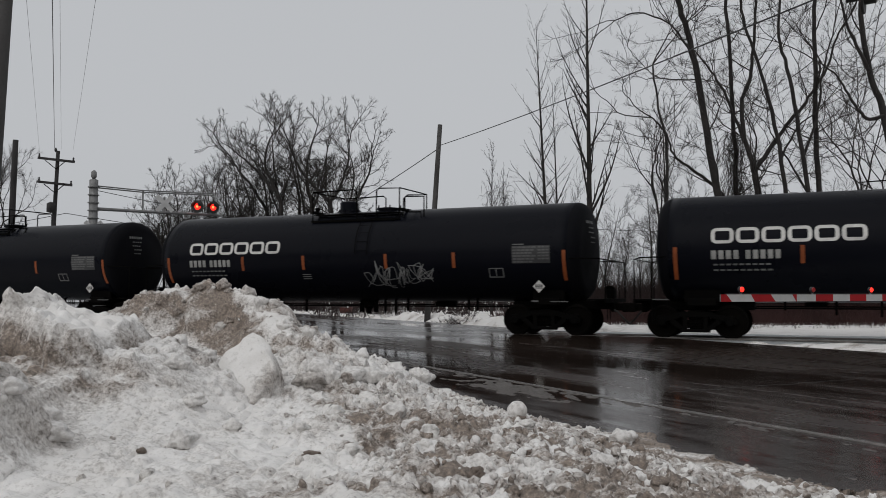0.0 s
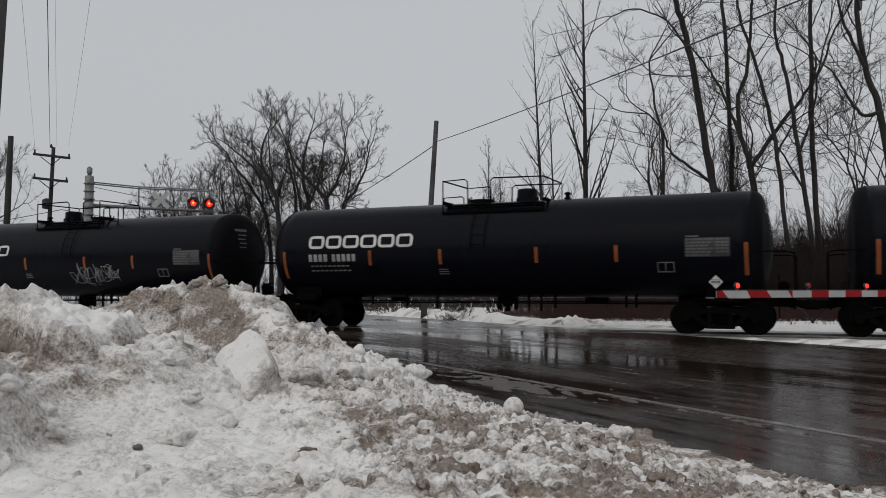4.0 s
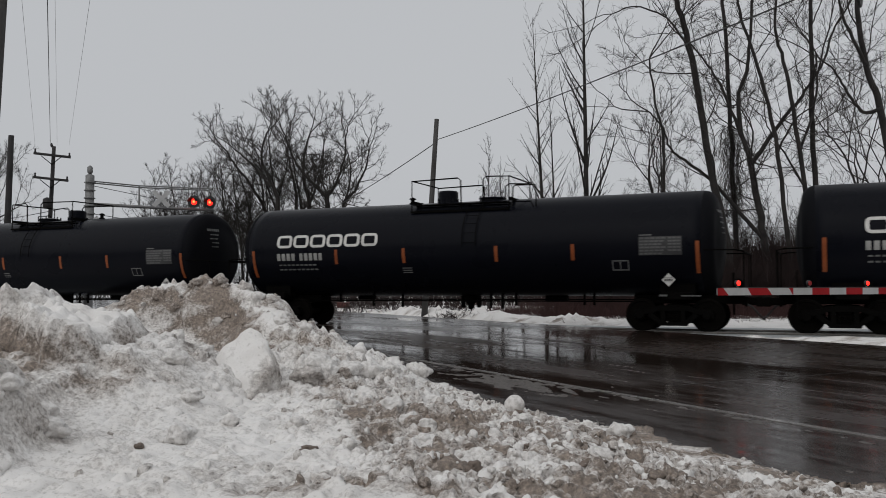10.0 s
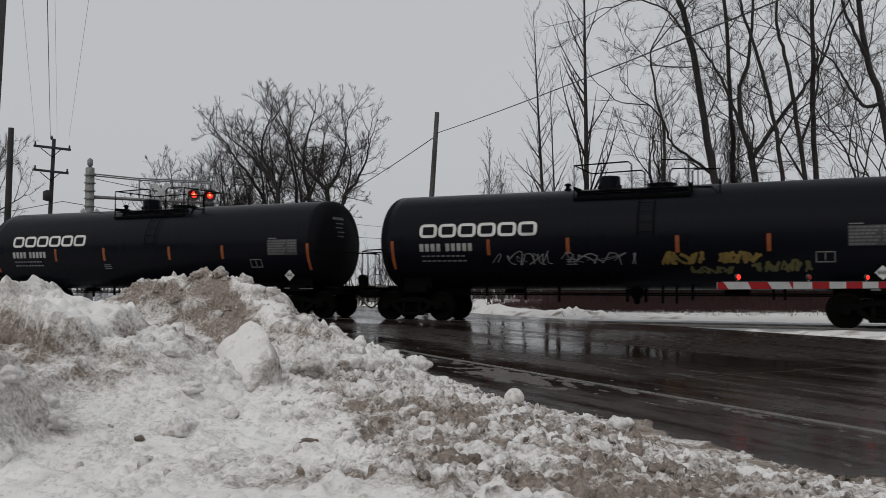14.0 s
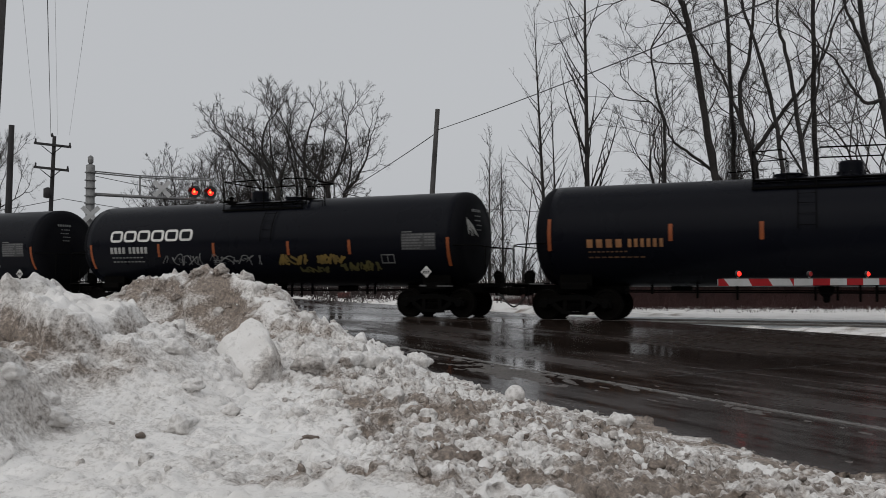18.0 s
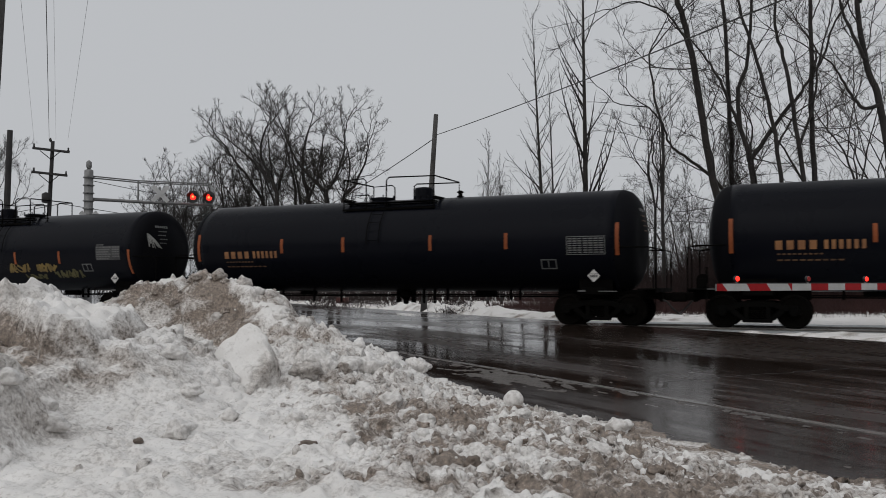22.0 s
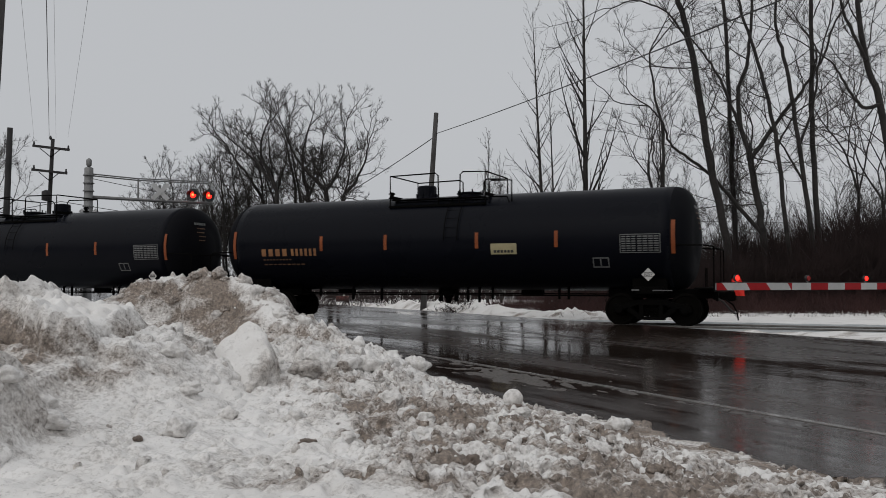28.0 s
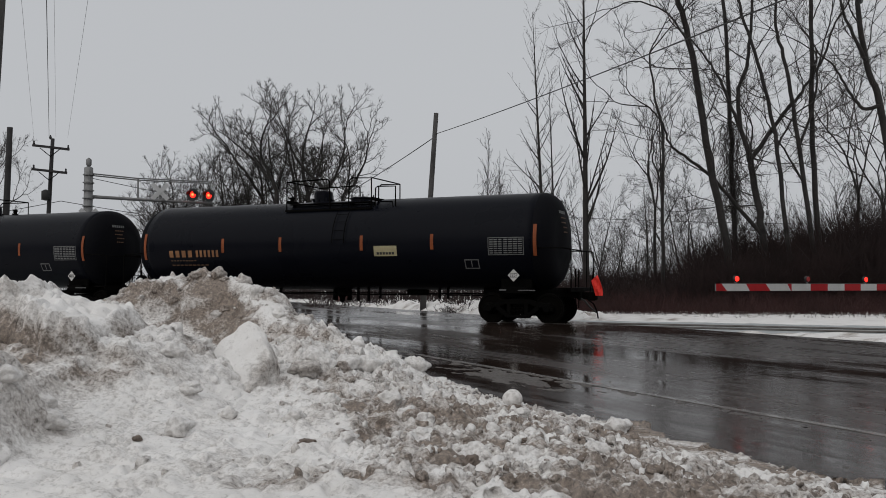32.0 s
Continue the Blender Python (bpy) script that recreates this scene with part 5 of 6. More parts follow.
def flasher(parent, at, lit, r=0.1):
    """A round signal lamp: black target disc, hood, lens."""
    bm = bmesh.new()
    lathe(bm, ((-0.02, 0.3), (0.0, 0.3), (0.02, 0.29)), "Y", 24)
    d = part("target_disc", bm, HOOD, parent, at=at)
    bm = bmesh.new()
    lathe(bm, ((0.02, 0.14), (0.2, 0.14), (0.24, 0.06)), "Y", 16)
    part("lamp_body", bm, HOOD, d)
    bm = bmesh.new()
    n = 14
    rings = []
    for y in (-0.3, -0.02):
        rings.append([bm.verts.new((0.19 * math.cos(math.pi * k / n), y, 0.19 * math.sin(math.pi * k / n))) for k in range(n + 1)])
    for k in range(n):
        bm.faces.new((rings[0][k], rings[0][k + 1], rings[1][k + 1], rings[1][k]))
    bmesh.ops.solidify(bm, geom=bm.faces[:], thickness=0.008)
    part("hood", bm, HOOD, d)
    bm = bmesh.new()
    lathe(bm, ((-0.055, 0.03), (-0.045, 0.1), (-0.022, 0.155)), "Y", 20)
    part("lens", bm, LIT if lit else DIMLIT, d, "glowing red glass lens" if lit else "dim red glass lens", smooth=True)
    if lit:
        bm = bmesh.new()
        lathe(bm, ((-0.075, 0.02), (-0.07, 0.055), (-0.05, 0.06)), "Y", 14)
        part("bulb", bm, BULB, d, "bright glowing bulb", smooth=True)


def crossbuck(parent, at):
    for a in (45, -45):
        bm = bmesh.new()
        box(bm, -0.5, 0.5, -0.01 if a > 0 else -0.025, 0.0 if a > 0 else -0.012, -0.1, 0.1, m=pose(0, 0, 0, 0, a, 0))
        part("crossbuck_blade", bm, SIGNGREY, parent, "weathered white sign blade", at=at)


def build_cantilever():
    """Signal mast with an arm over the road, across the railway."""
    root = new("signal_mast")
    root.matrix_basis = pose(-15.88, 38, 0, 0, 0, ROAD_TURN)
    bm = bmesh.new()
    lathe(bm, ((0.0, 0.23), (0.02, 0.2), (6.35, 0.19), (6.4, 0.1)), "Z", 16)
    part("mast", bm, ALU, root, smooth=True)
    for z in (4.2, 4.6, 4.95, 5.3, 5.65, 6.0):
        bm = bmesh.new()
        lathe(bm, ((z, 0.2), (z + 0.01, 0.245), (z + 0.05, 0.245), (z + 0.06, 0.2)), "Z", 16)
        part("mast_band", bm, ALU, root)
    bm = bmesh.new()
    lathe(bm, ((6.4, 0.06), (6.5, 0.12), (6.72, 0.12), (6.8, 0.03)), "Z", 12)
    part("bell", bm, ALU, root, smooth=True)
    bm = bmesh.new()
    rod(bm, [(0.15, 0, 5.06), (3.0, 0, 5.02), (5.5, 0, 5.0)], 0.08, 10, 0.06)
    part("arm", bm, ALU, root, smooth=True)
    for z in (6.02, 6.1):
        bm = bmesh.new()
        rod(bm, [(0.1, 0, z), (2.1, 0, z - 0.1), (5.4, 0, 5.95 + (z - 6.02))], 0.03, 6)
        part("tie_rod", bm, ALU, root)
    for x in (2.11, 5.4):
        bm = bmesh.new()
        rod(bm, [(x, 0, 5.02), (x, 0, 5.98)], 0.04, 6)
        part("strut", bm, ALU, root)
    bm = bmesh.new()
    rod(bm, [(3.07, 0, 4.8), (3.07, 0, 5.75)], 0.05, 8)
    part("sign_post", bm, ALU, root)
    crossbuck(root, pose(3.07, -0.1, 5.43, 0, 0, -15))
    crossbuck(root, pose(0, -0.3, 4.1, 0, 0, -15))
    for x, lit in ((4.56, True), (5.3, True)):
        flasher(root, pose(x, -0.15, 5.36, 0, 0, -42), lit)
    tagged(root, "grey metal crossing signal mast with arm and red lamps", "crossing signal")


build_cantilever()


def build_gate():
    """The lowered barrier over the near lane, and its signal beside the road."""
    root = new("crossing_gate")
    tip = Vector((4.12, 12.85, 0))
    root.matrix_basis = Matrix.Translation(tip) @ Matrix.Rotation(radians(ROAD_TURN), 4, "Z")
    z0, z1 = 1.124, 1.235
    length = 7.2
    bm = bmesh.new()
    box(bm, 0, length, 0.004, 0.03, z0 + 0.002, z1 - 0.002)
    part("arm", bm, ALU, root)
    edges = [(0.0, 0.0), (0.22, 0.11), (0.7, 0.62), (1.15, 1.05), (1.61, 1.525), (1.626, 1.626), (2.065, 2.065)]
    while edges[-1][0] < length:
        q = min(length, edges[-1][0] + 0.41)
        edges.append((q, q))
    for k, ((a0, a1), (b0, b1)) in enumerate(zip(edges, edges[1:])):
        bm = bmesh.new()
        vs = [bm.verts.new(p) for p in ((a0, 0, z0), (b0, 0, z0), (b1, 0, z1), (a1, 0, z1))]
        f = bm.faces.new(vs)
        ex = bmesh.ops.extrude_face_region(bm, geom=[f])["geom"]
        bmesh.ops.translate(bm, vec=(0, 0.0035, 0), verts=[g for g in ex if isinstance(g, bmesh.types.BMVert)])
        bmesh.ops.recalc_face_normals(bm, faces=bm.faces)
        part("stripe", bm, RED if k % 2 == 0 else ARMWHITE, root)
    for x, lit in ((0.42, True), (2.0, False), (3.42, True)):
        bm = bmesh.new()
        lathe(bm, ((-0.022, 0.04), (-0.015, 0.05), (0.015, 0.05), (0.022, 0.04)), "Y", 14, (x, 0.016, z1 + 0.075))
        lamp = part("gate_lamp", bm, HOOD, root)
        for y in (-0.036,):
            bm = bmesh.new()
            lathe(bm, ((y, 0.036), (y + 0.012, 0.04)), "Y", 14, (x, 0.016, z1 + 0.075))
            part("lens", bm, LIT if lit else DIMLIT, lamp, "glowing red lens" if lit else "dim red lens")
        bm = bmesh.new()
        box(bm, x - 0.015, x + 0.015, 0.006, 0.026, z1 - 0.004, z1 + 0.03)
        part("lamp_bracket", bm, ALU, lamp)
    bm = bmesh.new()
    rod(bm, [(0.1, 0.016, z1 + 0.006), (3.5, 0.016, z1 + 0.006), (length, 0.016, z1 + 0.006)], 0.008, 5)
    part("lamp_cable", bm, CABLE, root)
    # mechanism, mast and counterweights at the road's side
    bm = bmesh.new()
    box(bm, length - 0.1, length + 0.5, -0.25, 0.35, 0.75, 1.5, bevel=0.03)
    part("gate_mechanism", bm, ALU, root)
    bm = bmesh.new()
    lathe(bm, ((0, 0.2), (0.1, 0.1), (6.7, 0.1), (6.75, 0.02)), "Z", 12, (length + 0.8, 0.05, 0))
    part("mast", bm, ALU, root)
    bm = bmesh.new()
    box(bm, length + 0.45, length + 1.2, -0.2, 0.3, 0, 0.75, bevel=0.02)
    part("foundation", bm, ALU, root)
    bm = bmesh.new()
    rod(bm, [(length + 0.8, 0.05, 6.62), (4.0, 0.05, 6.68), (3.2, 0.05, 6.7)], 0.06, 10)
    part("signal_arm", bm, ALU, root)
    flasher(root, pose(3.62, 0.15, 6.42, 0, 0, 210), False)
    tagged(root, "lowered crossing gate with red and white striped arm", "crossing gate")


build_gate()


# ---- the train ----
R_TANK, Z_TANK, CAR = 1.55, 2.546, 18.12


def on_tank(x, z, lift=0.006, side=-1):
    """Place on the tank's skin at a height."""
    s = max(-1, min(1, (z - Z_TANK) / R_TANK))
    r = R_TANK + lift
    return (x, side * r * math.sqrt(1 - s * s), Z_TANK + r * s)


# where the straight shell ends, and the knuckle (inwards, outwards) and dish of the heads
HEADS = dict(white=(1.4, 16.58, 0.4, 0.36, 0.17), ochre=(1.58, 16.52, 0.72, 0.58, 0.13))


def head_profile(kind):
    """(outwards, radius) pairs of a tank head, from the shell to the middle."""
    k, h1, h2 = HEADS[kind][2:]
    pairs = [(h1 * math.sin(a), R_TANK - k + k * math.cos(a)) for a in (math.pi / 2 * i / 9 for i in range(10))]
    return pairs + [(h1 + h2 * (1 - q * q), (R_TANK - k) * q) for q in (0.8, 0.6, 0.4, 0.2, 0.02)]


def on_head(kind, y, z, lift=0.012):
    """Place on the rear head of the tank."""
    pairs = head_profile(kind)[::-1]
    return (HEADS[kind][1] + float(np.interp(math.hypot(y, z - Z_TANK), [r for _, r in pairs], [a for a, _ in pairs])) + lift, y, z)


def skin_patch(bm, x0, x1, z0, z1, lift=0.006, n=3, slant=0.0):
    """A thin curved patch of paint or tape on the tank's side."""
    top, low = [], []
    for k in range(n + 1):
        z = z0 + (z1 - z0) * k / n
        dx = slant * k / n
        top.append([bm.verts.new(on_tank(x0 + dx, z, lift)), bm.verts.new(on_tank(x1 + dx, z, lift))])
        low.append([bm.verts.new(on_tank(x0 + dx, z, 0.0015)), bm.verts.new(on_tank(x1 + dx, z, 0.0015))])
    for k in range(n):
        bm.faces.new((top[k][0], top[k][1], top[k + 1][1], top[k + 1][0]))
        bm.faces.new((low[k][0], top[k][0], top[k + 1][0], low[k + 1][0]))
        bm.faces.new((top[k][1], low[k][1], low[k + 1][1], top[k + 1][1]))
    bm.faces.new((low[0][0], low[0][1], top[0][1], top[0][0]))
    bm.faces.new((top[n][0], top[n][1], low[n][1], low[n][0]))
    return bm


def skin_stroke(bm, pts, w):
    """A painted stroke through (x, z) points on the tank's side."""
    for (x0, z0), (x1, z1) in zip(pts, pts[1:]):
        d = Vector((x1 - x0, z1 - z0))
        if d.length < 1e-5:
            continue
        n = Vector((-d.y, d.x)).normalized() * w / 2
        e = d.normalized() * w * 0.4
        q = [(x0 - n.x - e.x, z0 - n.y - e.y), (x1 - n.x + e.x, z1 - n.y + e.y), (x1 + n.x + e.x, z1 + n.y + e.y), (x0 + n.x - e.x, z0 + n.y - e.y)]
        bm.faces.new([bm.verts.new(on_tank(x, z, 0.007)) for x, z in q])
    return bm


def mesh_of(bm, name, material, smooth=False):
    me = bpy.data.meshes.new(name)
    bm.to_mesh(me)
    bm.free()
    me.materials.append(material)
    if smooth:
        me.polygons.foreach_set("use_smooth", [True] * len(me.polygons))
    return me


def shell_mesh(kind):
    """The straight tank shell with a short flange at each end."""
    bm = bmesh.new()
    x0, x1 = HEADS[kind][:2]
    lathe(bm, [(x0, R_TANK - 0.02), (x0, R_TANK), (x0 + 0.25, R_TANK), (x1 - 0.25, R_TANK), (x1, R_TANK), (x1, R_TANK - 0.02)], "X", 64, (0, 0, Z_TANK))
    return mesh_of(bm, "tank", TANK, True)


def head_mesh(kind):
    """One dished head, for the rear end."""
    bm = bmesh.new()
    x1 = HEADS[kind][1]
    lathe(bm, [(x1 - 0.03, R_TANK - 0.03), (x1 - 0.03, R_TANK - 0.003)] + [(x1 + a, r - 0.003) for a, r in head_profile(kind)], "X", 64, (0, 0, Z_TANK))
    return mesh_of(bm, "tank_head", HEADPAINT, True)


def wheelset_mesh():
    """Axle with two wheels, turning about its own middle."""
    bm = bmesh.new()
    lathe(bm, ((-1.1, 0.07), (-0.9, 0.085), (0.9, 0.085), (1.1, 0.07)), "Y", 12)
    for s in (-1, 1):
        prof = ((0.70, 0.10), (0.70, 0.16), (0.735, 0.2), (0.735, 0.38), (0.69, 0.40), (0.69, 0.485), (0.715, 0.485), (0.725, 0.458), (0.82, 0.452), (0.825, 0.40), (0.79, 0.385), (0.775, 0.2), (0.86, 0.16), (0.86, 0.10))
        lathe(bm, [(s * a, r) for a, r in prof], "Y", 28)
        for k in range(5):
            a = 2 * math.pi * k / 5
            bmesh.ops.create_cone(bm, cap_ends=True, segments=6, radius1=0.02, radius2=0.02, depth=0.03, matrix=pose(0.07 * math.cos(a), s * 1.1, 0.07 * math.sin(a), 90, 0, 0))
    bmesh.ops.recalc_face_normals(bm, faces=bm.faces)
    return mesh_of(bm, "wheelset", GRIME, False)


def side_frame_mesh():
    """Cast side frame of a truck: bowed top chord, sloping lower chord, spring window."""
    bm = bmesh.new()
    outline_top = ((-1.12, 0.52), (-0.92, 0.60), (-0.62, 0.66), (-0.4, 0.74), (0.4, 0.74), (0.62, 0.66), (0.92, 0.60), (1.12, 0.52))
    for (a, p), (b, q) in zip(outline_top, outline_top[1:]):
        vs = [(a, p - 0.15), (b, q - 0.15), (b, q), (a, p)]
        lo = [bm.verts.new((x, -0.09, z)) for x, z in vs]
        hi = [bm.verts.new((x, 0.09, z)) for x, z in vs]
        bm.faces.new(lo[::-1])
        bm.faces.new(hi)
        for k in range(4):
            bm.faces.new((lo[k], lo[(k + 1) % 4], hi[(k + 1) % 4], hi[k]))
    for s in (-1, 1):
        vs = [(s * 0.72, 0.45), (s * 0.36, 0.18), (s * 0.26, 0.24), (s * 0.6, 0.54)]
        lo = [bm.verts.new((x, -0.085, z)) for x, z in vs]
        hi = [bm.verts.new((x, 0.085, z)) for x, z in vs]
        bm.faces.new(lo[::-1])
        bm.faces.new(hi)
        for k in range(4):
            bm.faces.new((lo[k], lo[(k + 1) % 4], hi[(k + 1) % 4], hi[k]))
        box(bm, s * 0.28 - 0.06, s * 0.28 + 0.06, -0.08, 0.08, 0.2, 0.66)
        box(bm, s * 0.93 - 0.14, s * 0.93 + 0.14, -0.1, 0.1, 0.44, 0.62, bevel=0.02)
        lathe(bm, ((-0.13, 0.10), (-0.1, 0.125), (0.08, 0.125)), "Y", 14, (s * 0.93, 0, 0.457))
    box(bm, -0.4, 0.4, -0.09, 0.09, 0.16, 0.26, bevel=0.02)
    bmesh.ops.recalc_face_normals(bm, faces=bm.faces)
    return mesh_of(bm, "side_frame", STEEL)


def spring_mesh():
    bm = bmesh.new()
    for x in (-0.13, 0.0, 0.13):
        pts = [(x + 0.055 * math.cos(t * 1.1), 0.055 * math.sin(t * 1.1), 0.26 + 0.24 * t / 30) for t in range(31)]
        rod(bm, pts, 0.014, 4)
    return mesh_of(bm, "spring", GRIME)


MESH = dict(white=shell_mesh("white"), ochre=shell_mesh("ochre"), white_head=head_mesh("white"), ochre_head=head_mesh("ochre"), wheelset=wheelset_mesh(), side=side_frame_mesh(), spring=spring_mesh())


def simple(name, material, build, smooth=False):
    bm = bmesh.new()
    build(bm)
    MESH[name] = mesh_of(bm, name, material, smooth)


def b_bolster(bm):
    box(bm, -0.2, 0.2, -1.0, 1.0, 0.5, 0.78, bevel=0.03)
    # solid block added behind the springs so no light shows through the window
    box(bm, -0.24, 0.24, -0.98, 0.98, 0.27, 0.5)
    lathe(bm, ((0.76, 0.22), (0.86, 0.22)), "Z", 16)


def b_brake_beam(bm):
    for s in (-1, 1):
        rod(bm, [(s * 0.38, -0.75, 0.4), (s * 0.38, 0.75, 0.4)], 0.04, 6)
        for y in (-0.75, 0.75):
            box(bm, s * 0.36 - 0.04, s * 0.36 + 0.06, y - 0.05, y + 0.05, 0.28, 0.55)


def b_sill(bm):
    box(bm, 0.45, 3.6, -0.33, 0.33, 0.78, 1.05, bevel=0.02)
    box(bm, 1.85, 2.65, -1.2, 1.2, 0.9, 1.12, bevel=0.03)
    for s in (-1, 1):
        box(bm, 1.75, 2.75, s * 0.95 - 0.05, s * 0.95 + 0.05, 1.0, 1.45, bevel=0.02)


def b_saddle(bm):
    n = 16
    for x0, x1 in ((1.7, 2.8),):
        rows = []
        for k in range(n + 1):
            a = math.radians(-128 + 76 * k / n)
            rows.append([bm.verts.new((x, (R_TANK + 0.02) * math.cos(a), Z_TANK + (R_TANK + 0.02) * math.sin(a))) for x in (x0, x1)])
        for p, q in zip(rows, rows[1:]):
            bm.faces.new((p[0], p[1], q[1], q[0]))
    bmesh.ops.solidify(bm, geom=bm.faces[:], thickness=0.018)


def b_coupler(bm):
    box(bm, 0.12, 0.6, -0.08, 0.08, 0.74, 0.96, bevel=0.02)
    box(bm, -0.02, 0.22, -0.17, 0.13, 0.7, 0.98, bevel=0.04)
    box(bm, -0.06, 0.06, 0.05, 0.17, 0.72, 0.96, bevel=0.03)
    box(bm, 0.42, 0.5, -0.3, 0.3, 0.7, 1.06, bevel=0.02)


def b_hose(bm):
    rod(bm, [(0.5, 0.22, 0.8), (0.3, 0.24, 0.7), (0.12, 0.2, 0.48), (0.0, 0.1, 0.36), (-0.02, 0.0, 0.34)], 0.028, 6)


def b_end_platform(bm):
    box(bm, 0.42, 0.95, -1.45, 1.45, 1.06, 1.10)
    box(bm, 0.40, 0.44, -1.45, 1.45, 0.98, 1.10)


def b_end_rail(bm):
    rod(bm, [(1.5, -1.5, 2.3), (0.62, -1.5, 2.28), (0.42, -1.38, 2.24), (0.42, -1.38, 1.1)], 0.02, 6)
    rod(bm, [(0.42, -1.38, 2.24), (0.42, 1.38, 2.24), (0.42, 1.38, 1.1)], 0.02, 6)
    rod(bm, [(0.42, 1.38, 2.24), (0.62, 1.5, 2.28), (1.5, 1.5, 2.3)], 0.02, 6)
    rod(bm, [(0.42, -0.5, 1.1), (0.42, -0.5, 2.24)], 0.014, 5)


def b_end_ladder(bm):
    for y in (-1.42, -1.02):
        box(bm, 0.9, 0.93, y - 0.012, y + 0.012, 0.42, 1.7)
    for k in range(4):
        rod(bm, [(0.915, -1.42, 0.5 + k * 0.33), (0.915, -1.02, 0.5 + k * 0.33)], 0.012, 5)


def b_brake_wheel(bm):
    bmesh.ops.create_cone(bm, cap_ends=True, segments=12, radius1=0.16, radius2=0.16, depth=0.18, matrix=pose(0.75, -0.75, 1.35, 90, 0, 0))
    box(bm, 0.6, 0.85, -0.95, -0.6, 1.1, 1.4, bevel=0.02)


def platform_meshes():
    """The single pieces of the top platform."""
    made = []
    for s in (-1, 1):
        made.append(("platform_beam", box(bmesh.new(), 7.45, 10.85, s * 1.08 - 0.03, s * 1.08 + 0.03, 3.69, 3.75)))
        for k in range(4):
            made.append(("platform_plank", box(bmesh.new(), 7.52, 10.78, s * (0.64 + 0.12 * k) - 0.045, s * (0.64 + 0.12 * k) + 0.045, 3.93, 3.955)))
        for x in (7.6, 8.6, 9.7, 10.7):
            made.append(("platform_bracket", box(bmesh.new(), x - 0.03, x + 0.03, s * 0.98 - 0.07, s * 0.98 + 0.07, 3.62, 3.74)))
    for x in (7.48, 10.82):
        made.append(("platform_end_beam", box(bmesh.new(), x - 0.03, x + 0.03, -1.04, 1.04, 3.99, 4.09)))
    return [(n, mesh_of(bm, n, STEEL)) for n, bm in made]


def railing_meshes():
    """The single bent bars of the railing round the top platform."""
    r, made = 0.024, []
    for s in (-1.06, 1.06):
        made.append(rod(bmesh.new(), [(7.48, s, 3.7), (7.48, s, 4.73), (9.1, s, 4.76), (9.2, s, 4.68), (9.22, s, 3.75)], r, 6))
        made.append(rod(bmesh.new(), [(9.95, s, 3.75), (9.97, s, 4.68), (10.07, s, 4.76), (10.82, s, 4.73), (10.82, s, 3.7)], r, 6))
    for x in (7.48, 10.82):
        made.append(rod(bmesh.new(), [(x, -1.04, 4.74), (x, 1.04, 4.74)], r, 6))
    made.append(rod(bmesh.new(), [(10.9, -0.95, 3.8), (10.92, -0.95, 4.4), (11.0, -0.95, 4.45), (11.66, -0.95, 4.43), (11.66, -0.95, 3.7)], r, 6))
    return [mesh_of(bm, "handrail", STEEL) for bm in made]


def b_dome(bm):
    lathe(bm, ((4.0, 0.36), (4.1, 0.33), (4.42, 0.33), (4.47, 0.3), (4.5, 0.1)), "Z", 20, (8.32, 0, 0))
    for k in range(8):
        a = 2 * math.pi * k / 8
        box(bm, -0.025, 0.025, -0.025, 0.025, 4.08, 4.2, m=pose(8.32 + 0.35 * math.cos(a), 0.35 * math.sin(a), 0))


def b_manway(bm):
    lathe(bm, ((4.0, 0.4), (4.12, 0.4), (4.14, 0.45), (4.18, 0.45), (4.22, 0.2), (4.24, 0.05)), "Z", 20, (9.9, 0, 0))
    for k in range(6):
        a = 2 * math.pi * k / 6
        rod(bm, [(9.9 + 0.43 * math.cos(a), 0.43 * math.sin(a), 4.1), (9.9 + 0.43 * math.cos(a), 0.43 * math.sin(a), 4.27)], 0.025, 5)


def b_valve(bm):
    lathe(bm, ((4.05, 0.12), (4.14, 0.12), (4.16, 0.07), (4.24, 0.07), (4.26, 0.12), (4.3, 0.1), (4.33, 0.03)), "Z", 12, (7.0, 0, 0))


def b_ladder(bm):
    for x in (9.3, 9.75):
        pts = [(x, -(R_TANK + 0.07) * math.cos(math.radians(a)), Z_TANK + (R_TANK + 0.07) * math.sin(math.radians(a))) for a in range(0, 61, 10)]
        rod(bm, pts, 0.014, 5)
    for a in range(4, 60, 11):
        y, z = -(R_TANK + 0.07) * math.cos(math.radians(a)), Z_TANK + (R_TANK + 0.07) * math.sin(math.radians(a))
        rod(bm, [(9.3, y, z), (9.75, y, z)], 0.008, 5)


def b_outlet(bm):
    lathe(bm, ((0.56, 0.06), (0.62, 0.1), (0.72, 0.1), (0.78, 0.16), (0.98, 0.22), (1.04, 0.3)), "Z", 16, (9.12, 0, 0))
    for x in (8.84, 9.4):
        box(bm, x - 0.035, x + 0.035, -0.12, 0.12, 0.62, 1.06, bevel=0.01)


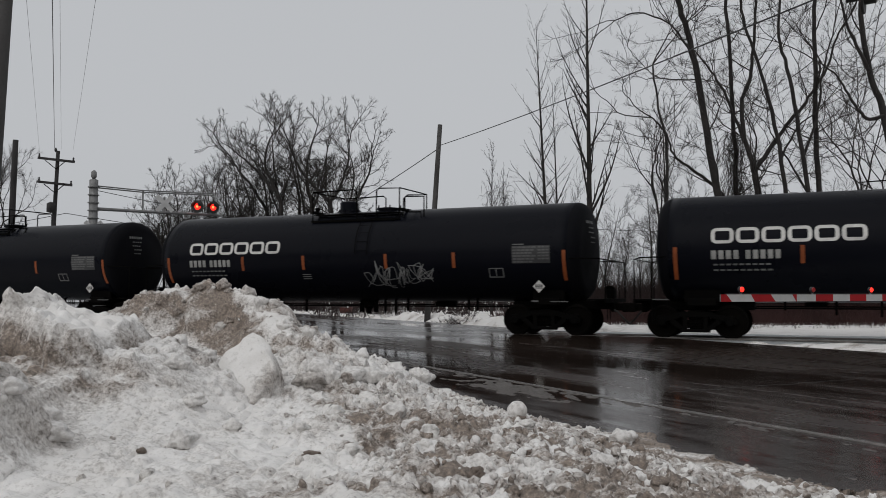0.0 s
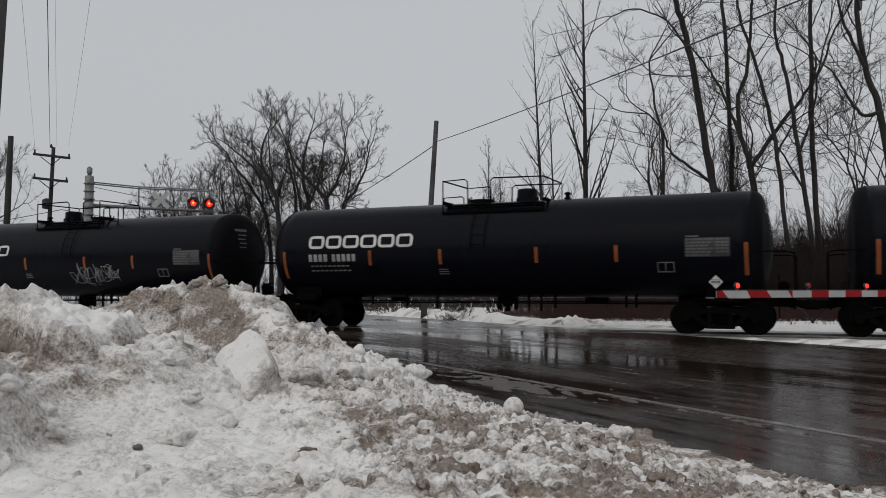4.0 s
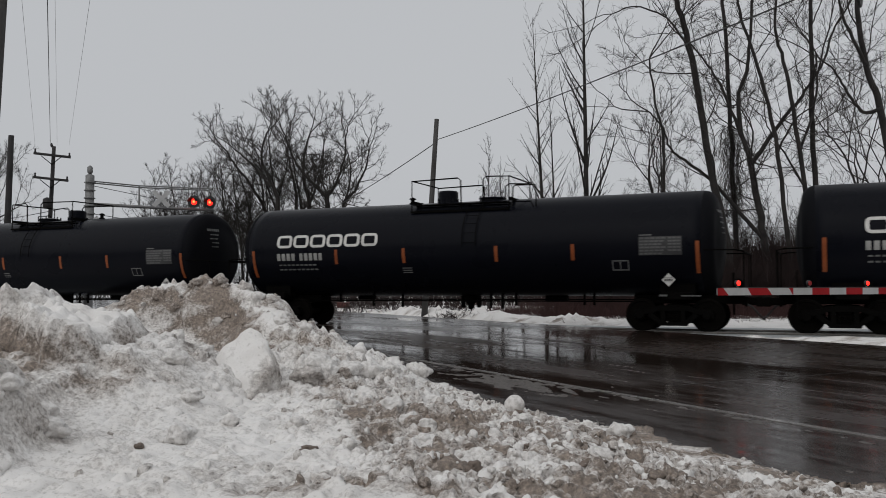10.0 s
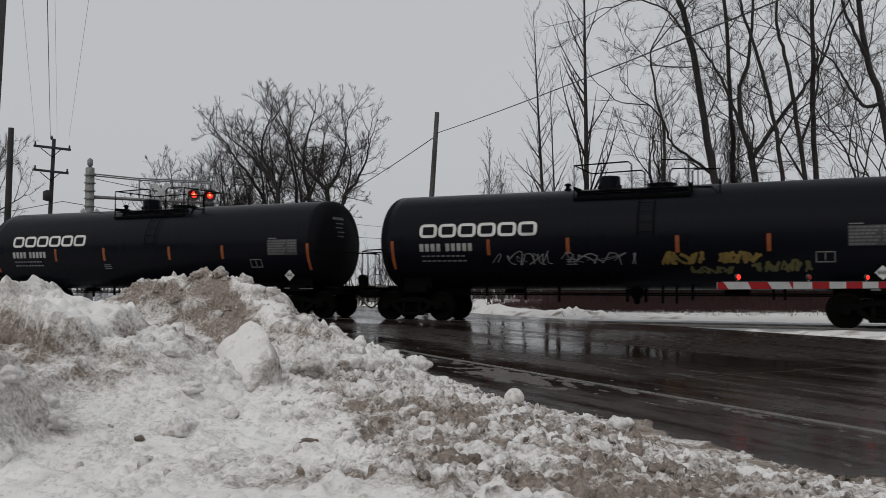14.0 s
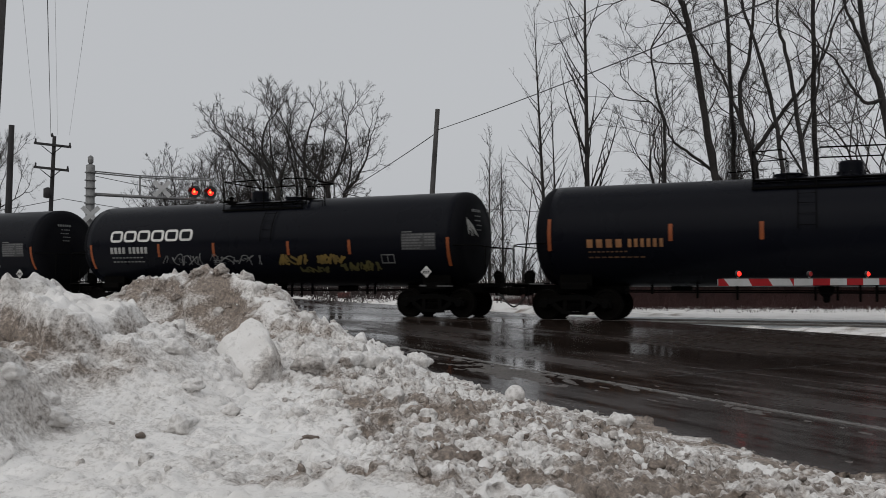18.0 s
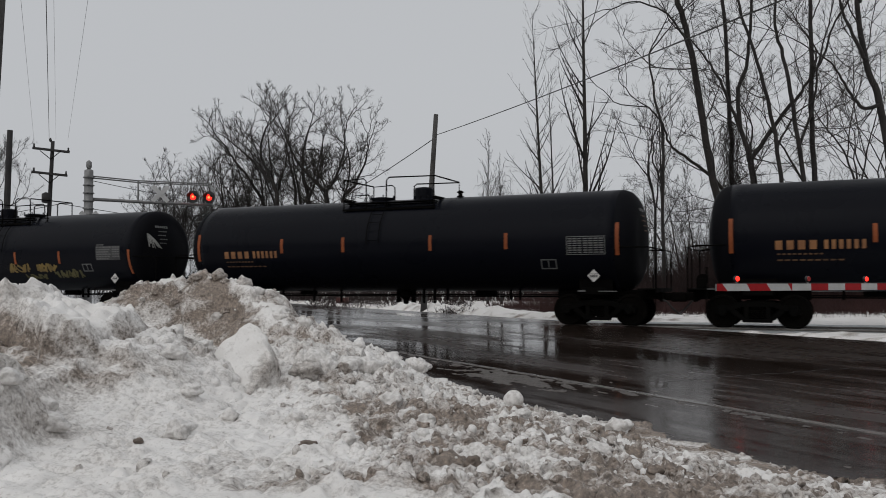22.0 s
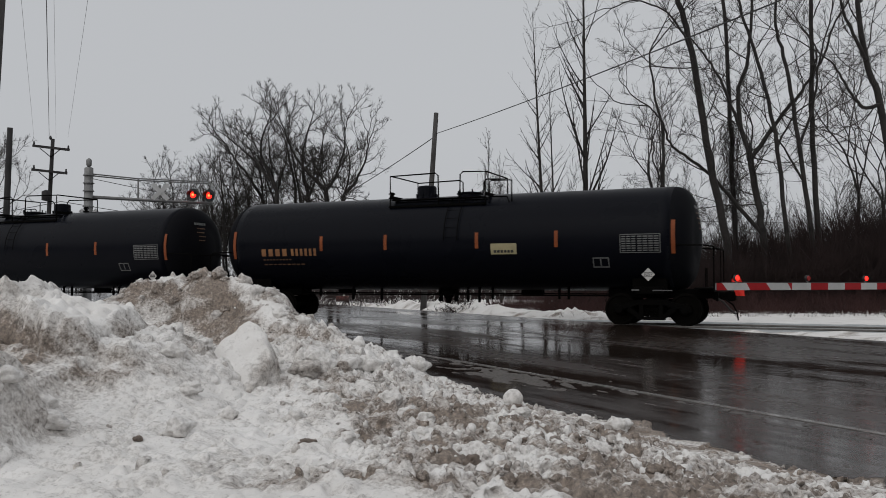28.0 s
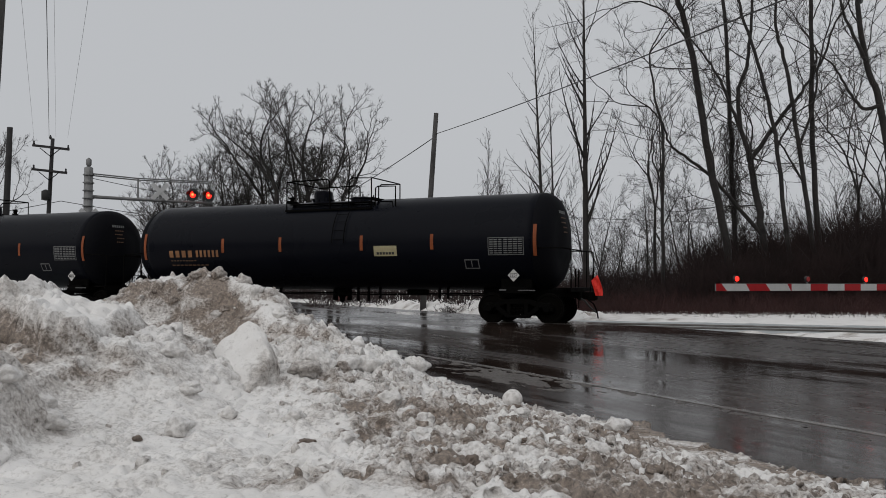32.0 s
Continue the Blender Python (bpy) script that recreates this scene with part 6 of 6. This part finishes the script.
def b_brake_gear(bm):
    bmesh.ops.create_cone(bm, cap_ends=True, segments=14, radius1=0.1, radius2=0.1, depth=0.6, matrix=pose(5.2, 0.1, 0.96, 0, 90, 0))
    bmesh.ops.create_cone(bm, cap_ends=True, segments=14, radius1=0.12, radius2=0.12, depth=0.7, matrix=pose(12.0, 0.1, 0.95, 0, 90, 0))
    rod(bm, [(3.4, -0.35, 0.84), (14.6, -0.35, 0.84)], 0.022, 6)
    rod(bm, [(3.4, 0.45, 0.88), (14.6, 0.45, 0.88)], 0.02, 6)
    for x, z in ((4.4, 0.78), (5.7, 0.66), (6.8, 0.62), (9.95, 0.6), (10.35, 0.6), (10.8, 0.7), (13.0, 0.72), (13.3, 0.72)):
        box(bm, x - 0.035, x + 0.035, -0.39, -0.31, z, 1.12, bevel=0.008)


def b_pipe(bm):
    rod(bm, [(10.9, -0.6, 3.98), (11.4, -0.66, 3.96), (11.6, -1.0, 3.73)], 0.02, 5)


for nm, mt, fn, sm in (("bolster", STEEL, b_bolster, False), ("brake_beam", STEEL, b_brake_beam, False), ("stub_sill", STEEL, b_sill, False), ("tank_saddle", TANK, b_saddle, False),
                       ("coupler", GRIME, b_coupler, False), ("air_hose", CABLE, b_hose, True), ("end_platform", STEEL, b_end_platform, False), ("end_handrail", STEEL, b_end_rail, False),
                       ("end_ladder", STEEL, b_end_ladder, False), ("hand_brake", STEEL, b_brake_wheel, False), 
                       ("valve_housing", TANK, b_dome, False), ("manway_cover", TANK, b_manway, False), ("relief_valve", STEEL, b_valve, True), ("side_ladder", STEEL, b_ladder, False),
                       ("bottom_outlet", STEEL, b_outlet, False), ("brake_gear", STEEL, b_brake_gear, False), ("vent_pipe", STEEL, b_pipe, True)):
    simple(nm, mt, fn, sm)

HANDRAILS, PLATFORM = railing_meshes(), platform_meshes()
FLIP = Matrix.Translation((CAR, 0, 0)) @ Matrix.Rotation(math.pi, 4, "Z")
WHEELSETS = []
CARS = []


def bars(bm, x0, x1, z0, z1, n, gap, seed, slant=0.0):
    """A row of n plain bars."""
    rng = random.Random(seed)
    w = (x1 - x0 - gap * (n - 1)) / n
    for k in range(n):
        a = x0 + k * (w + gap)
        skin_patch(bm, a, a + w, z0, z1, 0.006, 2, slant)


def ring_letter(bm, x0, x1, z0, z1, t):
    """A rounded frame, a plain shape of the wordmark."""
    c, n = t + 0.035, 3
    out, inn = [], []
    for (cx, cz, a0) in ((x1 - c, z1 - c, 0), (x0 + c, z1 - c, 90), (x0 + c, z0 + c, 180), (x1 - c, z0 + c, 270)):
        for k in range(n + 1):
            a = radians(a0 + 90 * k / n)
            lean = 0.0
            out.append((cx + c * math.cos(a), cz + c * math.sin(a)))
            inn.append((cx + (c - t) * math.cos(a), cz + (c - t * 0.82) * math.sin(a)))
    vo = [bm.verts.new(on_tank(x, z, 0.007)) for x, z in out]
    vi = [bm.verts.new(on_tank(x, z, 0.007)) for x, z in inn]
    m = len(vo)
    for k in range(m):
        bm.faces.new((vo[k], vo[(k + 1) % m], vi[(k + 1) % m], vi[k]))


def tank_car(start, kind, label, dome=1, extra=""):
    """One tank car from its front coupler; kind: white wordmark or ochre lettering."""
    root = new("tank_car")
    top = Matrix() if dome > 0 else FLIP
    share("tank", MESH[kind], root)
    share("tank_head", MESH[kind + "_head"], root)
    share("tank_head", MESH[kind + "_head"], root, Matrix.Translation((HEADS[kind][0] + HEADS[kind][1], 0, 0)) @ Matrix.Rotation(math.pi, 4, "Z"))
    for nm in ("bottom_outlet", "brake_gear"):
        share(nm, MESH[nm], root)
    share("side_ladder", MESH["side_ladder"], root, pose((0.15 if kind == "white" else 0.33) if dome > 0 else -0.85, 0, 0))
    for me in HANDRAILS:
        share("handrail", me, root, top)
    for nm, me in PLATFORM:
        share(nm, me, root, top)
    for nm in ("valve_housing", "manway_cover", "relief_valve", "vent_pipe"):
        share(nm, MESH[nm], root, top)
    for end in (Matrix(), FLIP):
        for nm in ("stub_sill", "tank_saddle", "coupler", "end_platform", "end_handrail", "end_ladder", "air_hose"):
            share(nm, MESH[nm], root, end)
    share("hand_brake", MESH["hand_brake"], root, FLIP if kind == "white" else Matrix())
    for tx in ((2.06, 15.74) if kind == "white" else (2.22, 15.92)):
        truck = share("truck", MESH["bolster"], root, pose(tx, 0, 0))
        for s in (-1, 1):
            share("side_frame", MESH["side"], truck, pose(0, s * 1.0, 0))
            share("spring", MESH["spring"], truck, pose(0, s * 1.0, 0))
        share("brake_beam", MESH["brake_beam"], truck)
        for ax in (-0.93, 0.93):
            w = share("wheelset", MESH["wheelset"], truck, pose(ax, 0, 0.457))
            WHEELSETS.append((w, ax))
    white = kind == "white"
    off = 0.0 if white else 0.13
    # tapes
    low, high = (2.06, 2.54) if white else (2.29, 2.78)
    for x in ((4.9, 7.4, 10.55, 12.95) if white else (5.13, 7.54, 10.71, 13.24)):
        part("reflective_tape", skin_patch(bmesh.new(), x - 0.055, x + 0.055, low, high), ORANGE, root)
    for x in ((1.6, 16.5) if white else (1.6, 16.63)):
        part("reflective_tape", skin_patch(bmesh.new(), x - 0.055, x + 0.055, (1.65 if white else 2.06), (2.55 if white else 3.01), n=6), ORANGE, root)
    rng = random.Random(int(start * 10) % 97)
    if white:
        for k in range(6):
            a = 2.57 + k * 0.657
            bm = bmesh.new()
            ring_letter(bm, a, a + 0.6, 2.63, 3.06, 0.105)
            part("wordmark_shape", bm, WHITE, root, "white rounded wordmark shape")
        for x0, x1, n in ((2.57, 3.3, 4), (3.47, 4.37, 5)):
            w = (x1 - x0 + 0.05) / n
            for k in range(n):
                part("number_bar", skin_patch(bmesh.new(), x0 + k * w, x0 + k * w + w - 0.065, 2.2, 2.44), NUMWHITE, root)
        for z, x1 in ((2.03, 4.1), (1.88, 4.15)):
            bm = bmesh.new()
            bars(bm, 2.62, x1, z, z + 0.045, 9, 0.05, 3)
            tagged(part("small_stencil", bm, GREYWHITE, root, "faded grey row of small stencil bars"), kind="stuff")
        for z in (1.75, 1.82, 1.89):
            part("stencil_line", skin_patch(bmesh.new(), 7.32, 7.65, z, z + 0.025), GREYWHITE, root)
    else:
        for x0, x1, n, g in ((2.73, 3.78, 4, 0.08), (3.93, 4.95, 6, 0.05)):
            w = (x1 - x0 + g) / n
            for k in range(n):
                part("number_bar", skin_patch(bmesh.new(), x0 + k * w, x0 + k * w + w - g - 0.03, 2.14, 2.38), NUMOCHRE, root)
        for z, x1 in ((2.0, 3.9), (1.84, 4.4)):
            bm = bmesh.new()
            bars(bm, 2.77, x1, z, z + 0.04, 9, 0.05, 3)
            tagged(part("small_stencil", bm, DULLOCHRE, root, "faded ochre row of small stencil bars"), kind="stuff")
    # data panel
    px, pz0, pz1 = (14.9, 2.17, 2.7) if white else (15.13, 2.09, 2.63)
    if white:
        part("panel_field", skin_patch(bmesh.new(), px - 0.02, px + 1.18, pz0, pz1, 0.004), PANELFIELD, root, "dull grey painted field")
    bm = bmesh.new()
    if white:
        for k in range(6):
            z = pz0 + 0.02 + k * 0.088
            bars(bm, px, px + 0.62 + 0.06 * (k % 3), z, z + 0.048, 5, 0.02, k)
            if k > 0:
                bars(bm, px + 0.8, px + 1.15, z, z + 0.048, 3, 0.02, k)
        tagged(part("data_panel", bm, PANELGREY, root, "grey stencilled data table"), kind="stuff")
        bm = bmesh.new()
        skin_patch(bm, px, px + 0.35, pz1 + 0.03, pz1 + 0.06, 0.006, 1)
        part("small_stencil", bm, GREYWHITE, root)
    else:
        for a, b, c, d in ((0, 1.15, 0, 0.02), (0, 1.15, 0.52, 0.54), (0, 0.02, 0, 0.54), (1.13, 1.15, 0, 0.54)):
            skin_patch(bm, px + a, px + b, pz0 + c, pz0 + d, 0.006, 2)
        for k in range(7):
            bars(bm, px + 0.05, px + 0.45, pz0 + 0.05 + k * 0.067, pz0 + 0.085 + k * 0.067, 3, 0.03, k)
            bars(bm, px + 0.5, px + 1.1, pz0 + 0.05 + k * 0.067, pz0 + 0.085 + k * 0.067, 4, 0.03, k)
        part("data_panel", bm, GREYWHITE, root, "white stencilled data table")
    # boxed stencil
    bx, bz = (14.1, 1.75) if white else (14.31, 1.68)
    bm = bmesh.new()
    for a, b, c, d in ((0, 0.48, 0, 0.03), (0, 0.48, 0.26, 0.29), (0, 0.03, 0, 0.29), (0.45, 0.48, 0, 0.29), (0.22, 0.25, 0.05, 0.25)):
        skin_patch(bm, bx + a, bx + b, bz + c, bz + d, 0.009, 5)
    part("boxed_stencil", bm, GREYWHITE, root, "white boxed stencil")
    # placard
    dx, dz, h = (15.68, 1.47, 0.19) if white else (15.9, 1.47, 0.19)
    bm = bmesh.new()
    yp = -1.36
    front = [(dx - h, dz), (dx, dz - h), (dx + h, dz), (dx, dz + h)]
    lo = [bm.verts.new((x, yp, z)) for x, z in front]
    hi = [bm.verts.new((x, yp + 0.01, z)) for x, z in front]
    bm.faces.new(lo)
    bm.faces.new(hi[::-1])
    for k in range(4):
        bm.faces.new((lo[k], hi[k], hi[(k + 1) % 4], lo[(k + 1) % 4]))
    plac = part("placard", bm, WHITE, root, "white diamond placard")
    bm = bmesh.new()
    box(bm, dx - 0.015, dx + 0.015, yp + 0.01, -1.05, dz + 0.05, dz + 0.08)
    part("placard_holder", bm, STEEL, plac)
    if extra:
        txt = bpy.data.curves.new("placard_number", "FONT")
        txt.body, txt.size, txt.align_x, txt.align_y = extra, 0.13, "CENTER", "CENTER"
        tmp = bpy.data.objects.new("placard_number", txt)
        me = bpy.data.meshes.new_from_object(tmp)
        bpy.data.objects.remove(tmp)
        me.materials.clear()
        me.materials.append(HOOD)
        share("placard_number", me, plac, pose(dx, yp - 0.004, dz, 90, 0, 0), "black placard number")
    else:
        bm = bmesh.new()
        for k in range(4):
            box(bm, dx - 0.12 + 0.062 * k, dx - 0.075 + 0.062 * k, yp - 0.004, yp - 0.001, dz - 0.035, dz + 0.035)
        tagged(part("placard_mark", bm, HOOD, plac), kind="stuff")
    for sg in (-1, 1):
        bm = bmesh.new()
        box(bm, dx - 0.12, dx + 0.12, yp - 0.004, yp - 0.001, dz + sg * 0.06 - 0.005, dz + sg * 0.06 + 0.005)
        part("placard_line", bm, HOOD, plac)
    # stencils on the rear head
    for k, (y0, y1) in enumerate(((-0.85, -0.22), (-0.72, -0.28), (-0.76, -0.36), (-0.68, -0.3), (-0.7, -0.36))):
        bm = bmesh.new()
        n = 6 if k == 0 else 4
        z = 3.4 - 0.15 * k
        hgt = 0.09 if k == 0 else 0.04
        for c in range(n):
            a = y0 + (0.2 if white else 0.35) + (y1 - y0) * c / n
            b = a + (y1 - y0) / n * 0.72
            bm.faces.new([bm.verts.new(on_head(kind, q, w)) for q, w in ((a, z), (b, z), (b, z + hgt), (a, z + hgt))])
        tagged(part("head_stencil", bm, GREYWHITE if white or k == 0 else DULLOCHRE, root, "faded stencil row on the tank head"), kind="stuff")
    # end stencils on the sill
    bm = bmesh.new()
    box(bm, 15.4, 15.62, -1.26, -1.25, 1.0, 1.05)
    box(bm, 16.0, 16.55, -1.26, -1.25, 1.0, 1.03)
    box(bm, 0.95, 1.4, -1.46, -1.452, 1.07, 1.1)
    tagged(part("sill_stencil", bm, PANELGREY, root), kind="stuff")
    tagged(root, label, "tank car", group="tank cars of the train")
    CARS.append((root, start))
    return root


def scribble(root, seed, x0, x1, z0, z1, n, w, material, label):
    """Looping spray strokes, no letters."""
    rng = random.Random(seed)
    bm = bmesh.new()
    step = (x1 - x0) / n
    for k in range(n):
        cx = x0 + (k + 0.5) * step
        pts = [(cx + step * rng.uniform(-0.8, 0.8), z0 + (z1 - z0) * (q % 2 * 0.6 + 0.4 * rng.random())) for q in range(rng.randint(3, 5))]
        path = []
        for q in range(len(pts) - 1):
            (a, b), (c, d) = pts[q], pts[q + 1]
            bow = rng.uniform(-0.35, 0.35) * (z1 - z0)
            for t in range(5):
                f = t / 5
                path.append((a + (c - a) * f + bow * math.sin(math.pi * f) * 0.6, b + (d - b) * f + bow * math.sin(math.pi * f)))
        path.append(pts[-1])
        skin_stroke(bm, path, w * rng.uniform(0.7, 1.2))
    tagged(part("graffiti", bm, material, root, label), kind="stuff")


white_label = "black tank car with white wordmark and orange tape"
z_car = tank_car(-72.07, "white", white_label)
a_car = tank_car(-53.95, "white", "black tank car with white wordmark and outlined graffiti tag", dome=1)
b_car = tank_car(-35.83, "white", white_label, dome=-1)
c_car = tank_car(-17.72, "white", white_label + ", clean sides", dome=1)
d_car = tank_car(0.40, "white", "black tank car with white wordmark and yellow spray graffiti", dome=1)
e_car = tank_car(18.60, "ochre", "black tank car with ochre number bars", dome=-1)
f_car = tank_car(36.75, "ochre", "last black tank car with ochre number bars and red flag", dome=1, extra="3257")
for q in range(3):
    scribble(a_car, 31 + q, 9.75 + 0.1 * q, 12.1 + 0.1 * q, 1.42 + 0.05 * q, 2.24 + 0.04 * q, 4 + q, 0.022, SPRAYW, "white outlined spray tag")
scribble(d_car, 4, 5.1, 7.1, 1.72, 2.2, 5, 0.028, SPRAYW, "white looping spray tag")
scribble(d_car, 9, 7.3, 9.3, 1.74, 2.16, 5, 0.028, SPRAYW, "white looping spray tag")
scribble(d_car, 14, 5.3, 9.0, 1.8, 2.12, 4, 0.016, SPRAYW, "thin white spray tag")
scribble(d_car, 5, 10.1, 11.3, 1.74, 2.08, 6, 0.085, SPRAYY, "yellow spray tag")
scribble(d_car, 12, 11.65, 12.75, 1.76, 2.06, 6, 0.085, SPRAYY, "yellow spray tag")
scribble(d_car, 6, 12.5, 14.0, 1.52, 1.8, 7, 0.075, SPRAYG, "olive green spray tag")
scribble(d_car, 7, 10.95, 12.1, 1.48, 1.66, 6, 0.065, SPRAYG, "olive green spray tag")


def head_splash():
    """Fan of white paint strokes on the rear head."""
    rng = random.Random(3)
    bm = bmesh.new()
    for k in range(9):
        y0, z0 = -1.05 + 0.035 * k, 3.2 - 0.03 * k + rng.uniform(-0.03, 0.03)
        run = [(y0 + 0.02 * t + 0.05 * k * t / 4, z0 - 0.13 * t) for t in range(rng.randint(3, 5))]
        for (p, q), (u, v) in zip(run, run[1:]):
            w = rng.uniform(0.014, 0.026)
            bm.faces.new([bm.verts.new(on_head("white", *c)) for c in ((p - w, q), (u - w, v), (u + w, v), (p + w, q))])
    tagged(part("graffiti", bm, NUMWHITE, d_car, "white paint splash on the tank head"), kind="stuff")


head_splash()


def finish_last_car():
    bm = skin_patch(bmesh.new(), 11.17, 12.0, 2.1, 2.43, 0.008, 3)
    sign = part("yellow_sign", bm, YELLOW, f_car, "yellow sign with dark bars")
    bm = bmesh.new()
    bars(bm, 11.27, 11.9, 2.15, 2.23, 6, 0.03, 4)
    for v in bm.verts:
        v.co.y -= 0.006
    part("sign_bar", bm, HOOD, sign)
    bm = bmesh.new()
    rows = []
    # a slanted pennant, folded once
    for k in range(7):
        t = k / 6
        left = Vector((18.10 + 0.10 * (1 - t) ** 2 - 0.02 * t, 0, 1.06 + 0.28 * t - 0.2 * (1 - t) ** 2))
        right = Vector((18.43 + 0.06 * math.sin(math.pi * t * 0.8) - 0.20 * t, 0, 0.86 + 0.62 * t))
        rows.append([bm.verts.new(left.lerp(right, j / 4) + Vector((0, -0.42 + 0.03 * math.sin(j * 1.7 + k), 0))) for j in range(5)])
    for p, q in zip(rows, rows[1:]):
        for j in range(4):
            bm.faces.new((p[j], p[j + 1], q[j + 1], q[j]))
    bmesh.ops.solidify(bm, geom=bm.faces[:], thickness=0.006)
    part("flag", bm, FLAG, f_car, "bright red marker flag on the last coupler")
    bm = bmesh.new()
    rod(bm, [(18.0, -0.4, 0.8), (18.12, -0.42, 1.48)], 0.015, 5)
    part("flag_staff", bm, STEEL, f_car)
    bm = bmesh.new()
    rod(bm, [(17.9, -0.2, 0.75), (18.1, -0.25, 0.6), (18.2, -0.25, 0.4), (18.24, -0.25, 0.16)], 0.024, 8)
    part("hanging_hose", bm, STEEL, f_car)


finish_last_car()


def motions():
    """The train rolls to the left, slows down and stops; its wheels turn with the way."""
    way = [(0, 41.88), (1, 38.69), (2, 35.48), (3, 32.24), (4, 28.97), (5, 25.69), (6, 22.41), (7, 19.17), (8, 15.97), (9, 12.77), (10, 9.56), (11, 6.32), (12, 3.14), (13, 0.0),
           (14, -3.16), (15, -6.4), (16, -9.64), (17, -12.88), (18, -16.14), (19, -19.38), (20, -22.64), (21, -25.88), (22, -29.1), (23, -32.28), (24, -35.43), (25, -38.53), (26, -41.28)]
    way += [(27, -43.58), (27.5, -44.65), (28, -45.67), (28.5, -46.59), (29, -47.39), (29.5, -48.09), (30, -48.68), (30.5, -49.13), (31, -49.47), (31.5, -49.66), (32, -49.71)]
    for car, start in CARS:
        walk(car, [(t, TRACK_M @ Matrix.Translation((s + start, 0, 0))) for t, s in way])
    ts, ss = [t for t, _ in way], [s for _, s in way]
    turns = []
    for k in range(161):
        t = k * 0.2
        turns.append((t, -(41.88 - float(np.interp(t, ts, ss))) / 0.457))
    for w, ax in WHEELSETS:
        walk(w, [(t, Matrix.Translation((ax, 0, 0.457)) @ Matrix.Rotation(a, 4, "Y")) for t, a in turns])


motions()
